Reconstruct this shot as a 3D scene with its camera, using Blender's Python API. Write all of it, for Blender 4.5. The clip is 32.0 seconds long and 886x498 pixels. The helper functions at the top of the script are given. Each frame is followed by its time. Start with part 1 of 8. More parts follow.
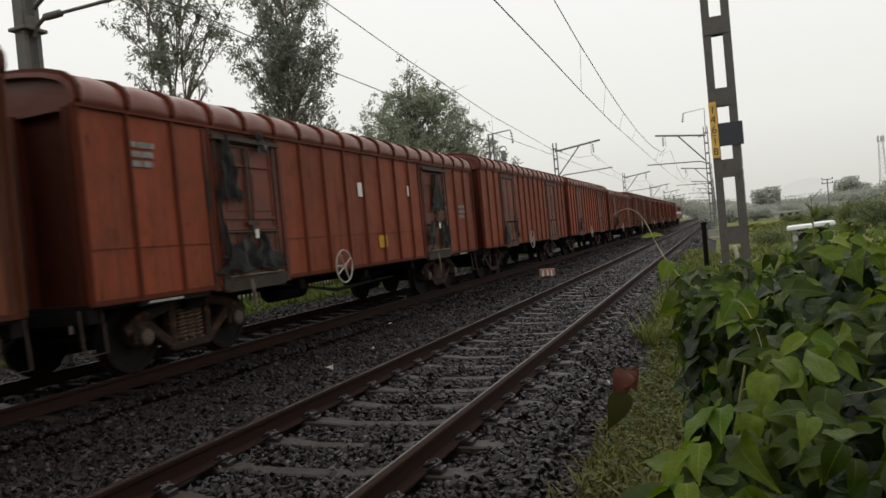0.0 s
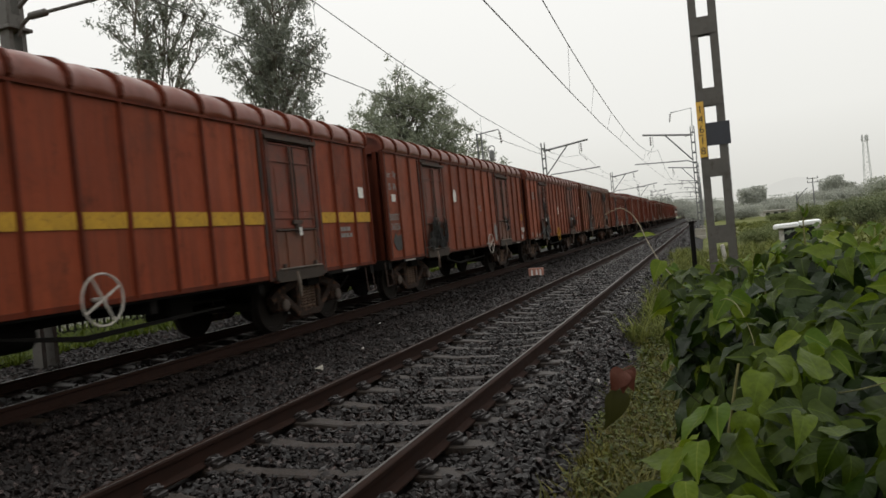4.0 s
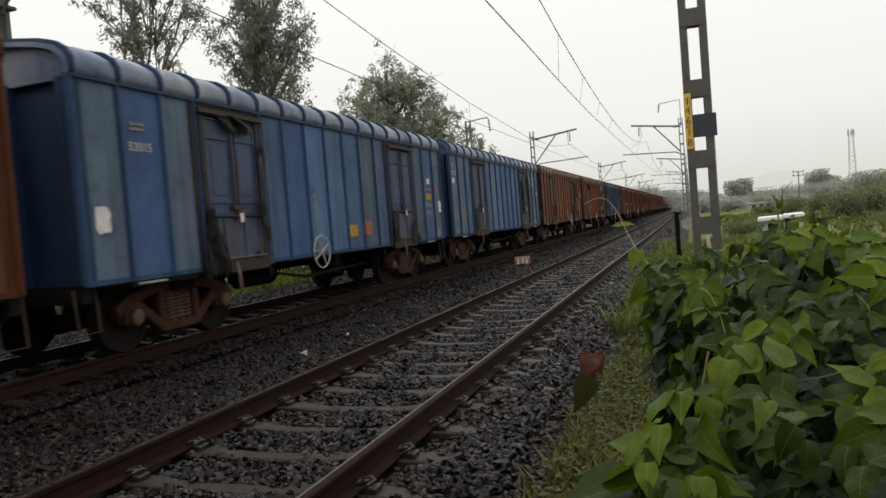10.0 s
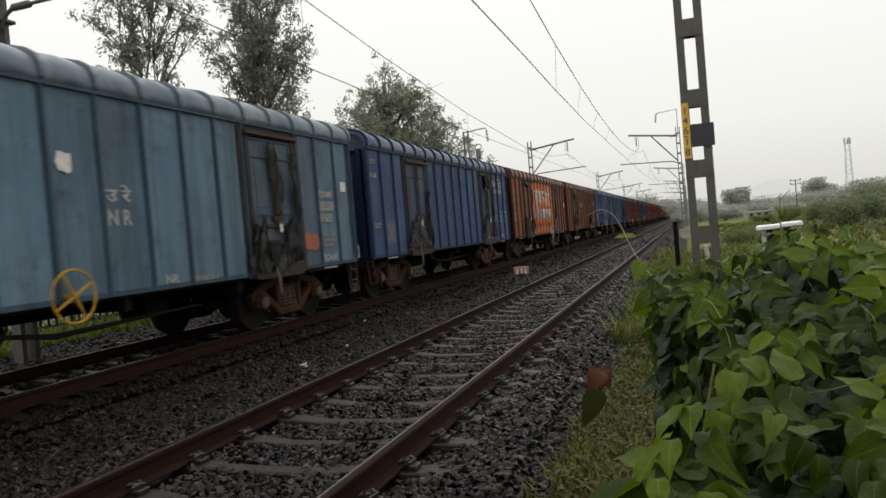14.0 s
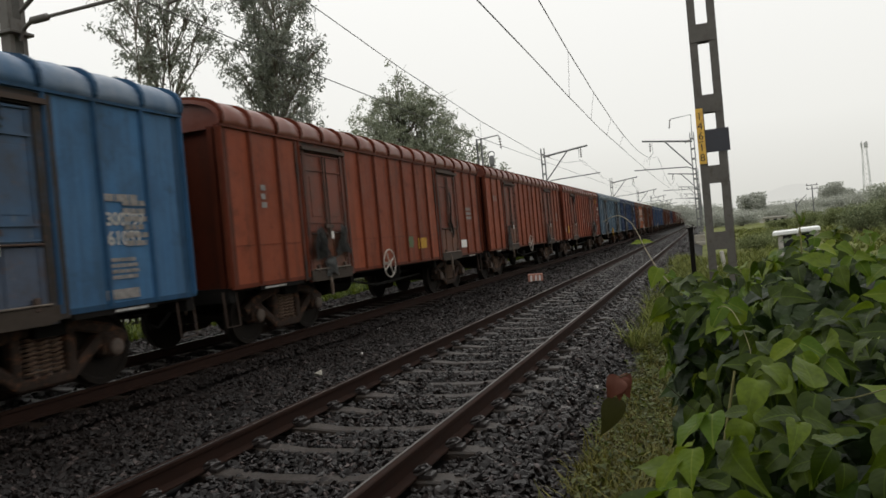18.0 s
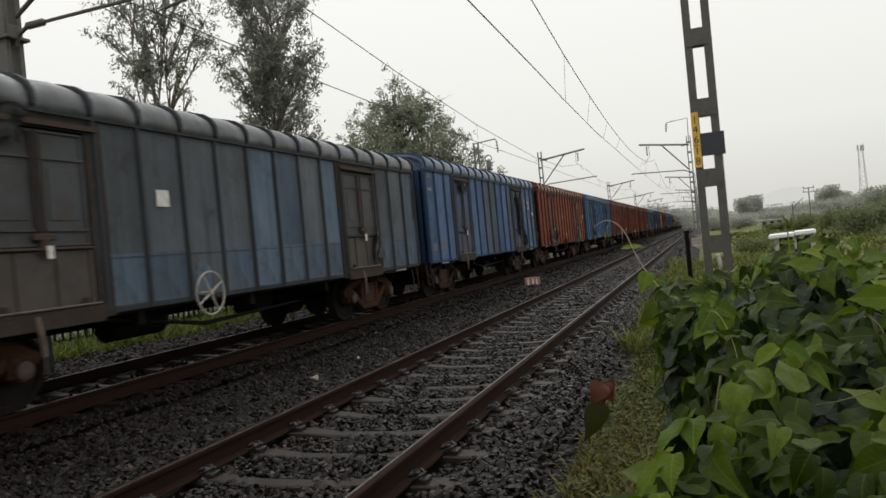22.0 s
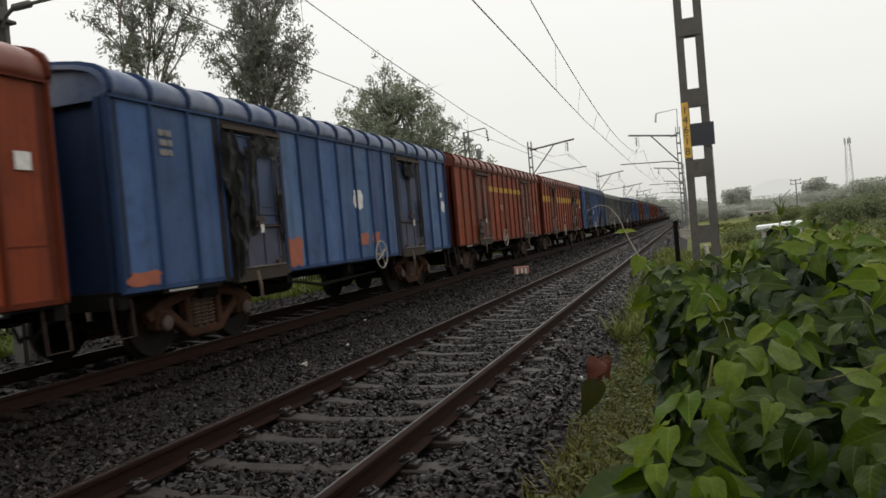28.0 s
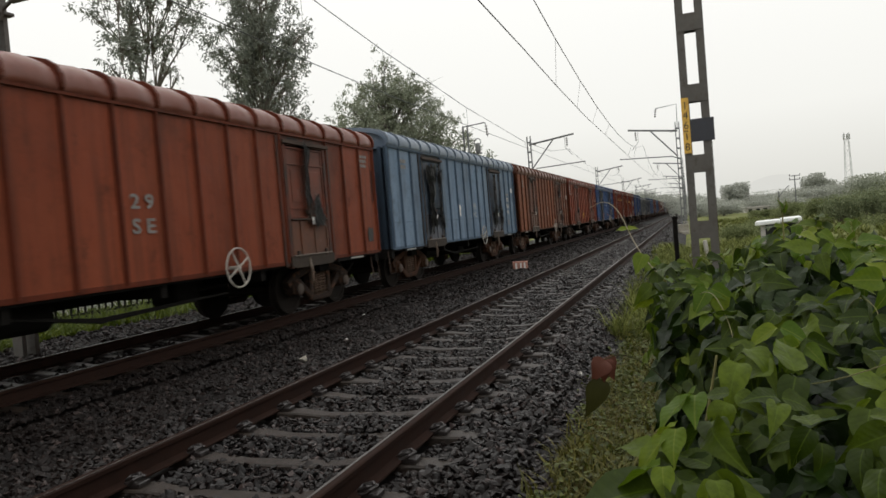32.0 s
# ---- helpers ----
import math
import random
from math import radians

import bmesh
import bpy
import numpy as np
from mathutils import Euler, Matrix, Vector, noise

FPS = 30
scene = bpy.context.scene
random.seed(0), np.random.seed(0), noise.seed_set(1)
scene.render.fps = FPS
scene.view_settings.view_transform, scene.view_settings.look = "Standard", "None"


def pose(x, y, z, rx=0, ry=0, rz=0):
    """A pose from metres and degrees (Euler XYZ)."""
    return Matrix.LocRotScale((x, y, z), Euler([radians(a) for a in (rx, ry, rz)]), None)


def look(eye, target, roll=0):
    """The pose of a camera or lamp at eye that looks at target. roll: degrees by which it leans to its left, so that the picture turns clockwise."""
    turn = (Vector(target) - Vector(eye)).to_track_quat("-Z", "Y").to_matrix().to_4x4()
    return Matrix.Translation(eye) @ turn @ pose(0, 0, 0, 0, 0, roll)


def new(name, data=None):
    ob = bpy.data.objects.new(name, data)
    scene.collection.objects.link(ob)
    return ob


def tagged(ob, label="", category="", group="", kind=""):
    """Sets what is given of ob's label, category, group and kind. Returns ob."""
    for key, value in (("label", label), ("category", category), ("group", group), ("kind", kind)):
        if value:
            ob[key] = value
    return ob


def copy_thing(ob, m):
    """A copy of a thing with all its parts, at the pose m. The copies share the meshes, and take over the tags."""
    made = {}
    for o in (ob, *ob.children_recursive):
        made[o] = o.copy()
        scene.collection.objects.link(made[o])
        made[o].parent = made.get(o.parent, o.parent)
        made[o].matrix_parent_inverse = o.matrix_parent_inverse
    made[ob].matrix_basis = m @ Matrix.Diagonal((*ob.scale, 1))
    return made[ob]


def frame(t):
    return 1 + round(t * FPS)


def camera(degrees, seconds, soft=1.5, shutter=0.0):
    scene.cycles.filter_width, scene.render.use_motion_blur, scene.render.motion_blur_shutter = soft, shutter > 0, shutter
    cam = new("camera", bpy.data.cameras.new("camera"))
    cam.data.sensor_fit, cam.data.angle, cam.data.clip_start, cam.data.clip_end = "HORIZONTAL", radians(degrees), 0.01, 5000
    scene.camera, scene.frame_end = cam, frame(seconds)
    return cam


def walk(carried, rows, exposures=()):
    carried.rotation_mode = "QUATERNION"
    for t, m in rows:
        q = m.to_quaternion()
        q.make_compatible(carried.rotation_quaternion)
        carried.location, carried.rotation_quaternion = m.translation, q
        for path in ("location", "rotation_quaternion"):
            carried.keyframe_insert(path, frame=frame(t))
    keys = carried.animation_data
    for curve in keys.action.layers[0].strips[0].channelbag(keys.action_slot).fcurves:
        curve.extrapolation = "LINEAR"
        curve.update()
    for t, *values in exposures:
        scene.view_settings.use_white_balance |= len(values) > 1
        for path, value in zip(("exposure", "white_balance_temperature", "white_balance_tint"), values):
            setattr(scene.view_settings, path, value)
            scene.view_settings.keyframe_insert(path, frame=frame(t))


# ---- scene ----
cam = camera(63.5, 32.0, soft=1.6, shutter=0.15)
EYE = 1.395
# seconds, x, y, z offset from the standing point, yaw, pitch, roll
ROWS = [
    (0.0, -0.001, 0.017, -0.003, 21.11, -0.83, -5.24),
    (0.5, -0.007, 0.018, -0.000, 21.15, -1.01, -5.30),
    (1.0, -0.006, 0.026, 0.005, 21.13, -1.11, -5.53),
    (1.5, -0.007, 0.023, 0.004, 21.08, -0.85, -5.43),
    (2.0, -0.011, 0.021, 0.002, 20.96, -0.62, -5.49),
    (2.5, -0.007, 0.021, 0.004, 20.81, -0.69, -5.51),
    (3.0, -0.009, 0.015, 0.001, 19.92, -0.67, -5.52),
    (3.5, -0.015, 0.011, 0.000, 20.20, -0.95, -5.41),
    (5.5, -0.008, 0.008, -0.001, 20.16, -0.90, -5.46),
    (6.0, -0.001, 0.005, 0.000, 20.18, -1.07, -5.53),
    (6.5, 0.001, 0.006, -0.000, 20.35, -1.06, -5.51),
    (7.0, 0.009, 0.002, -0.005, 19.86, -1.20, -5.31),
    (7.5, 0.008, -0.003, -0.004, 19.71, -1.15, -5.18),
    (8.0, 0.011, -0.004, -0.002, 19.78, -1.31, -4.92),
    (8.5, 0.018, -0.005, 0.004, 19.05, -1.38, -5.27),
    (9.0, 0.009, -0.002, 0.004, 18.55, -1.10, -4.68),
    (9.5, 0.010, -0.001, -0.003, 19.19, -1.76, -4.78),
    (10.0, 0.013, -0.002, -0.005, 19.29, -2.03, -4.54),
    (10.5, 0.013, -0.001, 0.003, 19.11, -1.92, -4.49),
    (11.0, 0.001, -0.001, 0.000, 19.25, -1.42, -4.74),
    (11.5, -0.009, 0.003, -0.005, 19.52, -1.69, -4.69),
    (12.0, -0.004, 0.009, -0.005, 19.62, -1.46, -4.92),
    (12.5, -0.005, 0.005, -0.003, 19.24, -1.56, -4.81),
    (13.0, -0.004, 0.006, -0.006, 18.96, -1.51, -4.53),
    (13.5, -0.001, 0.005, 0.003, 19.30, -1.48, -4.66),
    (14.0, -0.001, -0.005, 0.004, 19.09, -1.22, -4.86),
    (14.5, 0.001, -0.008, 0.003, 19.65, -1.10, -4.94),
    (15.0, 0.006, -0.008, 0.001, 20.32, -0.95, -5.34),
    (15.5, 0.006, -0.005, 0.004, 20.20, -0.91, -5.27),
    (17.5, 0.002, -0.005, 0.005, 19.87, -0.67, -5.21),
    (18.0, -0.008, 0.000, 0.004, 20.13, -0.53, -5.20),
    (18.5, -0.009, 0.001, 0.002, 20.46, -0.47, -5.10),
    (19.0, -0.007, 0.002, 0.007, 20.58, -0.48, -4.96),
    (19.5, -0.007, 0.000, 0.005, 20.49, -0.50, -4.92),
    (20.0, -0.011, 0.000, 0.002, 20.06, -0.53, -4.99),
    (20.5, -0.008, -0.002, 0.006, 19.80, -0.42, -5.31),
    (21.0, -0.000, -0.002, -0.001, 19.65, -0.54, -5.31),
    (21.5, 0.010, -0.003, 0.003, 19.55, -0.29, -5.13),
    (22.0, 0.018, -0.000, 0.007, 19.92, -0.25, -5.35),
    (22.5, 0.009, -0.006, 0.005, 20.42, -0.55, -5.28),
    (23.0, 0.004, -0.005, 0.008, 20.32, -1.12, -5.26),
    (23.5, -0.004, -0.005, 0.011, 20.15, -1.01, -5.32),
    (24.0, 0.007, -0.005, 0.009, 19.83, -0.63, -5.18),
    (24.5, 0.006, -0.001, 0.011, 19.71, -0.20, -5.41),
    (25.0, 0.004, 0.001, 0.006, 20.20, -0.33, -5.58),
    (25.5, 0.001, -0.003, 0.004, 19.86, -0.83, -5.11),
    (27.5, 0.003, -0.012, -0.008, 18.91, -0.73, -5.21),
    (28.0, 0.001, -0.016, -0.013, 19.11, -1.19, -4.91),
    (28.5, 0.001, -0.015, -0.009, 18.96, -1.02, -5.07),
    (29.0, 0.001, -0.017, -0.003, 19.09, -0.99, -4.88),
    (29.5, 0.004, -0.017, -0.013, 18.80, -0.94, -4.72),
    (30.0, 0.001, -0.016, -0.008, 18.72, -1.09, -4.67),
    (30.5, -0.004, -0.013, -0.010, 18.60, -1.16, -4.86),
    (31.0, -0.008, -0.001, -0.012, 18.94, -1.61, -4.62),
    (31.5, -0.007, -0.003, -0.012, 18.77, -1.56, -4.74),
    (32.0, -0.011, -0.009, -0.004, 19.04, -1.65, -4.72),
]
walk(cam, [(t, pose(x, y, EYE + z, 0, 0, yaw) @ pose(0, 0, 0, 90 + pitch) @ pose(0, 0, 0, 0, 0, roll)) for t, x, y, z, yaw, pitch, roll in ROWS], [(0.0, 0.03), (5.0, 0.06), (9.0, 0.11), (13.0, 0.14), (15.5, 0.10), (19.0, 0.06), (25.0, 0.03), (28.0, 0.07), (30.0, 0.11), (32.0, 0.15)])

# ---- world and light: a bright, rainy, overcast sky ----
world = bpy.data.worlds.new("overcast")
scene.world = world
world.use_nodes = True
wn = world.node_tree
wn.nodes.clear()
w_sky = wn.nodes.new("ShaderNodeTexSky")
w_sky.sky_type, w_sky.sun_disc = "NISHITA", False
w_sky.sun_elevation, w_sky.sun_rotation = radians(55), radians(200)
w_sky.dust_density, w_sky.air_density, w_sky.ozone_density = 6.0, 1.0, 0.6
w_scale = wn.nodes.new("ShaderNodeMix")
w_scale.data_type, w_scale.blend_type = "RGBA", "MULTIPLY"
w_scale.inputs["Factor"].default_value = 1.0
w_scale.inputs["B"].default_value = (0.06, 0.06, 0.06, 1)
w_geo = wn.nodes.new("ShaderNodeTexCoord")
w_sep = wn.nodes.new("ShaderNodeSeparateXYZ")
w_ramp = wn.nodes.new("ShaderNodeValToRGB")
els = w_ramp.color_ramp.elements
els[0].position, els[0].color = 0.0, (0.64, 0.635, 0.59, 1)
els[1].position, els[1].color = 0.70, (1.32, 1.315, 1.285, 1)
for at, c in ((0.12, (0.825, 0.82, 0.78, 1)), (0.36, (0.945, 0.94, 0.91, 1))):
    e = els.new(at)
    e.color = c
w_mix = wn.nodes.new("ShaderNodeMix")
w_mix.data_type = "RGBA"
w_mix.inputs["Factor"].default_value = 0.94
w_bg = wn.nodes.new("ShaderNodeBackground")
w_bg.inputs["Strength"].default_value = 1.06
w_out = wn.nodes.new("ShaderNodeOutputWorld")
wn.links.new(w_sky.outputs["Color"], w_scale.inputs["A"])
wn.links.new(w_geo.outputs["Generated"], w_sep.inputs[0])
wn.links.new(w_sep.outputs["Z"], w_ramp.inputs["Fac"])
wn.links.new(w_scale.outputs["Result"], w_mix.inputs["A"])
wn.links.new(w_ramp.outputs["Color"], w_mix.inputs["B"])
wn.links.new(w_mix.outputs["Result"], w_bg.inputs["Color"])
wn.links.new(w_bg.outputs[0], w_out.inputs[0])

sun_data = bpy.data.lights.new("sun", "SUN")
sun_data.energy, sun_data.angle, sun_data.color = 0.5, radians(60), (1.0, 0.97, 0.93)
sun = new("sun", sun_data)
sun.matrix_world = look((-34, 30, 60), (0, 0, 0))


# ---- materials ----
class Nodes:
    """A small builder for one node material."""

    def __init__(self, name, rough=0.6, metal=0.0, spec=0.5):
        self.m = bpy.data.materials.new(name)
        self.m.use_nodes = True
        self.t = self.m.node_tree
        self.t.nodes.clear()
        self.bsdf = self.n("ShaderNodeBsdfPrincipled")
        self.out = self.n("ShaderNodeOutputMaterial")
        self.t.links.new(self.bsdf.outputs[0], self.out.inputs[0])
        self.bsdf.inputs["Roughness"].default_value = rough
        self.bsdf.inputs["Metallic"].default_value = metal
        self.bsdf.inputs["Specular IOR Level"].default_value = spec
        self.coord = self.n("ShaderNodeTexCoord")

    def n(self, kind):
        return self.t.nodes.new(kind)

    def link(self, a, b):
        self.t.links.new(a, b)

    def noise(self, scale, detail=4.0, rough=0.6, stretch=None, space="Object"):
        src = self.coord.outputs[space]
        if stretch:
            mp = self.n("ShaderNodeMapping")
            mp.inputs["Scale"].default_value = stretch
            self.link(src, mp.inputs["Vector"])
            src = mp.outputs[0]
        x = self.n("ShaderNodeTexNoise")
        x.inputs["Scale"].default_value = scale
        x.inputs["Detail"].default_value = detail
        x.inputs["Roughness"].default_value = rough
        self.link(src, x.inputs["Vector"])
        return x.outputs["Fac"]

    def ramp(self, fac, *stops):
        r = self.n("ShaderNodeValToRGB")
        e = r.color_ramp.elements
        while len(e) < len(stops):
            e.new(0.5)
        for el, (p, c) in zip(e, stops):
            el.position = p
            el.color = (c, c, c, 1) if isinstance(c, (int, float)) else (*c, 1)
        self.link(fac, r.inputs["Fac"])
        return r.outputs["Color"]

    def mix(self, fac, a, b, blend="MIX"):
        x = self.n("ShaderNodeMix")
        x.data_type, x.blend_type = "RGBA", blend
        for sock, v in ((x.inputs["Factor"], fac), (x.inputs["A"], a), (x.inputs["B"], b)):
            if isinstance(v, (int, float)):
                sock.default_value = v
            elif isinstance(v, tuple):
                sock.default_value = (*v, 1)
            else:
                self.link(v, sock)
        return x.outputs["Result"]

    def random(self, island=False):
        if island:
            return self.n("ShaderNodeNewGeometry").outputs["Random Per Island"]
        return self.n("ShaderNodeObjectInfo").outputs["Random"]

    def colour(self, c):
        if isinstance(c, tuple):
            self.bsdf.inputs["Base Color"].default_value = (*c, 1)
        else:
            self.link(c, self.bsdf.inputs["Base Color"])

    def rough(self, c):
        self.link(c, self.bsdf.inputs["Roughness"])

    def bump(self, fac, strength=0.3, distance=0.01):
        b = self.n("ShaderNodeBump")
        b.inputs["Strength"].default_value, b.inputs["Distance"].default_value = strength, distance
        self.link(fac, b.inputs["Height"])
        self.link(b.outputs[0], self.bsdf.inputs["Normal"])


def scaled(c, k):
    return tuple(min(1.0, v * k) for v in c)


def worn(name, base, rough=0.5, metal=0.0, vary=0.3, scale=3.0, rust=None, bump=0.15, stretch=None, spec=0.5):
    """Paint, metal, wood or concrete with grain, stains and, where given, patches of a second colour."""
    g = Nodes(name, rough, metal, spec)
    big, small = g.noise(scale, 5, 0.65, stretch), g.noise(scale * 9, 4, 0.7, stretch)
    c = g.mix(g.ramp(big, (0.3, 0.0), (0.7, 1.0)), scaled(base, 1 - vary), scaled(base, 1 + vary * 0.7))
    c = g.mix(g.ramp(small, (0.35, 0.0), (0.75, 0.5)), c, scaled(base, 1 - vary * 1.2))
    if rust:
        c = g.mix(g.ramp(g.noise(scale * 1.7, 8, 0.75), (0.52, 0.0), (0.62, 1.0)), c, rust)
    g.colour(c)
    g.rough(g.ramp(big, (0.2, max(0.05, rough - 0.15)), (0.8, min(1.0, rough + 0.15))))
    g.bump(small, bump)
    return g.m


def paint(name, base, grime, fade, gloss=0.15):
    """Old wagon paint: faded patches, vertical rain streaks and grime, a different tone on every wagon."""
    g = Nodes(name, 0.55, 0.0, gloss)
    big = g.noise(0.55, 5, 0.7)
    mid = g.noise(2.6, 6, 0.7)
    streak = g.noise(2.2, 5, 0.7, (1.0, 2.6, 0.12))
    speck = g.noise(26, 3, 0.6)
    c = g.mix(g.ramp(big, (0.32, 0.0), (0.72, 1.0)), base, fade)
    c = g.mix(g.ramp(streak, (0.45, 0.0), (0.78, 0.75)), c, grime)
    c = g.mix(g.ramp(mid, (0.56, 0.0), (0.72, 0.6)), c, grime)
    c = g.mix(g.ramp(speck, (0.62, 0.0), (0.74, 0.5)), c, scaled(base, 0.45))
    c = g.mix(g.ramp(g.noise(5.5, 7, 0.8, (1.0, 1.6, 0.7)), (0.60, 0.0), (0.72, 0.45)), c, tuple(min(1.0, v * 1.25 + 0.02) for v in fade))
    c = g.mix(g.ramp(g.noise(1.3, 8, 0.8, (1.0, 1.0, 0.55)), (0.60, 0.0), (0.68, 0.55)), c, scaled(grime, 0.8))
    # large blotches of road dirt, and scrapes that run along the wagon
    c = g.mix(g.ramp(g.noise(0.85, 7, 0.75), (0.50, 0.0), (0.66, 0.42)), c, grime)
    c = g.mix(g.ramp(g.noise(3.4, 8, 0.8, (1.0, 0.45, 2.2)), (0.64, 0.0), (0.70, 0.55)), c, tuple(min(1.0, v * 1.1 + 0.035) for v in fade))
    tone = g.ramp(g.random(), (0.0, 0.80), (1.0, 1.22))
    c = g.mix(1.0, c, tone, "MULTIPLY")
    g.colour(c)
    g.rough(g.ramp(mid, (0.25, 0.42), (0.75, 0.66)))
    g.bump(mid, 0.12, 0.02)
    return g.m


BASES = {
    "brown": ((0.172, 0.036, 0.015), (0.056, 0.020, 0.011), (0.205, 0.050, 0.022)),
    "rust": ((0.142, 0.041, 0.017), (0.048, 0.022, 0.012), (0.175, 0.057, 0.025)),
    "red": ((0.182, 0.033, 0.012), (0.060, 0.019, 0.010), (0.212, 0.046, 0.018)),
    "navy": ((0.026, 0.050, 0.118), (0.018, 0.026, 0.042), (0.050, 0.080, 0.155)),
    "blue": ((0.044, 0.088, 0.190), (0.028, 0.040, 0.064), (0.086, 0.134, 0.225)),
    "cobalt": ((0.033, 0.068, 0.168), (0.024, 0.034, 0.058), (0.062, 0.104, 0.205)),
    "sky": ((0.032, 0.098, 0.200), (0.025, 0.040, 0.055), (0.060, 0.135, 0.240)),
    "teal": ((0.074, 0.122, 0.172), (0.038, 0.048, 0.056), (0.118, 0.175, 0.228)),
    "pale": ((0.098, 0.148, 0.218), (0.050, 0.056, 0.062), (0.150, 0.208, 0.280)),
    "grey": ((0.108, 0.112, 0.114), (0.044, 0.042, 0.040), (0.162, 0.168, 0.168)),
    "steel": ((0.066, 0.096, 0.140), (0.030, 0.036, 0.044), (0.104, 0.138, 0.180)),
    "slate": ((0.060, 0.068, 0.079), (0.028, 0.029, 0.031), (0.098, 0.110, 0.125)),
}
BASES = {k: tuple(scaled(c, 0.90 if k in ("brown", "rust", "red") else 1.02) for c in v) for k, v in BASES.items()}
PAINT = {k: paint("paint_" + k, *c) for k, c in BASES.items()}
# ends: shade between coupled wagons put into a darker copy of the paint
ENDSHADE = {k: paint("end_" + k, scaled(c[0], 0.35), scaled(c[1], 0.5), scaled(c[0], 0.5), 0.15) for k, c in BASES.items()}
# rib and eave shade, with some grime, painted in as a darker copy
RIBSHADE = {k: paint("rib_" + k, scaled(c[0], 0.45), scaled(c[1], 0.6), scaled(c[0], 0.75), 0.12) for k, c in BASES.items()}


def door_paint(name, base):
    """Door steel: the wagon's own paint, stained black-brown and scraped to rust round the frames."""
    g = Nodes(name, 0.6, 0.0, 0.4)
    big, mid = g.noise(1.6, 6, 0.75), g.noise(5.5, 6, 0.75)
    c = g.mix(g.ramp(big, (0.40, 0.0), (0.72, 0.8)), scaled(base, 0.80), (0.024, 0.017, 0.013))
    c = g.mix(g.ramp(mid, (0.56, 0.0), (0.68, 0.5)), c, (0.085, 0.042, 0.022))
    c = g.mix(g.ramp(g.noise(11, 5, 0.7, (1, 1, 0.3)), (0.60, 0.0), (0.74, 0.5)), c, (0.15, 0.135, 0.12))
    g.colour(c)
    g.bump(mid, 0.35, 0.01)
    return g.m


def roof_paint(name, base, share):
    """Roof sheet: the wagon's paint washed out towards dull grey by rain."""
    g = Nodes(name, 0.42, 0.0, 0.45)
    c = g.mix(g.ramp(g.noise(0.9, 6, 0.7, (1, 1, 1)), (0.32, 0.0), (0.68, 1.0)), scaled(base, 0.80), tuple(0.85 * b * (1 - share) + 0.26 * share for b in base))
    c = g.mix(g.ramp(g.noise(6, 5, 0.7, (0.25, 1, 1)), (0.5, 0.0), (0.75, 0.55)), c, scaled(base, 0.45))
    g.colour(c)
    g.rough(g.ramp(g.noise(3, 4), (0.3, 0.30), (0.7, 0.58)))
    g.bump(g.noise(9, 4), 0.12, 0.01)
    return g.m


DOORPAINT = {k: door_paint("door_" + k, c[0] if k in ("brown", "rust", "red") else tuple(0.75 * a + 0.25 * b for a, b in zip(c[0], (0.040, 0.037, 0.034)))) for k, c in BASES.items()}
FLAPPAINT = {k: door_paint("flap_" + k, tuple(0.55 * a + 0.45 * b for a, b in zip(c[0], (0.085, 0.050, 0.024)))) for k, c in BASES.items()}


def post_paint(name, base, bare):
    """Door pillars and lintels: greasy black-brown grime over what is left of the paint."""
    g = Nodes(name, 0.65, 0.0, 0.3)
    c = g.mix(g.ramp(g.noise(3.2, 6, 0.75, (1, 1, 0.4)), (bare, 0.0), (bare + 0.27, 1.0)), (0.015, 0.011, 0.009), scaled(base, 0.7))
    c = g.mix(g.ramp(g.noise(9, 5, 0.75), (0.55, 0.0), (0.70, 0.7)), c, (0.070, 0.034, 0.020))
    g.colour(c)
    g.bump(g.noise(12, 5, 0.7), 0.4, 0.008)
    return g.m


POSTPAINT = {k: post_paint("post_" + k, c[0], 0.40 if k in ("brown", "rust", "red") else 0.54) for k, c in BASES.items()}
ROOFPAINT = {k: roof_paint("roof_" + k, c[0], 0.16 if k in ("brown", "rust", "red") else 0.85 if k == "blue" else 0.5) for k, c in BASES.items()}
M_RUST = worn("rusty_iron", (0.045, 0.026, 0.018), 0.85, 0.0, 0.4, 6)
M_BOGIE = worn("oily_bogie_iron", (0.034, 0.023, 0.018), 0.75, 0.0, 0.5, 5, (0.100, 0.046, 0.024), 0.3, None, 0.12)
M_BOGIERUST = worn("orange_rusty_bogie", (0.066, 0.031, 0.018), 0.8, 0.0, 0.5, 5, (0.045, 0.026, 0.018), 0.3, None, 0.12)
M_CAP = worn("chalked_axle_cap", (0.085, 0.060, 0.046), 0.7, 0.0, 0.5, 14)
M_BLACK = worn("sooty_underframe", (0.010, 0.009, 0.008), 0.85, 0.0, 0.4, 4, None, 0.15, None, 0.08)
M_WHEEL = worn("wheel_steel", (0.014, 0.011, 0.009), 0.8, 0.0, 0.4, 6, None, 0.15, None, 0.1)
M_SPRING = worn("spring_steel", (0.15, 0.095, 0.066), 0.6, 0.0, 0.4, 8)
M_DOOR = worn("grimy_door_steel", (0.120, 0.090, 0.068), 0.6, 0.0, 0.4, 2.5, (0.105, 0.045, 0.024))
M_TARP = worn("torn_grey_tarpaulin", (0.100, 0.100, 0.098), 0.5, 0.0, 0.5, 5, None, 0.5)
M_TARPDARK = worn("black_tarpaulin", (0.048, 0.047, 0.047), 0.42, 0.0, 0.5, 6, None, 0.5)
M_TARPPALE = worn("bleached_tarpaulin", (0.200, 0.205, 0.205), 0.5, 0.0, 0.5, 6, (0.075, 0.070, 0.066), 0.5)
M_APRON = worn("scuffed_door_sill", (0.042, 0.032, 0.025), 0.75, 0.0, 0.45, 4, (0.030, 0.022, 0.016), 0.4, None, 0.2)
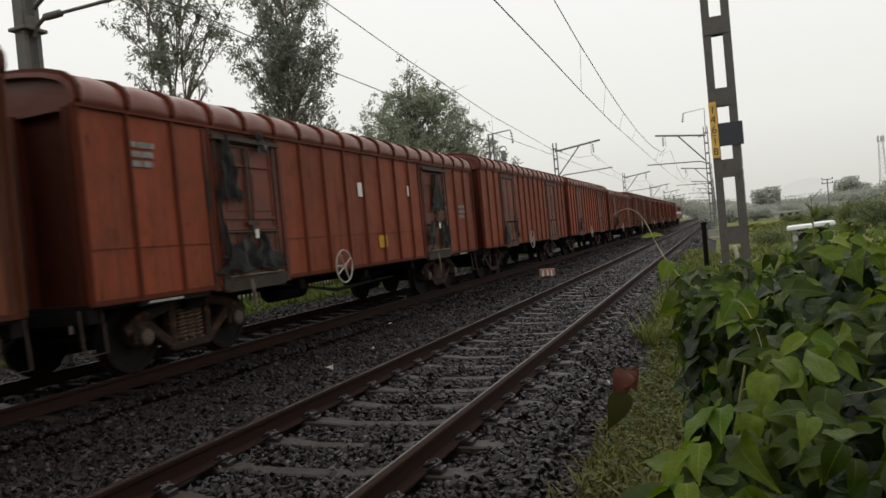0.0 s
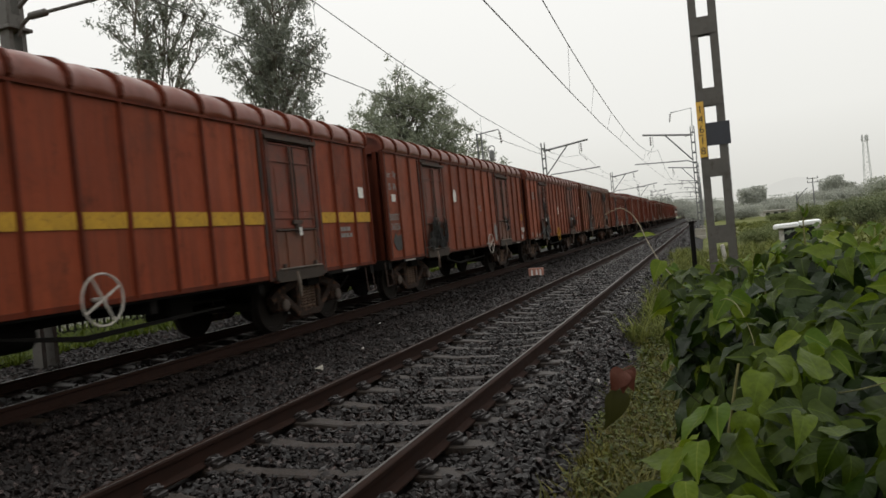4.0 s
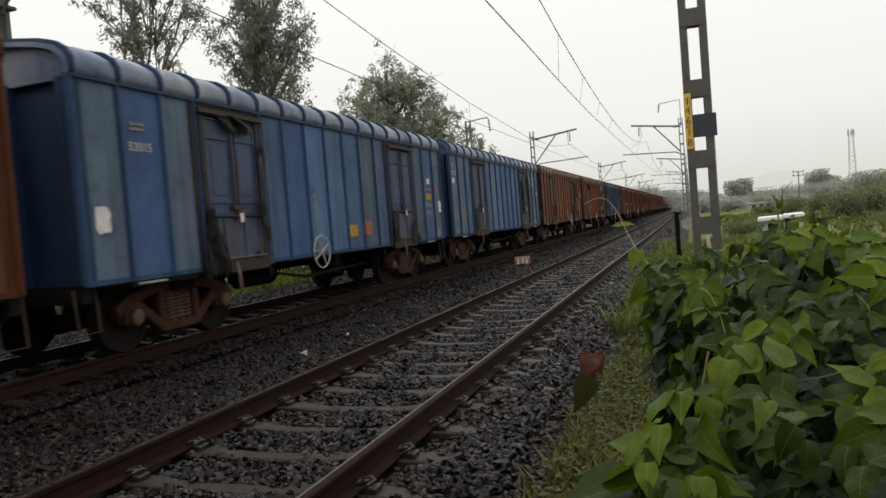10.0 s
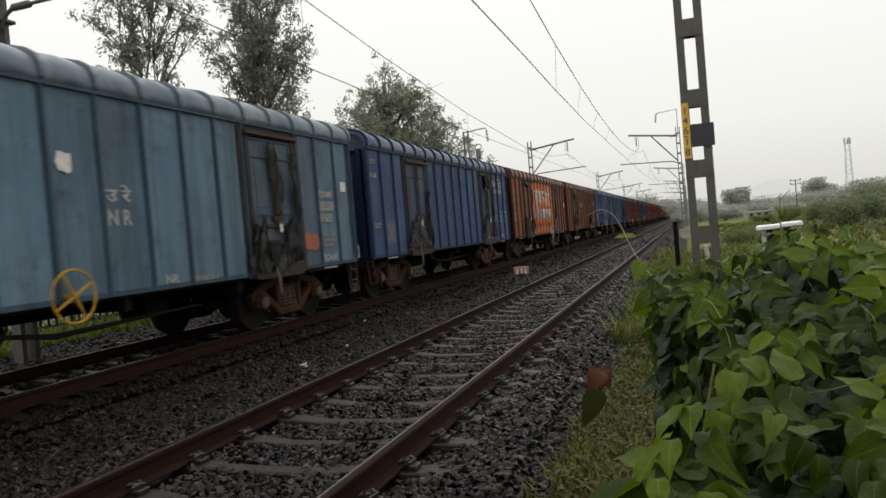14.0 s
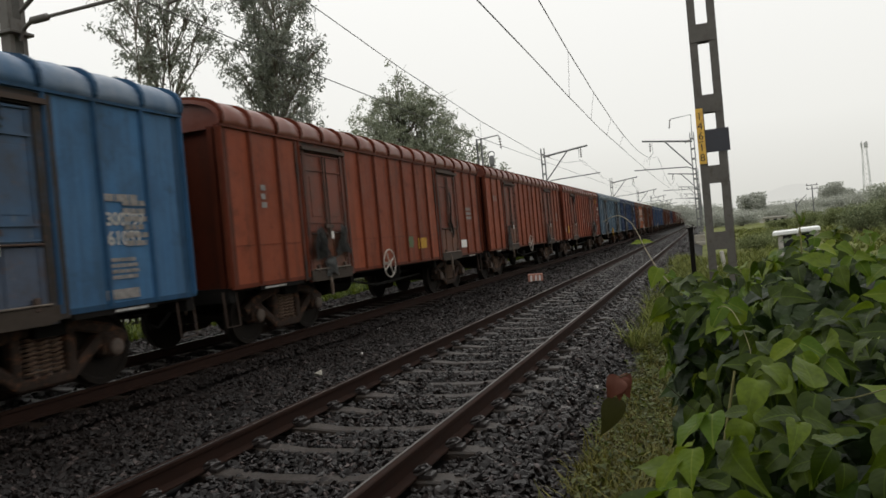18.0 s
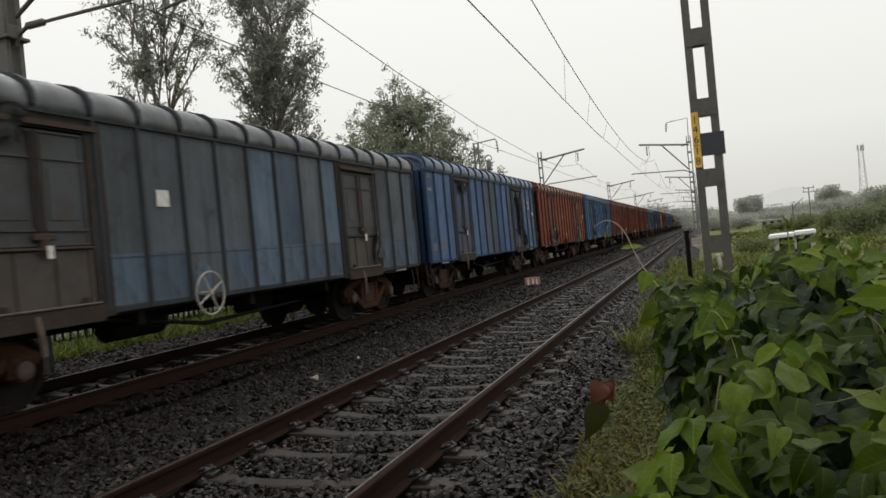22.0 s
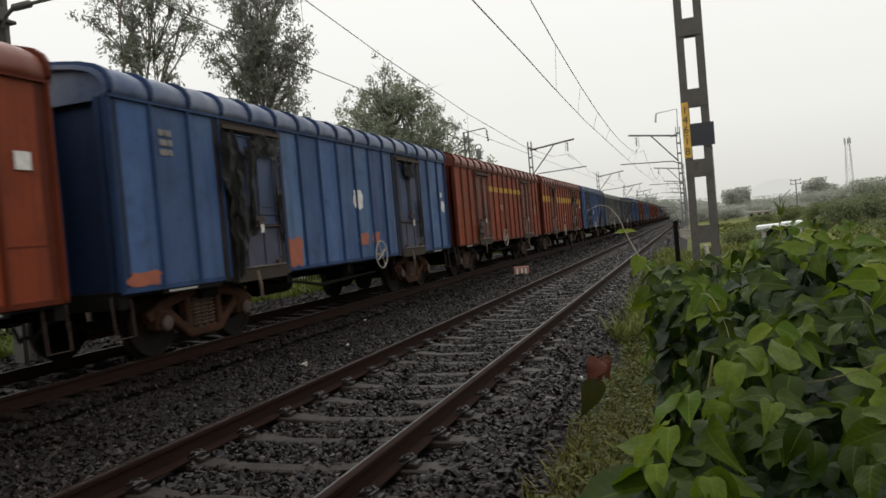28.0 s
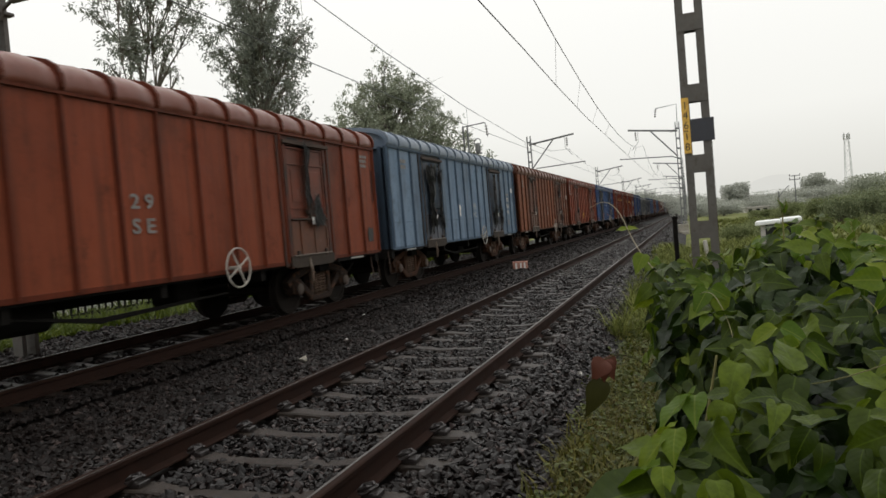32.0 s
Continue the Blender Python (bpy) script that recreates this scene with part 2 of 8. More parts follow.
M_LEDGE = worn("bare_worn_ledge", (0.115, 0.090, 0.070), 0.5, 0.0, 0.5, 6, (0.040, 0.028, 0.020))
M_CLIP = worn("black_spring_clip", (0.014, 0.010, 0.009), 0.45, 0.0, 0.4, 9)
M_PRIMER = worn("rust_red_repaint", (0.235, 0.066, 0.024), 0.5, 0.0, 0.25, 1.6, None, 0.1, None, 0.22)
M_WHITE = worn("chalky_white_paint", (0.62, 0.60, 0.57), 0.7, 0.0, 0.25, 9)
M_STENCIL = worn("faded_stencil_white", (0.36, 0.35, 0.33), 0.7, 0.0, 0.4, 12)
M_FAINT = worn("worn_stencil_white", (0.20, 0.185, 0.175), 0.7, 0.0, 0.5, 12)
M_RUSTRED = worn("red_primer", (0.30, 0.085, 0.045), 0.7, 0.0, 0.3, 4)
M_YELLOW = worn("yellow_paint", (0.42, 0.235, 0.020), 0.65, 0.0, 0.3, 4, (0.26, 0.14, 0.018), 0.15, None, 0.25)
M_ORANGE = worn("orange_paint", (0.50, 0.108, 0.014), 0.6, 0.0, 0.3, 2.5, None, 0.15, None, 0.2)
M_FADEDINK = worn("faded_black_letters", (0.075, 0.030, 0.014), 0.7, 0.0, 0.5, 5, (0.16, 0.050, 0.012), 0.1)
M_CHALK = worn("dulled_white_letters", (0.46, 0.41, 0.36), 0.7, 0.0, 0.3, 4)
# the advert's orange, darkened: rib shade and a little grime in the colour
M_ORANGERIB = worn("grimy_orange_rib", (0.23, 0.058, 0.014), 0.55, 0.0, 0.3, 3)
M_GREENPAINT = worn("dull_green_paint", (0.055, 0.085, 0.030), 0.6, 0.0, 0.3, 6)
M_AQUA = worn("faded_blue_band", (0.105, 0.185, 0.215), 0.6, 0.0, 0.2, 8)
M_RAILSIDE = worn("rusty_rail_web", (0.020, 0.0098, 0.0070), 0.8, 0.0, 0.35, 7, None, 0.15, None, 0.08)
M_RAILTOP = worn("polished_rail_head", (0.12, 0.115, 0.11), 0.38, 1.0, 0.25, 14)
M_SLEEPER = worn("wet_concrete_sleeper", (0.020, 0.0135, 0.0095), 0.5, 0.0, 0.45, 5, (0.009, 0.007, 0.005), 0.4, None, 0.24)
M_MAST = worn("galvanised_mast", (0.090, 0.083, 0.075), 0.65, 0.15, 0.25, 5, (0.060, 0.050, 0.043))
M_MASTFAR = worn("weathered_mast", (0.16, 0.165, 0.165), 0.6, 0.2, 0.25, 4)
# tower steel lightened: the mist in front of it is part of the colour
M_TOWER = worn("mist_pale_tower_steel", (0.42, 0.43, 0.43), 0.7, 0.0, 0.1, 2)
M_PLATE = worn("dark_enamel_plate", (0.018, 0.020, 0.030), 0.4, 0.0, 0.3, 6)
M_CHROMEY = worn("kilometre_plate_yellow", (0.66, 0.40, 0.060), 0.55, 0.0, 0.2, 7, (0.46, 0.22, 0.04))
M_BRAKEWHEEL = worn("dull_white_wheel_paint", (0.37, 0.34, 0.30), 0.7, 0.0, 0.35, 9)
M_INK = worn("black_paint", (0.016, 0.014, 0.013), 0.6, 0.0, 0.2, 9)
M_WIRE = worn("copper_wire", (0.050, 0.052, 0.053), 0.5, 0.4, 0.2, 4)
M_PORCELAIN = worn("brown_porcelain", (0.055, 0.038, 0.032), 0.25, 0.0, 0.2, 8)
M_CONCRETE = worn("mossy_concrete", (0.30, 0.28, 0.24), 0.8, 0.0, 0.3, 3, (0.16, 0.15, 0.09), 0.4)
M_FENCE = worn("fence_concrete", (0.42, 0.40, 0.37), 0.8, 0.0, 0.25, 4, None, 0.3)
M_BARK = worn("pale_bark", (0.165, 0.145, 0.120), 0.85, 0.0, 0.4, 3, (0.085, 0.068, 0.052), 0.5, (1, 1, 0.25))
M_STEM = worn("vine_stem", (0.15, 0.14, 0.045), 0.6, 0.0, 0.3, 12)
M_DRYSTEM = worn("dry_tendril", (0.36, 0.31, 0.22), 0.7, 0.0, 0.2, 14)
M_ROOFWHITE = worn("white_sheet_roof", (0.75, 0.76, 0.76), 0.4, 0.0, 0.12, 3)
M_BRICKRED = worn("painted_marker_red", (0.33, 0.15, 0.11), 0.7, 0.0, 0.3, 8)
M_GLASS = worn("dark_window_glass", (0.02, 0.022, 0.024), 0.08, 0.0, 0.1, 2)


def leafy(name, dark, light, rough=0.45, island=True, trans=0.25, spec=0.5):
    g = Nodes(name, rough, 0.0, spec)
    r = g.random(island)
    c = g.mix(r, dark, light)
    c = g.mix(g.ramp(g.noise(14, 3), (0.4, 0.0), (0.75, 0.45)), c, scaled(dark, 0.75))
    g.colour(c)
    g.bump(g.noise(40, 2), 0.15, 0.004)
    tr = g.n("ShaderNodeBsdfTranslucent")
    g.link(c, tr.inputs["Color"])
    ms = g.n("ShaderNodeMixShader")
    ms.inputs[0].default_value = trans
    g.link(g.bsdf.outputs[0], ms.inputs[1])
    g.link(tr.outputs[0], ms.inputs[2])
    g.link(ms.outputs[0], g.out.inputs[0])
    return g.m


def veined(name, dark, light, vein, rough, trans, spec):
    """A vine leaflet: its own green, a paler midrib and side veins, slightly quilted between them."""
    g = Nodes(name, rough, 0.0, spec)
    sep = g.n("ShaderNodeSeparateXYZ")
    g.link(g.coord.outputs["Object"], sep.inputs[0])
    def calc(op, a, b=None):
        x = g.n("ShaderNodeMath")
        x.operation = op
        for sock, v in zip(x.inputs, (a, b)):
            if isinstance(v, (int, float)):
                sock.default_value = v
            elif v is not None:
                g.link(v, sock)
        return x.outputs[0]
    across = calc("ABSOLUTE", sep.outputs["X"])
    along = calc("SUBTRACT", sep.outputs["Y"], calc("MULTIPLY", across, 0.75))
    wave = calc("ABSOLUTE", calc("SUBTRACT", calc("FRACT", calc("MULTIPLY", along, 7.5)), 0.5))
    side = g.ramp(wave, (0.40, 0.0), (0.49, 1.0))
    rib = g.ramp(across, (0.010, 1.0), (0.022, 0.0))
    c = g.mix(g.ramp(g.random(False), (0.0, 0.0), (0.62, 0.30), (1.0, 1.0)), dark, light)
    c = g.mix(g.ramp(g.noise(3.5, 4), (0.40, 0.0), (0.70, 0.55)), c, scaled(dark, 0.8))
    c = g.mix(g.ramp(g.noise(9, 3), (0.64, 0.0), (0.74, 0.3)), c, vein)
    c = g.mix(calc("MULTIPLY", side, 0.06), c, vein)
    c = g.mix(calc("MULTIPLY", rib, 0.4), c, vein)
    g.colour(c)
    g.rough(g.ramp(g.noise(5, 3), (0.3, max(0.1, rough - 0.12)), (0.7, rough + 0.2)))
    b = g.n("ShaderNodeBump")
    b.inputs["Strength"].default_value, b.inputs["Distance"].default_value = 0.10, 0.006
    g.link(calc("ADD", calc("MULTIPLY", wave, -1.2), g.noise(6, 2)), b.inputs["Height"])
    g.link(b.outputs[0], g.bsdf.inputs["Normal"])
    tr = g.n("ShaderNodeBsdfTranslucent")
    g.link(c, tr.inputs["Color"])
    ms = g.n("ShaderNodeMixShader")
    ms.inputs[0].default_value = trans
    g.link(g.bsdf.outputs[0], ms.inputs[1])
    g.link(tr.outputs[0], ms.inputs[2])
    g.link(ms.outputs[0], g.out.inputs[0])
    return g.m


M_LEAF = veined("vine_leaf", (0.016, 0.030, 0.0022), (0.100, 0.142, 0.0090), (0.105, 0.155, 0.014), 0.40, 0.42, 0.16)
# inner leaves: a darker green that carries the shade of the thicket
M_LEAFSTUFF = leafy("vine_leaf_shaded_inner", (0.004, 0.011, 0.001), (0.020, 0.042, 0.002), 0.5, True, 0.2, 0.2)
M_LEAFYOUNG = veined("young_vine_leaf", (0.050, 0.096, 0.004), (0.140, 0.178, 0.010), (0.190, 0.215, 0.035), 0.42, 0.40, 0.16)
M_LEAFRED = leafy("withered_red_leaf", (0.060, 0.018, 0.010), (0.090, 0.030, 0.018), 0.6, False, 0.2, 0.2)
M_LEAFDULL = leafy("dull_olive_leaf", (0.028, 0.028, 0.007), (0.046, 0.044, 0.011), 0.6, False, 0.3, 0.15)
M_GRASS = leafy("wet_grass", (0.044, 0.046, 0.007), (0.145, 0.130, 0.024), 0.6, True, 0.25, 0.2)
M_GRASSFAR = leafy("verge_grass", (0.026, 0.045, 0.003), (0.098, 0.122, 0.009), 0.65, True, 0.3, 0.2)
M_WEED = leafy("low_weed_leaf", (0.022, 0.036, 0.003), (0.085, 0.098, 0.010), 0.5, True, 0.3, 0.3)
M_DRYGRASS = leafy("straw_grass", (0.075, 0.055, 0.020), (0.150, 0.112, 0.044), 0.65, True, 0.2, 0.2)
# tree and shrub greens are paled: distance mist put into the leaf colour
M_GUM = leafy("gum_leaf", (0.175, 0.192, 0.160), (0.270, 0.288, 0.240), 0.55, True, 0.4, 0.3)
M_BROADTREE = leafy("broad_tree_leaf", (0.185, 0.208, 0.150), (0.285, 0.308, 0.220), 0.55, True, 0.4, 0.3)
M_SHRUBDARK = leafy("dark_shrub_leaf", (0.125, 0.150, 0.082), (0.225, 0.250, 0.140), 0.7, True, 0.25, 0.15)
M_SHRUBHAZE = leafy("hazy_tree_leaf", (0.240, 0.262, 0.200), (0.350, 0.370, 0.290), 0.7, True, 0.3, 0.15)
M_GRASSFIELD = leafy("field_grass", (0.075, 0.094, 0.022), (0.165, 0.172, 0.048), 0.7, True, 0.3, 0.10)
M_SHRUB = leafy("shrub_leaf", (0.125, 0.150, 0.066), (0.205, 0.228, 0.105), 0.7, True, 0.3, 0.12)
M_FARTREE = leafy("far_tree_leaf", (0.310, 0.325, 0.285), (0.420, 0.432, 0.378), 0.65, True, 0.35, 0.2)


def stones(name, dark, light, island, gloss=0.19, polish=0.22, dust_shade=True):
    g = Nodes(name, 0.5, 0.0, gloss)
    c = g.ramp(g.random(island), (0.0, dark), (0.60, tuple(a * 0.7 + b * 0.3 for a, b in zip(dark, light))), (0.88, light), (1.0, scaled(light, 4.0)))
    c = g.mix(g.ramp(g.noise(30, 4), (0.4, 0.0), (0.7, 0.55)), c, scaled(dark, 0.7))
    c = g.mix(g.ramp(g.noise(0.9, 3), (0.42, 0.0), (0.70, 0.5)), c, (0.009, 0.0055, 0.004))
    shine = g.ramp(g.noise(9, 3), (0.3, polish), (0.7, polish + 0.34))
    if dust_shade:
        # brown brake dusting beside the goods track, with shade darkening painted into the strip
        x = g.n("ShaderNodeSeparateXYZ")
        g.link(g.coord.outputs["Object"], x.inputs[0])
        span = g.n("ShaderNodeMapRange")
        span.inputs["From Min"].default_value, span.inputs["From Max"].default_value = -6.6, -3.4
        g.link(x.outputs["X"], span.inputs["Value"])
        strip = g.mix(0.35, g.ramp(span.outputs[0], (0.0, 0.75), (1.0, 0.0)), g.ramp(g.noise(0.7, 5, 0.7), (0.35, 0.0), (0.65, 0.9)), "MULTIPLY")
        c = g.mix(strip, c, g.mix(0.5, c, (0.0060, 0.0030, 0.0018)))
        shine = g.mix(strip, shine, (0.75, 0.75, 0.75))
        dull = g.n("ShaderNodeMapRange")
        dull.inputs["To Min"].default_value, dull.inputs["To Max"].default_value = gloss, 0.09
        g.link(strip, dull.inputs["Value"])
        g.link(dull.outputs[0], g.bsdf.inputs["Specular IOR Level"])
    g.colour(c)
    g.rough(shine)
    g.bump(g.noise(60, 3), 0.4, 0.004)
    return g.m


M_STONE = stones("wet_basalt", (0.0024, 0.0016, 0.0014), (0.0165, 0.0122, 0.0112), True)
M_STONE1 = stones("wet_basalt_piece", (0.0028, 0.002, 0.0018), (0.019, 0.0145, 0.0135), False, dust_shade=False)


# ---- mesh helpers ----
def box(bm, x0, y0, z0, x1, y1, z1, chamfer=0.0):
    c = [bm.verts.new(p) for p in ((x0, y0, z0), (x1, y0, z0), (x1, y1, z0), (x0, y1, z0), (x0, y0, z1), (x1, y0, z1), (x1, y1, z1), (x0, y1, z1))]
    fs = [bm.faces.new([c[i] for i in q]) for q in ((3, 2, 1, 0), (4, 5, 6, 7), (0, 1, 5, 4), (1, 2, 6, 5), (2, 3, 7, 6), (3, 0, 4, 7))]
    if chamfer:
        edges = {e for f in fs for e in f.edges}
        bmesh.ops.bevel(bm, geom=list(edges), offset=chamfer, segments=1, affect="EDGES")
    return bm


def tube(bm, pts, r, n=6, r_end=None):
    """A round bar along a line of points, tapering to r_end."""
    pts = [Vector(p) for p in pts]
    rings, count = [], len(pts)
    for i, p in enumerate(pts):
        d = (pts[min(i + 1, count - 1)] - pts[max(i - 1, 0)]).normalized()
        a = d.orthogonal().normalized() if i == 0 else (a - d * a.dot(d)).normalized()
        b = d.cross(a)
        rr = r if r_end is None else r + (r_end - r) * i / max(1, count - 1)
        rings.append([bm.verts.new(p + (a * math.cos(q) + b * math.sin(q)) * rr) for q in (2 * math.pi * k / n for k in range(n))])
    for s, t in zip(rings, rings[1:]):
        for k in range(n):
            bm.faces.new((s[k], s[(k + 1) % n], t[(k + 1) % n], t[k]))
    bm.faces.new(rings[0][::-1])
    bm.faces.new(rings[-1])
    return bm


def extrude(bm, profile, y0, y1):
    """A closed (x, z) outline drawn along y."""
    a = [bm.verts.new((x, y0, z)) for x, z in profile]
    b = [bm.verts.new((x, y1, z)) for x, z in profile]
    n = len(profile)
    for k in range(n):
        bm.faces.new((a[k], a[(k + 1) % n], b[(k + 1) % n], b[k]))
    bm.faces.new(a)
    bm.faces.new(b[::-1])
    bmesh.ops.recalc_face_normals(bm, faces=bm.faces[:])
    return bm


def lathe(bm, outline, centre, axis, n=12):
    """(distance along axis, radius) pairs turned about the axis 'x' or 'z'."""
    rings = []
    for d, r in outline:
        ring = []
        for k in range(n):
            c, s = math.cos(2 * math.pi * k / n) * r, math.sin(2 * math.pi * k / n) * r
            ring.append(bm.verts.new(Vector(centre) + Vector((d, c, s) if axis == "x" else (c, s, d))))
        rings.append(ring)
    for s, t in zip(rings, rings[1:]):
        for k in range(n):
            bm.faces.new((s[k], s[(k + 1) % n], t[(k + 1) % n], t[k]))
    bm.faces.new(rings[0][::-1])
    bm.faces.new(rings[-1])
    bmesh.ops.recalc_face_normals(bm, faces=bm.faces[:])
    return bm


def smooth(mesh):
    mesh.polygons.foreach_set("use_smooth", [True] * len(mesh.polygons))


def mesh_of(name, bm, material, soft=False):
    if soft:
        # keep real corners crisp
        bmesh.ops.split_edges(bm, edges=[e for e in bm.edges if len(e.link_faces) == 2 and e.calc_face_angle() > 0.95])
    me = bpy.data.meshes.new(name)
    bm.to_mesh(me)
    bm.free()
    me.materials.append(material)
    if soft:
        smooth(me)
    return me


def part(name, bm, material, parent, label="", soft=False, place=None):
    ob = new(name, mesh_of(name, bm, material, soft))
    ob.parent = parent
    if place is not None:
        ob.matrix_basis = place
    return tagged(ob, label)


def thing(name, label, category, group="", kind="", place=None):
    ob = new(name)
    if place is not None:
        ob.matrix_basis = place
    return tagged(ob, label, category, group, kind)


def raw_mesh(name, verts, faces, material):
    """A mesh from arrays, for the many small loose pieces."""
    me = bpy.data.meshes.new(name)
    me.vertices.add(len(verts))
    me.vertices.foreach_set("co", np.asarray(verts, dtype=np.float32).ravel())
    k = faces.shape[1]
    me.loops.add(faces.size)
    me.loops.foreach_set("vertex_index", faces.astype(np.int32).ravel())
    me.polygons.add(len(faces))
    me.polygons.foreach_set("loop_start", np.arange(0, faces.size, k, dtype=np.int32))
    me.update(calc_edges=True)
    me.polygons.foreach_set("use_smooth", [False] * len(me.polygons))
    me.materials.append(material)
    return me


def eased(pts, steps=6):
    """A smooth line through the points."""
    p = [Vector(q) for q in pts]
    p = [p[0] * 2 - p[1], *p, p[-1] * 2 - p[-2]]
    out = []
    for a, b, c, d in zip(p, p[1:], p[2:], p[3:]):
        for k in range(steps):
            t = k / steps
            out.append(0.5 * (2 * b + (c - a) * t + (2 * a - 5 * b + 4 * c - d) * t * t + (3 * b - a - 3 * c + d) * t ** 3))
    return out + [p[-2]]


def B():
    return bmesh.new()


# ---- plan: x across the line, y along it, z above the rail heads ----
NEAR, FAR, GAUGE = -2.902, -8.183, 1.743
SLEEPER_STEP, SLEEPER_FIRST = 0.635, 4.47
SIDE = 1.50

# ---- ground ----
def ground_height(x, y):
    if x < -12.6:
        z = -0.55 - 0.10 * min(1.0, (-12.6 - x) / 4)
    elif x < -0.2:
        z = -0.9
    else:
        z = -0.55 + 0.10 * min(1.0, (x + 0.2) / 2)
    return z


def build_ground():
    xs = [-1800, -700, -300, -150, -90, -60, -45, -35, -28, -22, -18, -15, -12.7, -12.5, -0.4, -0.2, 0.8, 2, 4, 7, 11, 16, 24, 34, 50, 75, 120, 200, 400, 800, 1800]
    ys = [-300, -100, -40, -15, -5, 0, 4, 8, 12, 16, 20, 26, 34, 44, 60, 80, 110, 150, 220, 350, 600, 1000, 2400]
    bm = B()
    grid = [[bm.verts.new((x, y, ground_height(x, y) + (noise.noise(Vector((x * 0.2, y * 0.2, 0))) * 0.12 if abs(x) < 130 and not -13 < x < 0 else 0))) for x in xs] for y in ys]
    for r, s in zip(grid, grid[1:]):
        for k in range(len(xs) - 1):
            bm.faces.new((r[k], r[k + 1], s[k + 1], s[k]))
    g = Nodes("field_soil_and_grass", 0.9, 0.0, 0.1)
    c = g.mix(g.ramp(g.noise(0.35, 6, 0.7), (0.38, 0.0), (0.62, 1.0)), (0.085, 0.104, 0.030), (0.160, 0.168, 0.056))
    c = g.mix(g.ramp(g.noise(5, 5, 0.7), (0.45, 0.0), (0.7, 0.7)), c, (0.060, 0.058, 0.028))
    g.colour(c)
    g.bump(g.noise(18, 5), 0.6, 0.05)
    ob = new("ground", mesh_of("ground", bm, g.m, True))
    tagged(ob, "wet green field of grass and soil beside the line", "ground", kind="structure")

    # the ballast bed that carries both tracks
    bm = B()
    top = -0.245
    prof = [(-14.3, -1.0), (-14.3, -0.52), (-13.3, -0.34), (-11.0, top - 0.03), (-10.1, top), (-6.5, top), (-5.6, top - 0.03), (-4.7, top), (-1.25, top), (-0.85, top - 0.10), (-0.25, -0.60), (-0.25, -1.0)]
    extrude(bm, prof, -60, 900)
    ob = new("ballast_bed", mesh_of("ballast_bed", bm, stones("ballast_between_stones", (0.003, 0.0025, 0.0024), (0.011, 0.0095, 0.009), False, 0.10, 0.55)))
    tagged(ob, "dark wet stone ballast bed under both railway tracks", "ballast", kind="structure")


build_ground()


# ---- tracks ----
RAIL = [(-0.075, -0.172), (0.075, -0.172), (0.075, -0.160), (0.012, -0.140), (0.009, -0.048), (0.034, -0.036), (0.036, -0.008), (0.028, 0.0), (-0.028, 0.0), (-0.036, -0.008), (-0.034, -0.036), (-0.009, -0.048), (-0.012, -0.140), (-0.075, -0.160)]


def sleeper_mesh():
    bm = B()
    rows = []
    for x, w, z in ((-1.375, 0.092, -0.205), (-1.15, 0.096, -0.176), (-0.62, 0.092, -0.180), (-0.35, 0.080, -0.208), (0.35, 0.080, -0.208), (0.62, 0.092, -0.180), (1.15, 0.096, -0.176), (1.375, 0.092, -0.205)):
        rows.append([bm.verts.new(p) for p in ((x, -w - 0.03, -0.36), (x, -w, z - 0.012), (x, -w + 0.014, z), (x, w - 0.014, z), (x, w, z - 0.012), (x, w + 0.03, -0.36))])
    for a, b in zip(rows, rows[1:]):
        for k in range(5):
            bm.faces.new((a[k], b[k], b[k + 1], a[k + 1]))
    bm.faces.new(rows[0])
    bm.faces.new(rows[-1][::-1])
    bmesh.ops.recalc_face_normals(bm, faces=bm.faces[:])
    return mesh_of("sleeper", bm, M_SLEEPER)


def clip_mesh():
    bm = B()
    pts = [(0.0, -0.06, 0.0), (0.045, -0.055, 0.028), (0.07, -0.01, 0.04), (0.03, 0.03, 0.045), (-0.035, 0.02, 0.03), (-0.045, -0.02, 0.012), (0.0, -0.01, 0.03), (0.05, 0.05, 0.02)]
    tube(bm, pts, 0.013, 6)
    box(bm, -0.05, -0.055, -0.03, 0.09, 0.055, 0.006, 0.006)
    return mesh_of("rail_clip", bm, M_CLIP)


def build_track(centre, label, count, first, clips):
    track = thing("railway_track", label, "railway track", "two parallel railway tracks")
    for side in (-1, 1):
        bm = B()
        extrude(bm, [(centre + side * GAUGE / 2 + x, z) for x, z in RAIL], -40, 700)
        rail = part("rail", bm, M_RAILSIDE, track, "rusty steel rail with a polished head")
        bm = B()
        x = centre + side * GAUGE / 2
        box(bm, x - side * 0.020 - 0.009, -40, -0.001, x - side * 0.020 + 0.009, 700, 0.0025)
        part("running_surface", bm, M_RAILTOP, rail, "thin bright polished strip on the rail head")
    sm, cm = sleeper_mesh(), clip_mesh()
    for i in range(count):
        s = new("sleeper", sm)
        s.parent = track
        s.matrix_basis = pose(centre, first + i * SLEEPER_STEP, random.uniform(-0.004, 0.004), 0, 0, random.uniform(-0.4, 0.4))
        if 14 < i < clips:
            for side in (-1, 1):
                for io in (-1, 1):
                    c = new("rail_clip", cm)
                    c.parent = s
                    c.matrix_basis = pose(side * GAUGE / 2 + io * 0.085, 0, -0.150, 0, 0, 0 if io > 0 else 180)
    # the rest of the sleepers, far down the line
    bm = B()
    y = first + count * SLEEPER_STEP
    while y < 420:
        box(bm, centre - 1.375, y - 0.09, -0.36, centre + 1.375, y + 0.09, -0.195)
        y += SLEEPER_STEP
    tagged(part("far_sleeper_run", bm, M_SLEEPER, track), "row of concrete sleepers down the line", kind="stuff")
    return track


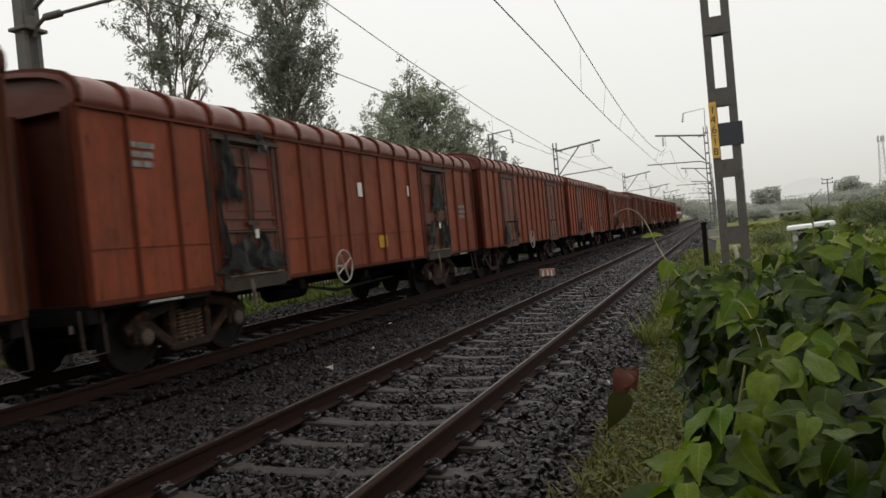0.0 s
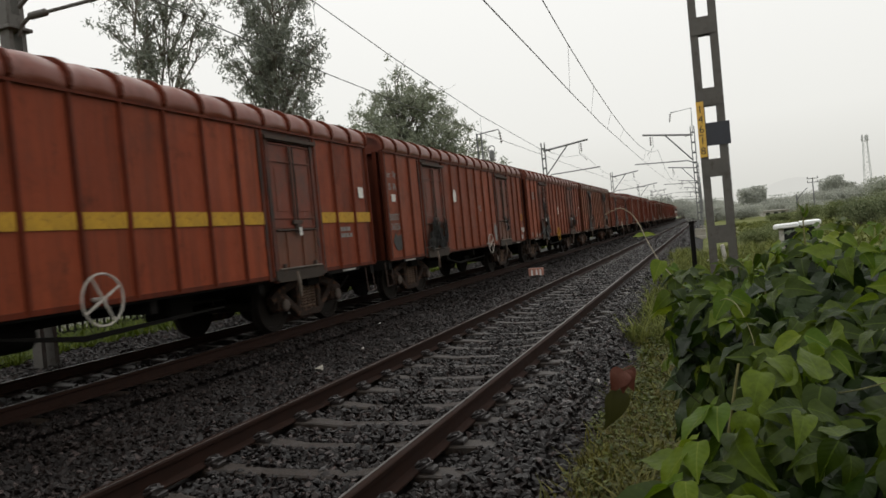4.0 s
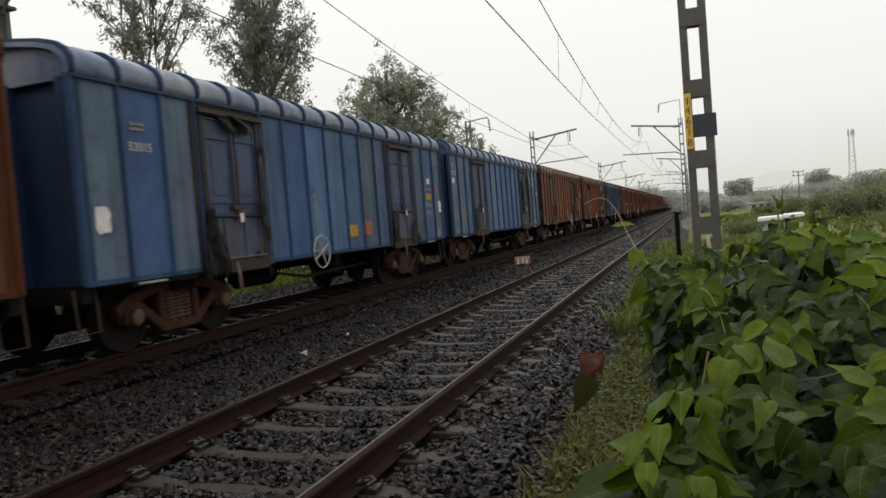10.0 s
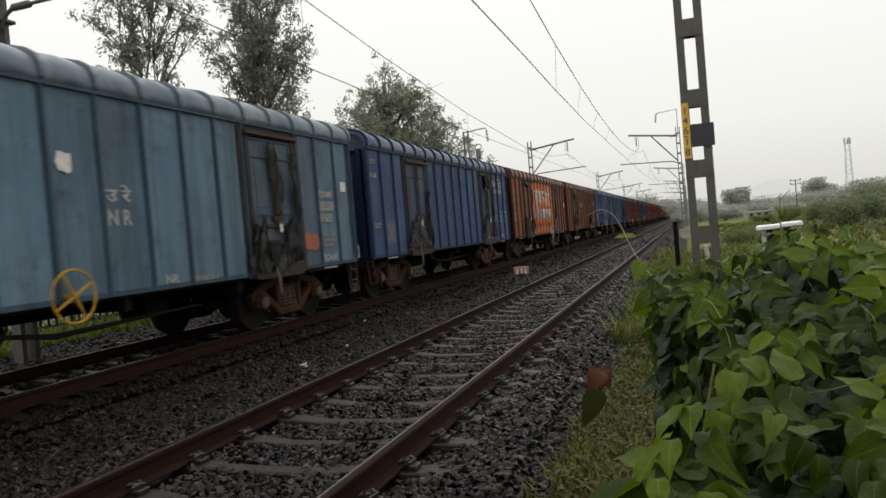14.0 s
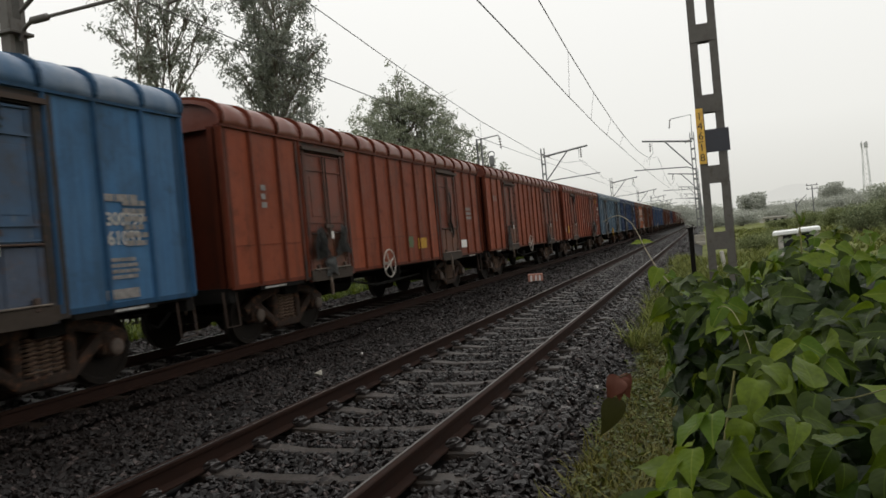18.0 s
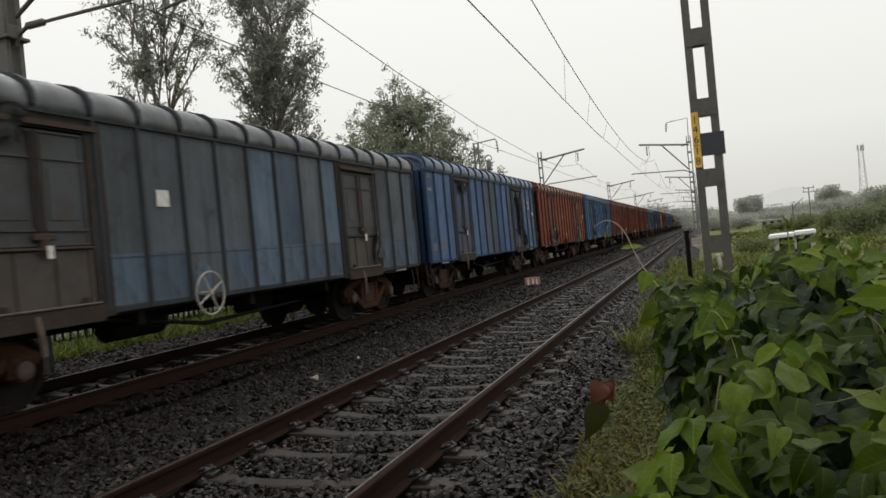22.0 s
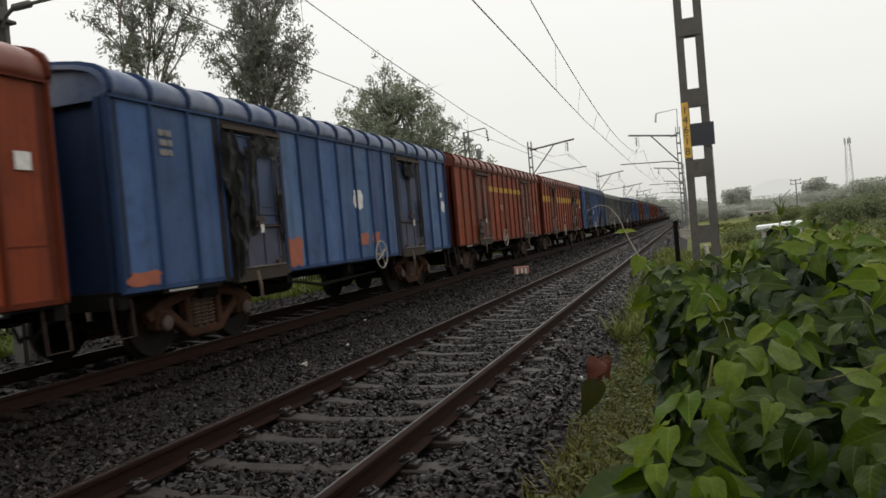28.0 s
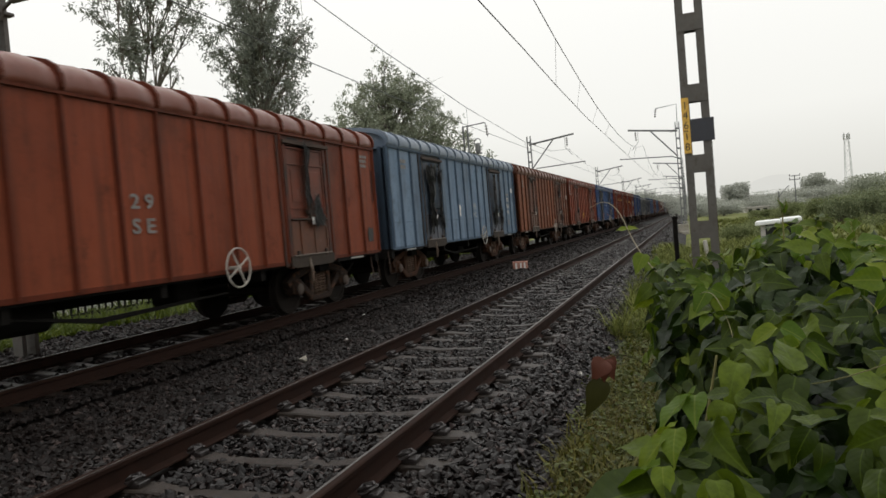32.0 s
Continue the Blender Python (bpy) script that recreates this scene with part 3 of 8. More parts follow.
build_track(NEAR, "empty wet railway track on concrete sleepers", 106, SLEEPER_FIRST - 23 * SLEEPER_STEP, 50)
build_track(FAR, "railway track under the passing goods train", 76, SLEEPER_FIRST - 19 * SLEEPER_STEP, 0)


# ---- covered goods wagons ----
EAVE_HIGH, EAVE_LOW = 3.465, 3.30


def half_roof(eave):
    """(x, z) of the roof from the eave to the crown."""
    return [(x, eave + z) for x, z in ((1.54, 0.0), (1.55, 0.06), (1.54, 0.16), (1.48, 0.26), (1.35, 0.345), (1.12, 0.41), (0.75, 0.465), (0.38, 0.495), (0.0, 0.505))]


def roof_outline(eave, grow):
    h = [(x + grow * (x / 1.55), z + grow) for x, z in half_roof(eave)]
    return h + [(-x, z) for x, z in h[-2::-1]]


def sheet_arch(bm, outer, inner, y0, y1):
    n = len(outer)
    v = [[bm.verts.new((x, y, z)) for x, z in line] for line in (outer, inner) for y in (y0, y1)]
    oa, ob, ia, ib = v
    for k in range(n - 1):
        bm.faces.new((oa[k], oa[k + 1], ob[k + 1], ob[k]))
        bm.faces.new((ia[k], ib[k], ib[k + 1], ia[k + 1]))
        bm.faces.new((oa[k], ia[k], ia[k + 1], oa[k + 1]))
        bm.faces.new((ob[k], ob[k + 1], ib[k + 1], ib[k]))
    for k in (0, n - 1):
        bm.faces.new((oa[k], ob[k], ib[k], ia[k]))
    bmesh.ops.recalc_face_normals(bm, faces=bm.faces[:])


def wagon_layout(panel, middle):
    """Stations along a wagon: three panels, a doorway two panels wide, the middle panels, a doorway, three panels."""
    n = 10 + middle
    half = n * panel / 2
    doors = (-half + 3 * panel, -half + (5 + middle) * panel)
    hoops = [-half + 0.05] + [-half + panel * k for k in range(1, n)] + [half - 0.05]
    ribs = [-half + 0.04] + [-half + panel * k for k in range(1, n) if k not in (3, 4, 5, 5 + middle, 6 + middle, 7 + middle)] + [half - 0.04]
    ribs += [y + d for y in doors for d in (-0.06, 2 * panel + 0.06)]
    return {"half": half, "doors": doors, "door": 2 * panel, "ribs": sorted(ribs), "hoops": hoops, "panel": panel}


SHORT, LONG = wagon_layout(0.7606, 7), wagon_layout(0.7767, 8)
COUPLING = 0.80
LOW = 1.0


def rib_mesh(eave):
    bm = B()
    a = [(0.0, -0.036), (0.044, -0.018), (0.050, 0.0), (0.044, 0.018), (0.0, 0.036)]
    lo = [bm.verts.new((x, y, LOW)) for x, y in a]
    hi = [bm.verts.new((x, y, eave - 0.02)) for x, y in a]
    for k in range(4):
        bm.faces.new((lo[k], lo[k + 1], hi[k + 1], hi[k]))
    bm.faces.new(lo[::-1])
    bm.faces.new(hi)
    bmesh.ops.recalc_face_normals(bm, faces=bm.faces[:])
    return bm


def pressed_sheet(y0, y1, z0, z1, x, ribs):
    """A thin side sheet, slightly dished between its ribs and dented here and there."""
    bm = B()
    ny, nz = max(2, round((y1 - y0) / 0.17)), 6
    front, back = [], []
    for i in range(ny + 1):
        y = y0 + (y1 - y0) * i / ny
        edge = min(abs(y - r) for r in ribs)
        cf, cb = [], []
        for j in range(nz + 1):
            z = z0 + (z1 - z0) * j / nz
            d = -0.004 * min(1.0, edge / 0.25) + 0.007 * noise.noise(Vector((y * 1.3, z * 1.1, x)))
            if i in (0, ny) or j in (0, nz):
                d = 0.0
            cf.append(bm.verts.new((x + d, y, z)))
            cb.append(bm.verts.new((x - 0.04, y, z)))
        front.append(cf)
        back.append(cb)
    for i in range(ny):
        for j in range(nz):
            bm.faces.new((front[i][j], front[i + 1][j], front[i + 1][j + 1], front[i][j + 1]))
    for i, q in ((0, -1), (ny, 1)):
        for j in range(nz):
            bm.faces.new((front[i][j], front[i][j + 1], back[i][j + 1], back[i][j])[::q])
    for j in (0, nz):
        for i in range(ny):
            bm.faces.new((front[i][j], back[i][j], back[i + 1][j], front[i + 1][j]))
    bm.faces.new([back[i][0] for i in range(ny + 1)] + [back[ny][j] for j in range(1, nz + 1)] + [back[i][nz] for i in range(ny - 1, -1, -1)] + [back[0][j] for j in range(nz - 1, 0, -1)])
    bmesh.ops.remove_doubles(bm, verts=bm.verts[:], dist=1e-5)
    loose = [v for v in bm.verts if not v.link_faces]
    bmesh.ops.delete(bm, geom=loose, context="VERTS")
    bmesh.ops.recalc_face_normals(bm, faces=bm.faces[:])
    return bm


def build_door(wagon, y, wide, right, eave):
    """A doorway: two tall upper leaves, a lower flap, rods, hinges and latch, in a dented frame."""
    s = 1 if right else -1
    x = s * SIDE
    top = 3.26 + eave - EAVE_HIGH
    mk = lambda dx0, y0, z0, dx1, y1, z1, ch=0.0, bm=None: box(bm or B(), min(x + s * dx0, x + s * dx1), y + y0, z0, max(x + s * dx0, x + s * dx1), y + y1, z1, ch)
    bm = B()
    ring = []
    for dx in (-0.03, 0.04):
        o = [(0.0, 0.90), (wide, 0.90), (wide, top + 0.10), (0.0, top + 0.10)]
        n = [(0.10, 1.10), (wide - 0.10, 1.10), (wide - 0.10, top), (0.10, top)]
        ring.append([[bm.verts.new((x + s * dx, y + p, q)) for p, q in line] for line in (o, n)])
    for k in range(4):
        q = (k + 1) % 4
        (bo, bi), (fo, fi) = ring
        bm.faces.new((fo[k], fo[q], fi[q], fi[k]))
        bm.faces.new((bo[k], bi[k], bi[q], bo[q]))
        bm.faces.new((fo[k], bo[k], bo[q], fo[q]))
        bm.faces.new((fi[k], fi[q], bi[q], bi[k]))
    bmesh.ops.recalc_face_normals(bm, faces=bm.faces[:])
    door = part("door", bm, M_DOOR, wagon, "grimy steel sliding doorway with two leaves and a drop flap")
    if not right:
        return door
    half = wide / 2
    for k, (a, b) in enumerate(((0.115, half - 0.012), (half + 0.012, wide - 0.115))):
        bm = B()
        mk(-0.02, a, 1.78, 0.004, b, top - 0.015, 0.0, bm)
        for z in (1.80, 1.96, top - 0.34, top - 0.05):
            mk(0.004, a, z, 0.030, b, z + 0.028, 0.0, bm)
        for yy in (a, b - 0.045):
            mk(0.004, yy, 1.83, 0.022, yy + 0.045, top - 0.05, 0.0, bm)
        # a shallow dent in the middle of the leaf
        mk(0.004, a + 0.14, 2.08, 0.014, b - 0.14, top - 0.44, 0.004, bm)
        part("leaf", bm, M_DOOR, door, "dented upper door leaf with a pressed frame")
    bm = B()
    line = [(0.115, -0.02)]
    for yy in (0.115, 0.42, 0.93, wide - 0.165):
        line += [(yy, 0.012), (yy + 0.002, 0.034), (yy + 0.048, 0.034), (yy + 0.05, 0.012)]
    line.append((wide - 0.115, -0.02))
    lo, hi = [[bm.verts.new((x + s * q, y + p, z)) for p, q in line] for z in (1.12, 1.74)]
    for q in range(len(line)):
        e = (q + 1) % len(line)
        bm.faces.new((lo[q], lo[e], hi[e], hi[q]))
    bm.faces.new(lo[::-1])
    bm.faces.new(hi)
    bmesh.ops.recalc_face_normals(bm, faces=bm.faces[:])
    part("flap", bm, M_DOOR, door, "lower drop flap of the door")
    bm = B()
    for yy in (half - 0.05, half + 0.05):
        tube(bm, [(x + 0.045, y + yy, 1.70), (x + 0.05, y + yy, top - 0.06)], 0.014, 6)
    part("locking_rod", bm, M_RUST, door)
    bm = B()
    mk(0.03, half - 0.13, 1.86, 0.075, half + 0.16, 1.93, 0.008, bm)
    mk(0.03, half - 0.04, 1.74, 0.085, half + 0.05, 1.88, 0.008, bm)
    part("latch", bm, M_RUST, door, "heavy rusty latch")
    bm = B()
    mk(0.085, half + 0.0, 1.66, 0.092, half + 0.085, 1.80, 0.0, bm)
    part("seal_tag", bm, M_WHITE, door, "small white paper seal tag")
    for yy in (0.22, wide - 0.30):
        bm = B()
        mk(0.03, yy, 1.05, 0.07, yy + 0.08, 1.20, 0.008, bm)
        part("hinge", bm, M_RUST, door)
    bm = B()
    tube(bm, [(x + 0.05, y + 0.12, 1.765), (x + 0.055, y + wide - 0.12, 1.765)], 0.016, 6)
    part("flap_bar", bm, M_RUST, door)
    bm = B()
    line = [(y - 0.02, 1.10), (y - 0.02, 0.95), (y + 0.10, 0.90), (y + wide - 0.10, 0.90), (y + wide + 0.02, 0.95), (y + wide + 0.02, 1.10)]
    a, b = [bm.verts.new((x + 0.012, p, q)) for p, q in line], [bm.verts.new((x + 0.062, p, q)) for p, q in line]
    for q in range(6):
        bm.faces.new((a[q], a[(q + 1) % 6], b[(q + 1) % 6], b[q]))
    bm.faces.new(a[::-1])
    bm.faces.new(b)
    bmesh.ops.recalc_face_normals(bm, faces=bm.faces[:])
    part("sill_plate", bm, M_APRON, door, "scuffed muddy door sill")
    bm = B()
    mk(0.02, 0.08, 1.105, 0.085, wide - 0.08, 1.128, 0.006, bm)
    part("flap_ledge", bm, M_LEDGE, door, "pale worn ledge under the flap")
    bm = B()
    mk(0.04, -0.05, top + 0.02, 0.10, wide + 0.05, top + 0.08, 0.0, bm)
    part("rain_strip", bm, M_RUST, door)
    bm = B()
    tube(bm, [(x + 0.05, y + 0.6, 1.05), (x + 0.08, y + 0.62, 0.85), (x + 0.06, y + 0.66, 0.62)], 0.03, 6)
    part("drop_handle", bm, M_DOOR, door)
    return door


def flat_bar(bm, line, wide, x0, x1):
    """A flat cast bar that follows a (y, z) line, with chamfered faces."""
    n = len(line)
    rows = []
    for i, (y, z) in enumerate(line):
        (ya, za), (yb, zb) = line[max(0, i - 1)], line[min(n - 1, i + 1)]
        l = math.hypot(yb - ya, zb - za)
        ny, nz = -(zb - za) / l * wide / 2, (yb - ya) / l * wide / 2
        rows.append([bm.verts.new(p) for p in ((x0, y - ny, z - nz), (x1 - 0.02, y - ny, z - nz), (x1, y - ny * 0.6, z - nz * 0.6), (x1, y + ny * 0.6, z + nz * 0.6), (x1 - 0.02, y + ny, z + nz), (x0, y + ny, z + nz))])
    for a, b in zip(rows, rows[1:]):
        for k in range(6):
            bm.faces.new((a[k], a[(k + 1) % 6], b[(k + 1) % 6], b[k]))
    bm.faces.new(rows[0])
    bm.faces.new(rows[-1][::-1])
    bmesh.ops.recalc_face_normals(bm, faces=bm.faces[:])


def build_bogie(wagon, y):
    """A cast three-piece bogie: frames with open triangles, coil springs, axle boxes and two wheelsets."""
    bm = B()
    box(bm, -0.98, -0.20, 0.42, 0.98, 0.20, 0.72, 0.03)
    bogie = part("bogie", bm, M_BLACK, wagon, "cast iron two-axle bogie with coil springs", place=pose(0, y, 0))
    ax = 0.95
    for s in (1, -1):
        x = s * 1.02
        bm = B()
        for line, wd in ((((-ax - 0.26, 0.56), (-ax, 0.70), (-0.36, 0.84), (0.36, 0.84), (ax, 0.70), (ax + 0.26, 0.56)), 0.15), (((-ax + 0.06, 0.66), (-0.33, 0.24), (0.33, 0.24), (ax - 0.06, 0.66)), 0.14), (((-0.36, 0.22), (-0.36, 0.86)), 0.13), (((0.36, 0.22), (0.36, 0.86)), 0.13)):
            flat_bar(bm, line, wd, x - 0.07, x + 0.07)
        part("side_frame", bm, M_BOGIE, bogie, "rusty cast side frame")
        for yy in (-0.17, 0.0, 0.17) if s > 0 else ():
            bm = B()
            turns = [(x + 0.01 + 0.065 * math.cos(q * 0.9), yy + 0.065 * math.sin(q * 0.9), 0.31 + q * 0.0078) for q in range(0, 58)]
            tube(bm, turns, 0.017, 4)
            part("coil_spring", bm, M_SPRING, bogie)
        if s < 0:
            part("spring_nest", lathe(B(), [(0.32, 0.17), (0.72, 0.17)], (x, 0, 0), "z", 12), M_SPRING, bogie)
        for yy in (-ax, ax):
            bm = B()
            box(bm, x - 0.12, yy - 0.15, 0.36, x + 0.12, yy + 0.15, 0.66, 0.04)
            lathe(bm, [(x + s * 0.11, 0.13), (x + s * 0.15, 0.125)], (0, yy, 0.475), "x", 12)
            if s < 0:
                bm.free()
                continue
            axle = part("axle_box", bm, M_BOGIE, bogie, "round-capped axle box")
            part("axle_cap", lathe(B(), [(x + 0.15, 0.105), (x + 0.17, 0.10), (x + 0.185, 0.05)], (0, yy, 0.475), "x", 12), M_CAP, axle, "chalk-marked axle cap")
    for yy in (-ax, ax):
        bm = B()
        tube(bm, [(-1.05, 0, 0), (1.05, 0, 0)], 0.075, 10)
        for s in (1, -1):
            g = GAUGE / 2
            lathe(bm, [(s * (g - 0.09), 0.50), (s * (g - 0.055), 0.50), (s * (g - 0.05), 0.475), (s * (g + 0.05), 0.465), (s * (g + 0.05), 0.40), (s * (g + 0.02), 0.38), (s * (g + 0.01), 0.16), (s * (g + 0.06), 0.13)], (0, 0, 0), "x", 24)
        part("wheelset", bm, M_WHEEL, bogie, "axle with two steel wheels", place=pose(0, yy, 0.475))
    return bogie


def build_wagon(eave, plan):
    half, doors, wide, ribs = plan["half"], plan["doors"], plan["door"], plan["ribs"]
    w = thing("goods_wagon", "ribbed covered goods wagon", "goods wagon", "wagons of the goods train")
    pm = PAINT["brown"]
    for a, b in ((-half, doors[0]), (doors[0] + wide, doors[1]), (doors[1] + wide, half)):
        cuts = [a] + [y for y in ribs if a + 0.2 < y < b - 0.2] + [b]
        for c, d in zip(cuts, cuts[1:]):
            part("side_panel", pressed_sheet(c, d, LOW, eave, SIDE, ribs), pm, w, "", True)
    for d in doors:
        for a, b in ((d - 0.17, d), (d + wide, d + wide + 0.17)):
            part("door_post", box(B(), SIDE - 0.01, a, LOW - 0.06, SIDE + 0.022, b, eave - 0.05), pm, w)
        part("lintel_panel", box(B(), SIDE - 0.04, d, 3.26 + eave - EAVE_HIGH, SIDE, d + wide, eave), pm, w)
    # the far side is one corrugated sheet
    bm = B()
    line = [(-SIDE, -half)]
    for y in ribs[1:-1]:
        line += [(-SIDE, y - 0.07), (-SIDE - 0.07, y - 0.04), (-SIDE - 0.07, y + 0.04), (-SIDE, y + 0.07)]
    line += [(-SIDE, half), (-SIDE + 0.04, half), (-SIDE + 0.04, -half)]
    lo = [bm.verts.new((x, y, LOW)) for x, y in line]
    hi = [bm.verts.new((x, y, eave)) for x, y in line]
    for k in range(len(line)):
        q = (k + 1) % len(line)
        bm.faces.new((lo[k], lo[q], hi[q], hi[k]))
    bm.faces.new(lo)
    bm.faces.new(hi[::-1])
    bmesh.ops.recalc_face_normals(bm, faces=bm.faces[:])
    part("side_wall", bm, pm, w, "ribbed steel side")
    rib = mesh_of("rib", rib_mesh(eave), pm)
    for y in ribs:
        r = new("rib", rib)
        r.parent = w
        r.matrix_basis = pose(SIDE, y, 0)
    # pressed top and bottom rails of the side
    for z0, z1, d in ((LOW - 0.03, LOW + 0.035, 0.012), (eave - 0.03, eave + 0.012, 0.046)):
        part("side_rail", box(B(), SIDE, -half, z0, SIDE + d, half, z1), pm, w)
    for a, b in ((-half, doors[0]), (doors[0] + wide, doors[1]), (doors[1] + wide, half)):
        part("plate_seam", box(B(), SIDE - 0.01, a, 1.62, SIDE + 0.006, b, 1.630), pm, w)
    post = mesh_of("end_post", box(B(), -0.05, -0.06, LOW, 0.05, 0.06, eave), pm)
    for s in (-1, 1):
        y = s * (half - 0.22)
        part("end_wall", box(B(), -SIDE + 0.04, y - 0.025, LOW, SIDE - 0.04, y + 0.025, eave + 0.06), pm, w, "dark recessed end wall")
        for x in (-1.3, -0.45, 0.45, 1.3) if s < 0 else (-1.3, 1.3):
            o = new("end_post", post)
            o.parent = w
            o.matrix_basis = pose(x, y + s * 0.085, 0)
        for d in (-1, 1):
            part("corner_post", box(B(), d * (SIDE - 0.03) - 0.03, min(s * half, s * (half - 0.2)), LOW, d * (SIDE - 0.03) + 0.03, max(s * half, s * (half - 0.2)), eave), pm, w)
    bm = B()
    # the roof sheets swell a little between their hoops
    rings = []
    edge = plan["hoops"]
    for y0, y1 in zip(edge, edge[1:]):
        for q in range(4):
            rings.append((y0 + (y1 - y0) * q / 4, 0.032 * math.sin(math.pi * q / 4)))
    rings = [(-half, 0.0)] + rings + [(edge[-1], 0.0), (half, 0.0)]
    skins = []
    for grow in (0.0, -0.05):
        skins.append([[bm.verts.new((x, y, z)) for x, z in roof_outline(eave, g + grow if grow == 0 else grow)] for y, g in rings])
    for skin in skins:
        for p, q in zip(skin, skin[1:]):
            for i in range(len(p) - 1):
                bm.faces.new((p[i], p[i + 1], q[i + 1], q[i]))
    for j in (0, -1):
        for i in range(len(skins[0][j]) - 1):
            bm.faces.new((skins[0][j][i], skins[1][j][i], skins[1][j][i + 1], skins[0][j][i + 1]))
    for i in (0, -1):
        for j in range(len(rings) - 1):
            bm.faces.new((skins[0][j][i], skins[0][j + 1][i], skins[1][j + 1][i], skins[1][j][i]))
    bmesh.ops.recalc_face_normals(bm, faces=bm.faces[:])
    part("roof", bm, pm, w, "rounded sheet roof with a wet sheen", True)
    for s in (-1, 1):
        bm = B()
        o = roof_outline(eave, -0.03)
        y = s * (half - 0.12)
        a = [bm.verts.new((x, y - 0.015, z)) for x, z in o]
        b = [bm.verts.new((x, y + 0.015, z)) for x, z in o]
        n = len(o)
        for k in range(n):
            q = (k + 1) % n
            bm.faces.new((a[k], a[q], b[q], b[k]))
        bm.faces.new(a)
        bm.faces.new(b[::-1])
        bmesh.ops.recalc_face_normals(bm, faces=bm.faces[:])
        part("roof_end", bm, pm, w)
    bm = B()
    sheet_arch(bm, roof_outline(eave, 0.045), roof_outline(eave, -0.01), -0.030, 0.030)
    hoop = mesh_of("roof_hoop", bm, pm)
    for y in plan["hoops"]:
        r = new("roof_hoop", hoop)
        r.parent = w
        r.matrix_basis = pose(0, y, 0)
    # underframe
    part("centre_sill", box(B(), -0.22, -half - 0.02, 0.72, 0.22, half + 0.02, 0.93), M_BLACK, w, "black steel centre sill")
    part("floor", box(B(), -SIDE + 0.05, -half + 0.02, 0.93, SIDE - 0.05, half - 0.02, 1.0), M_BLACK, w)
    bearer = mesh_of("cross_bearer", box(B(), -SIDE + 0.1, -0.06, 0.76, SIDE - 0.1, 0.06, 0.93), M_BLACK)
    for y in (-2.4, 0.0, 2.4):
        o = new("cross_bearer", bearer)
        o.parent = w
        o.matrix_basis = pose(0, y, 0)
    for y in (2.10 - half, half - 2.10):
        part("body_bolster", box(B(), -1.2, y - 0.2, 0.74, 1.2, y + 0.2, 0.93), M_BLACK, w)
    for s in (-1, 1):
        part("headstock", box(B(), -SIDE + 0.05, min(s * half, s * (half - 0.15)), 0.78, SIDE - 0.05, max(s * half, s * (half - 0.15)), 0.93), M_BLACK, w)
    for y in doors:
        build_door(w, y, wide, True, eave)
        build_door(w, y, wide, False, eave)
    for y in (2.10 - half, half - 2.10):
        build_bogie(w, y)
    bm = B()
    tube(bm, [(0.55, -2.2, 0.72), (0.55, -2.15, 0.72), (0.55, -1.25, 0.72), (0.55, -1.2, 0.72)], 0.20, 14)
    part("air_reservoir", bm, M_BLACK, w, "black cylindrical air reservoir", soft=True)
    bm = B()
    box(bm, 0.25, 1.0, 0.55, 0.75, 1.55, 0.92, 0.04)
    tube(bm, [(0.5, 1.5, 0.72), (0.5, 2.6, 0.72)], 0.03, 6)
    part("brake_cylinder", bm, M_BLACK, w)
    bm = B()
    for k in range(3):
        tube(bm, [(1.25, -3.1 + 0.1 * k, 0.9), (1.25, -1.0, 0.62 - 0.02 * k), (1.25, 1.6, 0.66)], 0.018, 5)
    part("brake_rigging", bm, M_BLACK, w)
    for s in (-1, 1):
        bm = B()
        box(bm, -0.13, min(s * half, s * (half + 0.40)), 0.78, 0.13, max(s * half, s * (half + 0.40)), 0.98, 0.03)
        box(bm, -0.17, min(s * (half + 0.24), s * (half + 0.405)), 0.68, 0.17, max(s * (half + 0.24), s * (half + 0.405)), 1.06, 0.04)
        part("coupler", bm, M_BLACK, w, "knuckle coupler")
        bm = B()
        tube(bm, [(0.45, s * (half - 0.05), 0.85), (0.45, s * (half + 0.12), 0.72), (0.35, s * (half + 0.30), 0.50), (0.3, s * (half + 0.4), 0.55)], 0.025, 6)
        part("brake_hose", bm, M_BLACK, w)
        ye = s * (half - 0.10)
        part("step", tube(B(), [(SIDE - 0.12, ye - 0.16, 0.95), (SIDE - 0.08, ye - 0.16, 0.42), (SIDE - 0.08, ye + 0.16, 0.42), (SIDE - 0.12, ye + 0.16, 0.95)], 0.014, 5), M_RUST, w)
    # the sole bar over each bogie carries a row of small figures
    for a in (0.75, 2 * half - 2.05):
        part("sole_bar", box(B(), SIDE - 0.06, a - half, 0.90, SIDE - 0.002, a - half + 1.3, LOW - 0.032), M_BLACK, w)
    return w


def build_brake_wheel(wagon, y, material, label):
    bm = B()
    x = SIDE + 0.16
    n, r = 28, 0.30
    ring = [(x, y + math.cos(2 * math.pi * k / n) * r, 1.05 + math.sin(2 * math.pi * k / n) * r) for k in range(n + 1)]
    tube(bm, ring, 0.014, 6)
    wheel = part("brake_wheel", bm, material, wagon, label)
    for k in range(4):
        q = math.pi / 2 * k + 0.5
        bm = B()
        tube(bm, [(x, y, 1.05), (x, y + math.cos(q) * r, 1.05 + math.sin(q) * r)], 0.018, 6, 0.012)
        part("spoke", bm, material, wheel)
    bm = B()
    tube(bm, [(x + 0.03, y, 1.05), (SIDE - 0.5, y, 1.05)], 0.03, 8)
    part("hub", bm, material, wheel)


LONG_WAGONS = (-3, 0, 20, 21, 29)
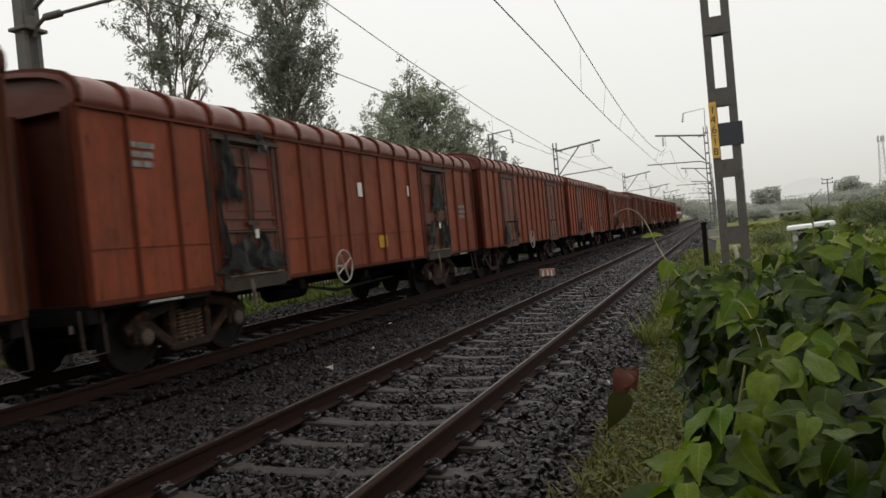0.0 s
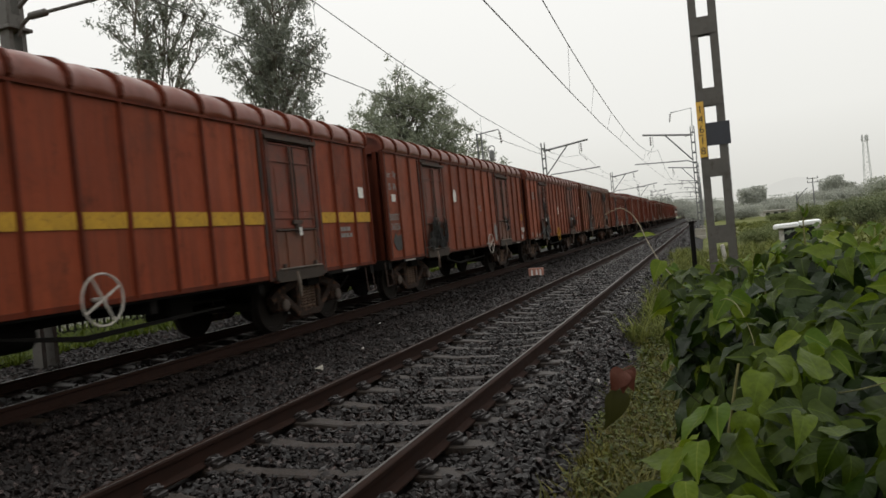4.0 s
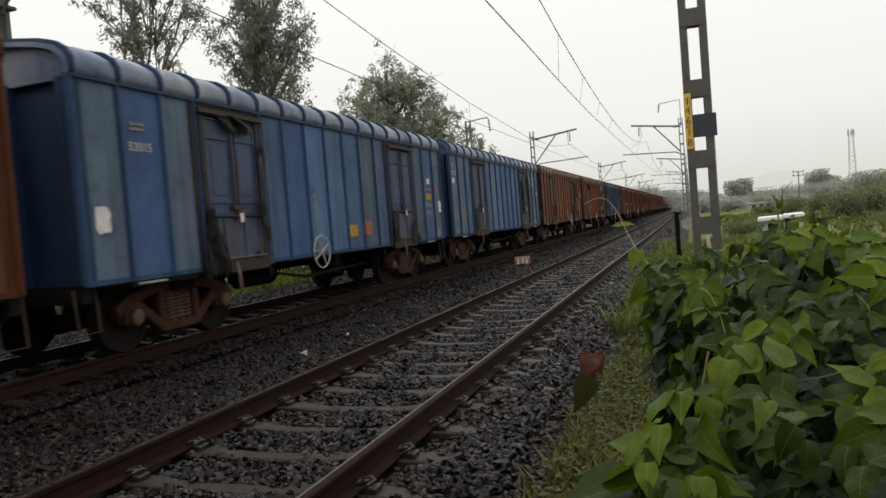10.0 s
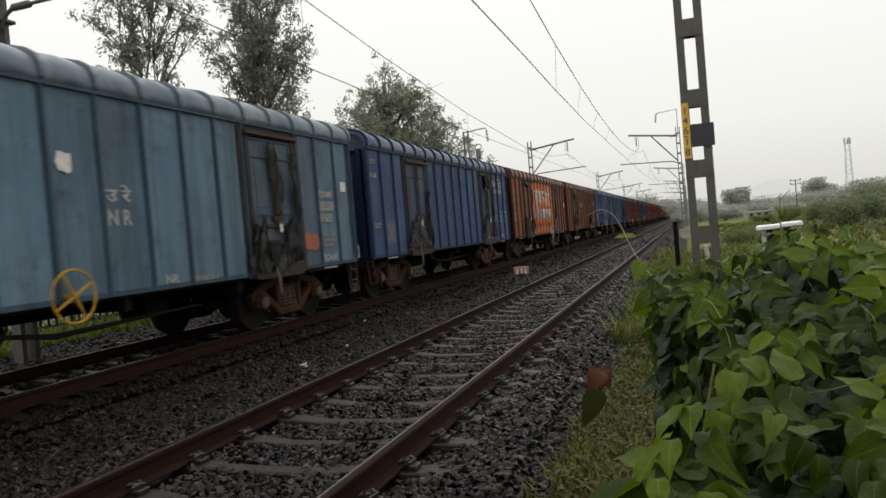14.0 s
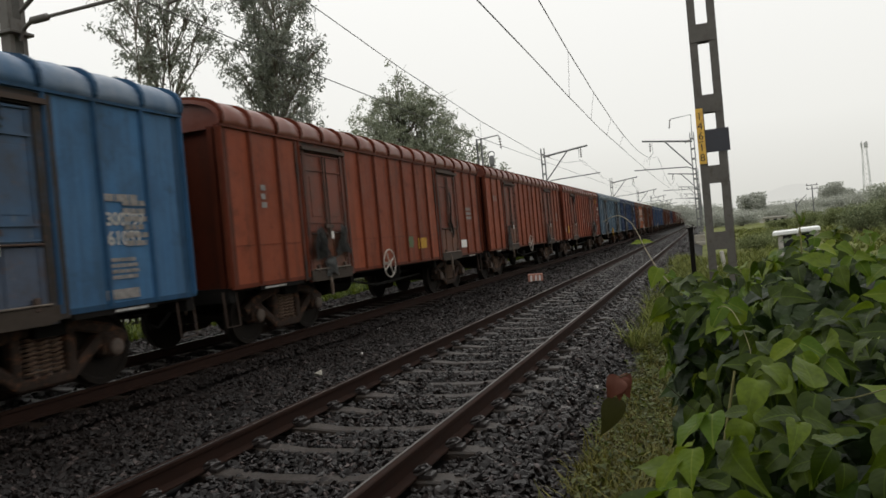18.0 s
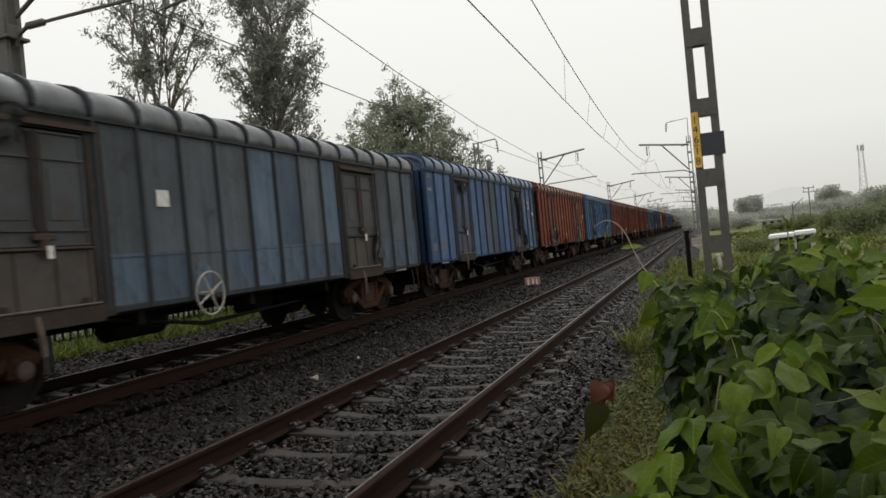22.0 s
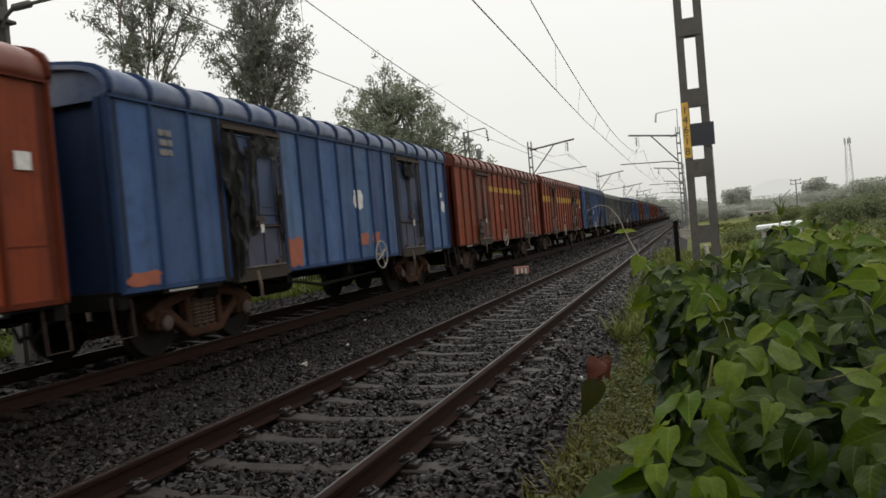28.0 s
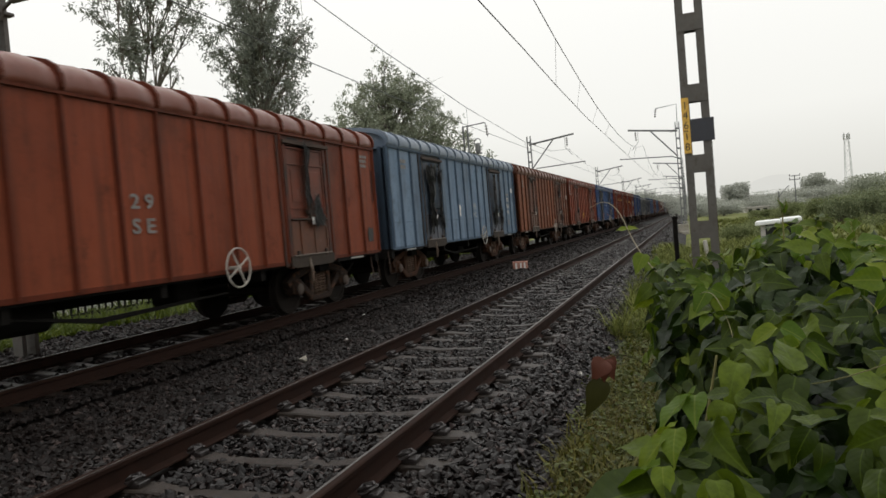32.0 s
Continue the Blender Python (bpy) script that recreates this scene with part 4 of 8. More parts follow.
WAGON = {False: build_wagon(EAVE_HIGH, SHORT), True: build_wagon(EAVE_LOW, LONG)}

# paint and colour words, wagon by wagon; the train runs from the locomotive back
COLOURS = {}
for k in range(-8, 5):
    COLOURS[k] = ("brown", "rust", "brown", "red", "brown")[k % 5]
COLOURS.update({0: "brown", 1: "rust", 2: "brown", 3: "brown", 4: "red", 5: "navy", 6: "rust", 7: "rust", 8: "blue", 9: "blue", 10: "rust", 11: "rust", 12: "navy", 13: "teal", 14: "red", 15: "brown", 16: "brown", 17: "sky", 18: "brown", 19: "blue", 20: "slate", 21: "grey", 22: "cobalt", 23: "red", 24: "red", 25: "cobalt", 26: "red", 27: "rust", 28: "pale", 29: "brown", 30: "brown"})
WORDS = {"brown": "red-brown", "rust": "dark rust-brown", "red": "bright red-brown", "navy": "dark blue", "blue": "faded blue", "sky": "bright blue", "cobalt": "deep blue", "teal": "teal blue-grey", "pale": "pale grey-blue", "grey": "dusty grey", "slate": "slate grey"}
WHEEL_FRONT = (3, 7, 10, 11, 17, 25, 26, 27, 28, 29)     # their handbrake sits towards the front end
RUSTY_BOGIES = (1, 5, 7, 8, 9, 12, 13, 18, 20, 22, 25, 27, 28)
NO_WHEEL = (8, 12, 14, 19)
SEAMED = (0, 1, 3, 16, 18, 20, 21, 26, 28)
WHEELS = {2: ("yellow", M_YELLOW), 17: ("yellow", M_YELLOW), 13: ("yellow", M_YELLOW), 1: ("rusty", M_BOGIE), 10: ("rusty", M_BOGIE), 18: ("rusty", M_BOGIE), 26: ("rusty", M_BOGIE)}
MIXED = {9: ("steel", "cobalt", "steel", "blue"), 19: ("blue", "blue", "slate"), 22: ("cobalt", "cobalt", "blue", "navy"), 20: ("slate", "slate", "slate", "steel"), 13: ("teal", "teal", "teal", "steel"), 8: ("steel", "blue", "steel"), 25: ("cobalt", "cobalt", "blue"), 1: ("rust", "rust", "brown")}
GREY_ROOFED = ("grey", "pale", "teal")
mixing = random.Random(15)
wagons = {}


def plan_of(k):
    return LONG if k in LONG_WAGONS else SHORT


def rear(k):
    """Where the rear end of wagon k stands at the start."""
    y = 6.12
    for j in range(1, k + 1):
        y -= 2 * plan_of(j)["half"] + COUPLING
    for j in range(k, 0):
        y += 2 * plan_of(j + 1)["half"] + COUPLING
    return y


STAINED = ("leaf", "flap", "door", "door_post", "lintel_panel")
PAINTED = ("side_panel", "side_wall", "rib", "side_rail", "plate_seam", "end_wall", "end_post", "corner_post", "roof", "roof_end", "roof_hoop")
for k in sorted(COLOURS):
    ob = copy_thing(WAGON[k in LONG_WAGONS], pose(FAR, rear(k) + plan_of(k)["half"], 0))
    tagged(ob, f"{WORDS[COLOURS[k]]} ribbed covered goods wagon, weathered, rolling on the track")
    for c in ob.children_recursive:
        base = c.name.split(".")[0]
        if base in PAINTED or base in STAINED:
            c.material_slots[0].link = "OBJECT"
            hue = mixing.choice(MIXED[k]) if base == "side_panel" and k in MIXED else COLOURS[k]
            c.material_slots[0].material = (POSTPAINT if base in ("door_post", "lintel_panel", "door") else FLAPPAINT if base == "flap" else DOORPAINT if base in STAINED else ROOFPAINT if base in ("roof", "roof_end") or (base == "roof_hoop" and COLOURS[k] in GREY_ROOFED) else RIBSHADE if base in ("rib", "roof_hoop", "side_rail", "plate_seam", "roof_seam") else ENDSHADE if base in ("end_post", "end_wall", "corner_post") else PAINT)[hue]
    for c in ob.children_recursive:
        base = c.name.split(".")[0]
        if (base == "plate_seam" and k not in SEAMED) or (k < 0 and base in ("hinge", "latch", "seal_tag", "flap_bar", "locking_rod", "coil_spring", "drop_handle", "step", "sole_bar", "brake_hose", "end_post", "axle_box", "axle_cap", "cross_bearer", "spring_nest", "brake_rigging", "rain_strip", "sill_plate", "flap_ledge")):
            bpy.data.objects.remove(c, do_unlink=True)
    if k < 0:
        # far down the line the ribs and hoops are one joined piece
        bm = B()
        for c in list(ob.children):
            if c.name.split(".")[0] in ("rib", "roof_hoop"):
                tmp = c.data.copy()
                tmp.transform(c.matrix_basis)
                bm.from_mesh(tmp)
                bpy.data.meshes.remove(tmp)
                bpy.data.objects.remove(c, do_unlink=True)
        tagged(part("ribbing", bm, RIBSHADE[COLOURS[k]], ob), kind="stuff")
        bm = B()
        for c in list(ob.children):
            if c.name.split(".")[0] == "side_panel":
                bm.from_mesh(c.data)
                bpy.data.objects.remove(c, do_unlink=True)
        tagged(part("panelling", bm, PAINT[COLOURS[k]], ob), kind="stuff")
    if k in RUSTY_BOGIES:
        for c in ob.children_recursive:
            if c.name.split(".")[0] in ("side_frame", "axle_box"):
                c.material_slots[0].link = "OBJECT"
                c.material_slots[0].material = M_BOGIERUST
    wagons[k] = ob
    if k in NO_WHEEL:
        continue
    tint, material = WHEELS.get(k, ("pale", M_BRAKEWHEEL))
    build_brake_wheel(ob, (8.35 if k == 29 else 7.6 if k in WHEEL_FRONT else 5.65 if k in LONG_WAGONS else 5.4) - plan_of(k)["half"], material, tint + " handbrake wheel")
for t in WAGON.values():
    for o in [*t.children_recursive, t]:
        bpy.data.objects.remove(o, do_unlink=True)


# ---- overhead line masts ----
def leg(bm, x, y, z0, z1, w, d, flip):
    """A rolled channel standing on end, its flanges turned inwards or outwards."""
    t = 0.012
    box(bm, x - w / 2, y - d / 2, z0, x + w / 2, y - d / 2 + t, z1)
    box(bm, x - w / 2, y + d / 2 - t, z0, x + w / 2, y + d / 2, z1)
    xs = x - w / 2 if flip else x + w / 2 - t
    box(bm, xs, y - d / 2 + t, z0, xs + t, y + d / 2 - t, z1)


def insulator(parent, p0, p1, discs=4):
    """A string of porcelain sheds between two points."""
    a, b = Vector(p0), Vector(p1)
    bm = B()
    tube(bm, [a, b], 0.018, 6)
    for k in range(discs):
        c = a.lerp(b, (k + 0.7) / (discs + 0.4))
        d = (b - a).normalized() * 0.03
        tube(bm, [c - d, c, c + d], 0.075, 10)
    return part("insulator", bm, M_PORCELAIN, parent, "brown porcelain insulator")


def near_mast():
    """The tall battened mast beside the line with its kilometre plate."""
    m = thing("overhead_line_mast", "grey battened steel mast with yellow kilometre plate and dark enamel plate", "mast", "overhead line masts")
    y, x0, x1, top = 14.2, 0.008, 0.490, 9.2
    for x, flip in ((x0 + 0.07, True), (x1 - 0.07, False)):
        bm = B()
        leg(bm, x, y, -0.7, top, 0.14, 0.20, flip)
        part("leg", bm, M_MAST, m, "rolled steel channel leg")
    for z in (0.97, 2.20, 3.50, 4.80, 6.1, 7.45, 8.8):
        h = 0.16 if z > 0.8 else 0.13
        for s in (-1, 1):
            part("batten", box(B(), x0 + 0.01, y + s * 0.106 - 0.005, z - h, x1 - 0.01, y + s * 0.106 + 0.005, z + h), M_MAST, m)
    plate = part("kilometre_plate", box(B(), x0 - 0.005, y - 0.135, 2.40, x0 + 0.125, y - 0.125, 3.42), M_CHROMEY, m, "yellow plate with black kilometre figures one four six over one eight")
    for txt, z in (("1", 3.27), ("4", 3.09), ("6", 2.91), ("1", 2.70), ("8", 2.51)):
        cu = bpy.data.curves.new("figure", "FONT")
        cu.body, cu.size, cu.align_x, cu.align_y, cu.extrude = txt, 0.19, "CENTER", "CENTER", 0.001
        tmp = bpy.data.objects.new("figure", cu)
        me = bpy.data.meshes.new_from_object(tmp)
        bpy.data.objects.remove(tmp)
        me.materials.clear()
        me.materials.append(M_INK)
        ob = new("figure", me)
        ob.parent = plate
        ob.matrix_basis = pose(x0 + 0.06, y - 0.138, z, 90, 0, 0)
    part("fraction_bar", box(B(), x0 + 0.012, y - 0.138, 2.80, x0 + 0.09, y - 0.1352, 2.815), M_INK, plate)
    part("enamel_plate", box(B(), x0 + 0.125, y - 0.122, 2.60, x1 + 0.06, y - 0.117, 3.02), M_PLATE, m, "blank dark enamel plate")
    part("earth_strip", box(B(), x1 + 0.005, y - 0.06, -0.6, x1 + 0.012, y - 0.02, 2.9), M_RUST, m)
    bm = B()
    tube(bm, [(x0, y, 8.3), (-2.7, y, 8.75)], 0.045, 8)
    tube(bm, [(x0, y, 6.6), (-2.4, y, 8.65)], 0.035, 8)
    part("bracket", bm, M_MAST, m)
    bm = B()
    box(bm, x0 - 0.15, y - 0.25, -0.75, x1 + 0.15, y + 0.25, -0.32, 0.04)
    part("footing", bm, M_CONCRETE, m, "concrete footing")
    return m


def line_mast(x, y, side, top=7.6, reach=3.45, name_label="", arm_z=7.55, lattice=True):
    """A slim battened mast with a boom, a diagonal strut, a hanging insulator and a registration arm towards the track."""
    m = thing("overhead_line_mast", name_label or "grey lattice mast with a boom over the track", "mast", "overhead line masts", place=pose(x, y, 0))
    for d in (-0.13, 0.13):
        bm = B()
        leg(bm, d, 0, -0.7, top + 0.3, 0.07, 0.16, d < 0)
        part("leg", bm, M_MASTFAR, m)
    z = 0.6
    while z < top + 0.2 and lattice:
        part("batten", box(B(), -0.10, -0.092, z, 0.10, -0.082, z + 0.14), M_MASTFAR, m)
        z += 0.75
    part("boom", tube(B(), [(0, 0, arm_z - 0.3), (side * reach, 0, arm_z + 0.15)], 0.07, 8), M_MASTFAR, m, "steel boom")
    part("strut", tube(B(), [(side * 0.1, 0, arm_z - 2.2), (side * reach * 0.55, 0, arm_z - 0.06)], 0.05, 8), M_MASTFAR, m, "diagonal strut")
    part("registration_arm", tube(B(), [(0, 0, 5.15), (side * 0.5, 0, 5.38), (side * (reach + 0.75), 0, 5.55)], 0.04, 8), M_MASTFAR, m, "thin arm that steadies the wire")
    part("jumper", tube(B(), [(side * (reach - 0.7), 0, arm_z), (side * (reach - 0.72), 0.1, arm_z - 0.8), (side * (reach - 0.2), 0.1, arm_z - 1.4)], 0.015, 5), M_WIRE, m)
    insulator(m, (side * (reach - 0.55), 0, arm_z - 0.02), (side * (reach - 0.55), 0, arm_z - 0.75))
    insulator(m, (side * 0.15, 0, arm_z - 0.2), (side * 0.55, 0, arm_z - 0.35), 3)
    part("footing", box(B(), -0.35, -0.35, -0.75, 0.35, 0.35, -0.30, 0.05), M_CONCRETE, m)
    return m


near_mast()
for i, y in enumerate((54.7, 98.0, 139.0, 175.0, 213.0, 255.0)):
    line_mast(-11.2, y, 1)
for i, y in enumerate((57.0, 99.0, 140.0, 180.0, 220.0)):
    mm = line_mast(-0.34, y, -1, 7.6, 3.6)
    if i == 0:
        part("feeder_arm", tube(B(), [(0, 0, 7.4), (0.05, 0, 9.25), (-1.45, 0, 9.1)], 0.03, 8), M_MASTFAR, mm, "thin feeder arm")
        insulator(mm, (-1.45, 0, 9.1), (-1.55, 0, 8.4))
        part("straw_base", box(B(), -0.45, -0.1, -0.75, 0.35, 0.1, 0.25, 0.06), M_CONCRETE, mm)

# the mast beside the train, close by, with a thick insulated cantilever
cm = thing("overhead_line_mast", "grey channel mast with an insulated cantilever beside the train", "mast", "overhead line masts", place=pose(-11.28, 9.55, 0))
for d in (-0.13, 0.13):
    bm = B()
    leg(bm, 0, d, -0.8, 8.2, 0.22, 0.09, False)
    part("leg", bm, M_MAST, cm)
for z in (0.9, 2.2, 3.5, 4.7, 5.9, 7.1):
    part("batten", box(B(), 0.112, -0.15, z - 0.15, 0.122, 0.15, z + 0.15), M_MAST, cm)
part("cap_plate", box(B(), -0.20, -0.24, 5.76, 0.22, 0.24, 5.82, 0.01), M_MAST, cm)
part("root_bracket", tube(B(), [(0.14, 0, 5.66), (0.24, 0, 5.84), (0.44, 0, 5.95)], 0.035, 8), M_MAST, cm)
part("insulator", lathe(B(), [(0.42, 0.03), (0.46, 0.065), (0.82, 0.065), (0.87, 0.03)], (0, 0, 5.955), "x", 12), M_MAST, cm, "grey sleeve insulator")
part("cantilever", tube(B(), [(0.85, 0, 5.955), (3.6, 0, 5.95)], 0.032, 8), M_MAST, cm, "level cantilever tube")
part("top_tube", tube(B(), [(0.20, 0, 6.16), (3.1, 0, 7.85)], 0.04, 8), M_MAST, cm, "sloping upper tube")
part("steady_arm", tube(B(), [(3.42, 0, 5.90), (3.45, 0, 5.67), (4.3, 0, 5.80)], 0.03, 8), M_MAST, cm)
part("stay", tube(B(), [(0.1, 0, 8.1), (3.0, 0, 7.9)], 0.02, 6), M_WIRE, cm)
part("footing", box(B(), -0.4, -0.4, -0.9, 0.4, 0.4, -0.4, 0.05), M_CONCRETE, cm)

# a feeder mast beyond the train
fm = thing("feeder_mast", "short steel feeder mast with a hooked arm and drum", "mast", place=pose(-12.6, 42.5, 0))
for d in (-0.14, 0.14):
    bm = B()
    leg(bm, d, 0, -0.7, 7.55, 0.07, 0.15, d < 0)
    part("leg", bm, M_MASTFAR, fm)
part("arm", tube(B(), [(-0.1, 0, 7.5), (1.25, 0, 7.62), (1.32, 0, 7.5)], 0.035, 8), M_MASTFAR, fm)
insulator(fm, (1.32, 0, 7.5), (1.38, 0, 6.75))
part("shelf", box(B(), -0.1, -0.05, 5.75, 0.95, 0.05, 5.83), M_MASTFAR, fm)
part("drum", lathe(B(), [(5.83, 0.14), (5.95, 0.17), (6.3, 0.15), (6.42, 0.09)], (0.72, 0, 0), "z", 12), M_MASTFAR, fm, "round drum on a bracket")
part("drum_ring", tube(B(), [(0.72 + 0.2 * math.cos(a), 0, 6.5 + 0.2 * math.sin(a)) for a in np.linspace(0, 6.2, 14)], 0.03, 6), M_MASTFAR, fm)


# ---- overhead wires ----
def wire(name, label, pts, r, parent=None):
    bm = B()
    tube(bm, pts, r, 5)
    if parent is None:
        return tagged(new(name, mesh_of(name, bm, M_WIRE)), label, "wire", "overhead wires")
    return part(name, bm, M_WIRE, parent, label)


def catenary(x, contact, supports, low, sag, x_carrier, droppers):
    """Contact wire with its sagging carrier wire and thin droppers."""
    def stagger(y):
        return float(np.interp(y, (-30, 10, 14.2, 18, 25, 57, 99, 140, 180), (0.9, 0.15, 0.04, -0.06, -0.19, -0.28, 0.15, -0.15, 0.1)))
    c = wire("contact_wire", "taut contact wire over the track", [(x + stagger(y), y, contact) for y in sorted((supports[0] - 20, *supports, 16, 18, 21, 25, 35, 45))], 0.011)
    pts = []
    for a, b in zip(supports, supports[1:]):
        mid, half = (a + b) / 2, (b - a) / 2
        pts += [(x_carrier, a + (b - a) * k / 10, low + sag * ((a + (b - a) * k / 10 - mid) / half) ** 2) for k in range(10)]
    carrier = wire("carrier_wire", "sagging carrier wire above the contact wire", pts, 0.012)
    for y in droppers:
        near = min(pts, key=lambda p: abs(p[1] - y))
        wire("dropper", "thin dropper wire", [(x + stagger(near[1]), near[1], contact), (x_carrier, near[1], near[2])], 0.005, c)


catenary(NEAR, 4.80, (-30.0, 14.2, 57.0, 99.0, 140.0, 180.0, 220.0), 5.18, 1.25, NEAR, (5, 18.5, 22.8, 27.0, 31.3, 44, 48.4, 65, 74, 82))
far_contact = wire("contact_wire", "taut contact wire over the train", [(FAR, -35, 5.9), (FAR, 9.6, 5.72), (FAR, 15.5, 5.55), (FAR, 21, 5.47), (FAR, 54.7, 5.42), (FAR, 98, 5.42), (FAR, 213, 5.42)], 0.011)
FAR_CARRIER = [(FAR, -35, 7.9), (FAR, -12, 6.6), (FAR, 2.0, 7.6), (FAR, 9.6, 7.75), (FAR, 15, 7.20), (FAR, 19.7, 6.77), (FAR, 28, 6.18), (FAR, 38.9, 5.74), (FAR, 47, 5.85), (FAR, 54.7, 6.6), (FAR, 65, 5.95), (FAR, 76, 5.7), (FAR, 87, 5.95), (FAR, 98, 6.6), (FAR, 118, 5.7), (FAR, 139, 6.6), (FAR, 157, 5.7), (FAR, 175, 6.6)]
wire("carrier_wire", "sagging carrier wire over the train", FAR_CARRIER, 0.012)
for y, z in ((15.0, 7.2), (19.7, 6.77), (28.0, 6.18), (38.9, 5.74), (65.0, 5.95), (76.0, 5.7)):
    wire("dropper", "thin dropper wire", [(FAR, y, 5.45), (FAR, y, z)], 0.005, far_contact)


# ---- trees ----
def quads(name, centres, dirs, normals, length, width, material, rng):
    """Many small pointed leaves as one mesh: a kite of two faces each."""
    n = len(centres)
    d = dirs / np.linalg.norm(dirs, axis=1, keepdims=True)
    s = np.cross(d, normals)
    s /= np.linalg.norm(s, axis=1, keepdims=True) + 1e-9
    L, W = length * rng.uniform(0.7, 1.3, (n, 1)), width * rng.uniform(0.7, 1.3, (n, 1))
    v = np.stack([centres, centres + d * L * 0.4 + s * W, centres + d * L, centres + d * L * 0.4 - s * W], axis=1).reshape(-1, 3)
    f = np.arange(4 * n).reshape(n, 4)
    return raw_mesh(name, v, f, material)


def tree(name, label, base, height, clumps, material, seed, leaf=(0.30, 0.045), per=220, trunk=0.16, forks=4, droop=0.6, bark=None):
    """A tapered trunk that forks into limbs, each ending in a loose clump of leaves.
    clumps: (dx, dy, height, radius across, radius up)."""
    rng = np.random.default_rng(seed)
    rnd = random.Random(seed)
    t = thing(name, label, "tree", "trees behind the train", place=pose(*base))
    bm = B()
    trunks = []
    for k in range(forks):
        lean = Vector((rnd.uniform(-0.09, 0.09), rnd.uniform(-0.09, 0.09), 1)) * height * rnd.uniform(0.74, 0.95)
        pts = [Vector((rnd.uniform(-0.1, 0.1), rnd.uniform(-0.1, 0.1), -0.4))]
        for j in range(1, 9):
            p = lean * (j / 8) + Vector((math.sin(j * 1.3 + k) * 0.25, math.cos(j * 1.1 + 2 * k) * 0.25, 0))
            pts.append(p)
        trunks.append(pts)
        tube(bm, pts, trunk * rnd.uniform(0.7, 1.0), 7, 0.025)
    tr = part("trunk", bm, bark or M_BARK, t, "slender pale forked trunk")
    bm = B()
    for dx, dy, z, ra, rz in clumps:
        line = min(trunks, key=lambda q: min((p - Vector((dx, dy, z))).length for p in q))
        start = [p for p in line if p.z < z - rz * 0.5 - 0.3 * math.hypot(dx, dy)] or line[:1]
        a, b = start[-1], Vector((dx, dy, z))
        tube(bm, [a, a.lerp(b, 0.4) + Vector((0, 0, 0.12)), a.lerp(b, 0.75), b], 0.06, 5, 0.015)
        for _ in range(5):
            e = b + Vector((rnd.gauss(0, ra * 0.6), rnd.gauss(0, ra * 0.6), rnd.gauss(0, rz * 0.6)))
            tube(bm, [a.lerp(b, 0.7), b.lerp(e, 0.5) + Vector((0, 0, 0.08)), e], 0.022, 4, 0.006)
    part("branchwork", bm, bark or M_BARK, t)["kind"] = "stuff"
    cs = []
    for dx, dy, z, ra, rz in clumps:
        n = int(per * ra * ra * rz)
        twigs = max(4, n // 26)
        ends = np.array([dx, dy, z]) + rng.normal(0, 1, (twigs, 3)) * np.array([ra, ra, rz]) * 0.52
        pick = ends[rng.integers(0, twigs, n)]
        cs.append(pick + rng.normal(0, 1, (n, 3)) * np.array([0.20, 0.20, 0.17]) * max(0.8, ra / 1.6))
    c = np.concatenate(cs)
    n = len(c)
    d = rng.normal(0, 0.7, (n, 3)) + np.array([0, 0, -droop])
    me = quads("crown", c, d, rng.normal(0, 1, (n, 3)), leaf[0], leaf[1], material, rng)
    cr = new("crown", me)
    cr.parent = t
    tagged(cr, "loose airy crown of small leaves", kind="stuff")
    return t


def clump_set(seed, rows):
    r = random.Random(seed)
    out = []
    for z0, z1, spread, n, ra, rz in rows:
        for _ in range(n):
            a, q = r.uniform(0, 6.283), spread * math.sqrt(r.random())
            out.append((math.cos(a) * q, math.sin(a) * q, r.uniform(z0, z1), ra * r.uniform(0.7, 1.25), rz * r.uniform(0.7, 1.25)))
    return out


GUM = [(-0.32, 13.92, 0.74), (-1.0, 12.6, 0.85), (-1.1, 12.0, 0.7), (-2.7, 12.5, 0.48), (2.3, 13.4, 0.8), (1.85, 11.85, 0.66), (-3.1, 14.0, 0.6), (0.58, 14.7, 0.74), (-2.45, 11.15, 0.5), (-1.3, 10.5, 0.66), (1.9, 10.45, 0.36), (-2.2, 15.3, 0.74), (0.5, 12.5, 0.46), (0.67, 11.1, 0.34), (-0.95, 15.3, 0.6), (2.55, 14.2, 0.57), (-0.1, 10.2, 0.32), (2.7, 12.6, 0.45), (-1.9, 13.2, 0.4), (1.2, 13.1, 0.4), (-0.4, 11.3, 0.45)]
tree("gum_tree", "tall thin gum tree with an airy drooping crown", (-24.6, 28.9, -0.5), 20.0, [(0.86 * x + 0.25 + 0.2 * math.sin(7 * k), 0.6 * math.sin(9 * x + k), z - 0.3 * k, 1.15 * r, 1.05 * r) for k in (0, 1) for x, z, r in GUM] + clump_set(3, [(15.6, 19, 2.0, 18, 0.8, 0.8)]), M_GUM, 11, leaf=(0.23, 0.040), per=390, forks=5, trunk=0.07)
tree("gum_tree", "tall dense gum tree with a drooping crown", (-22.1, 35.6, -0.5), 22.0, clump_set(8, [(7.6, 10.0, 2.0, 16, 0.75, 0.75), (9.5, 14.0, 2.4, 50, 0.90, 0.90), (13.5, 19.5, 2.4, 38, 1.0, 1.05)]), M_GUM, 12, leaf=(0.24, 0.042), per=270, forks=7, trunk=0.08)
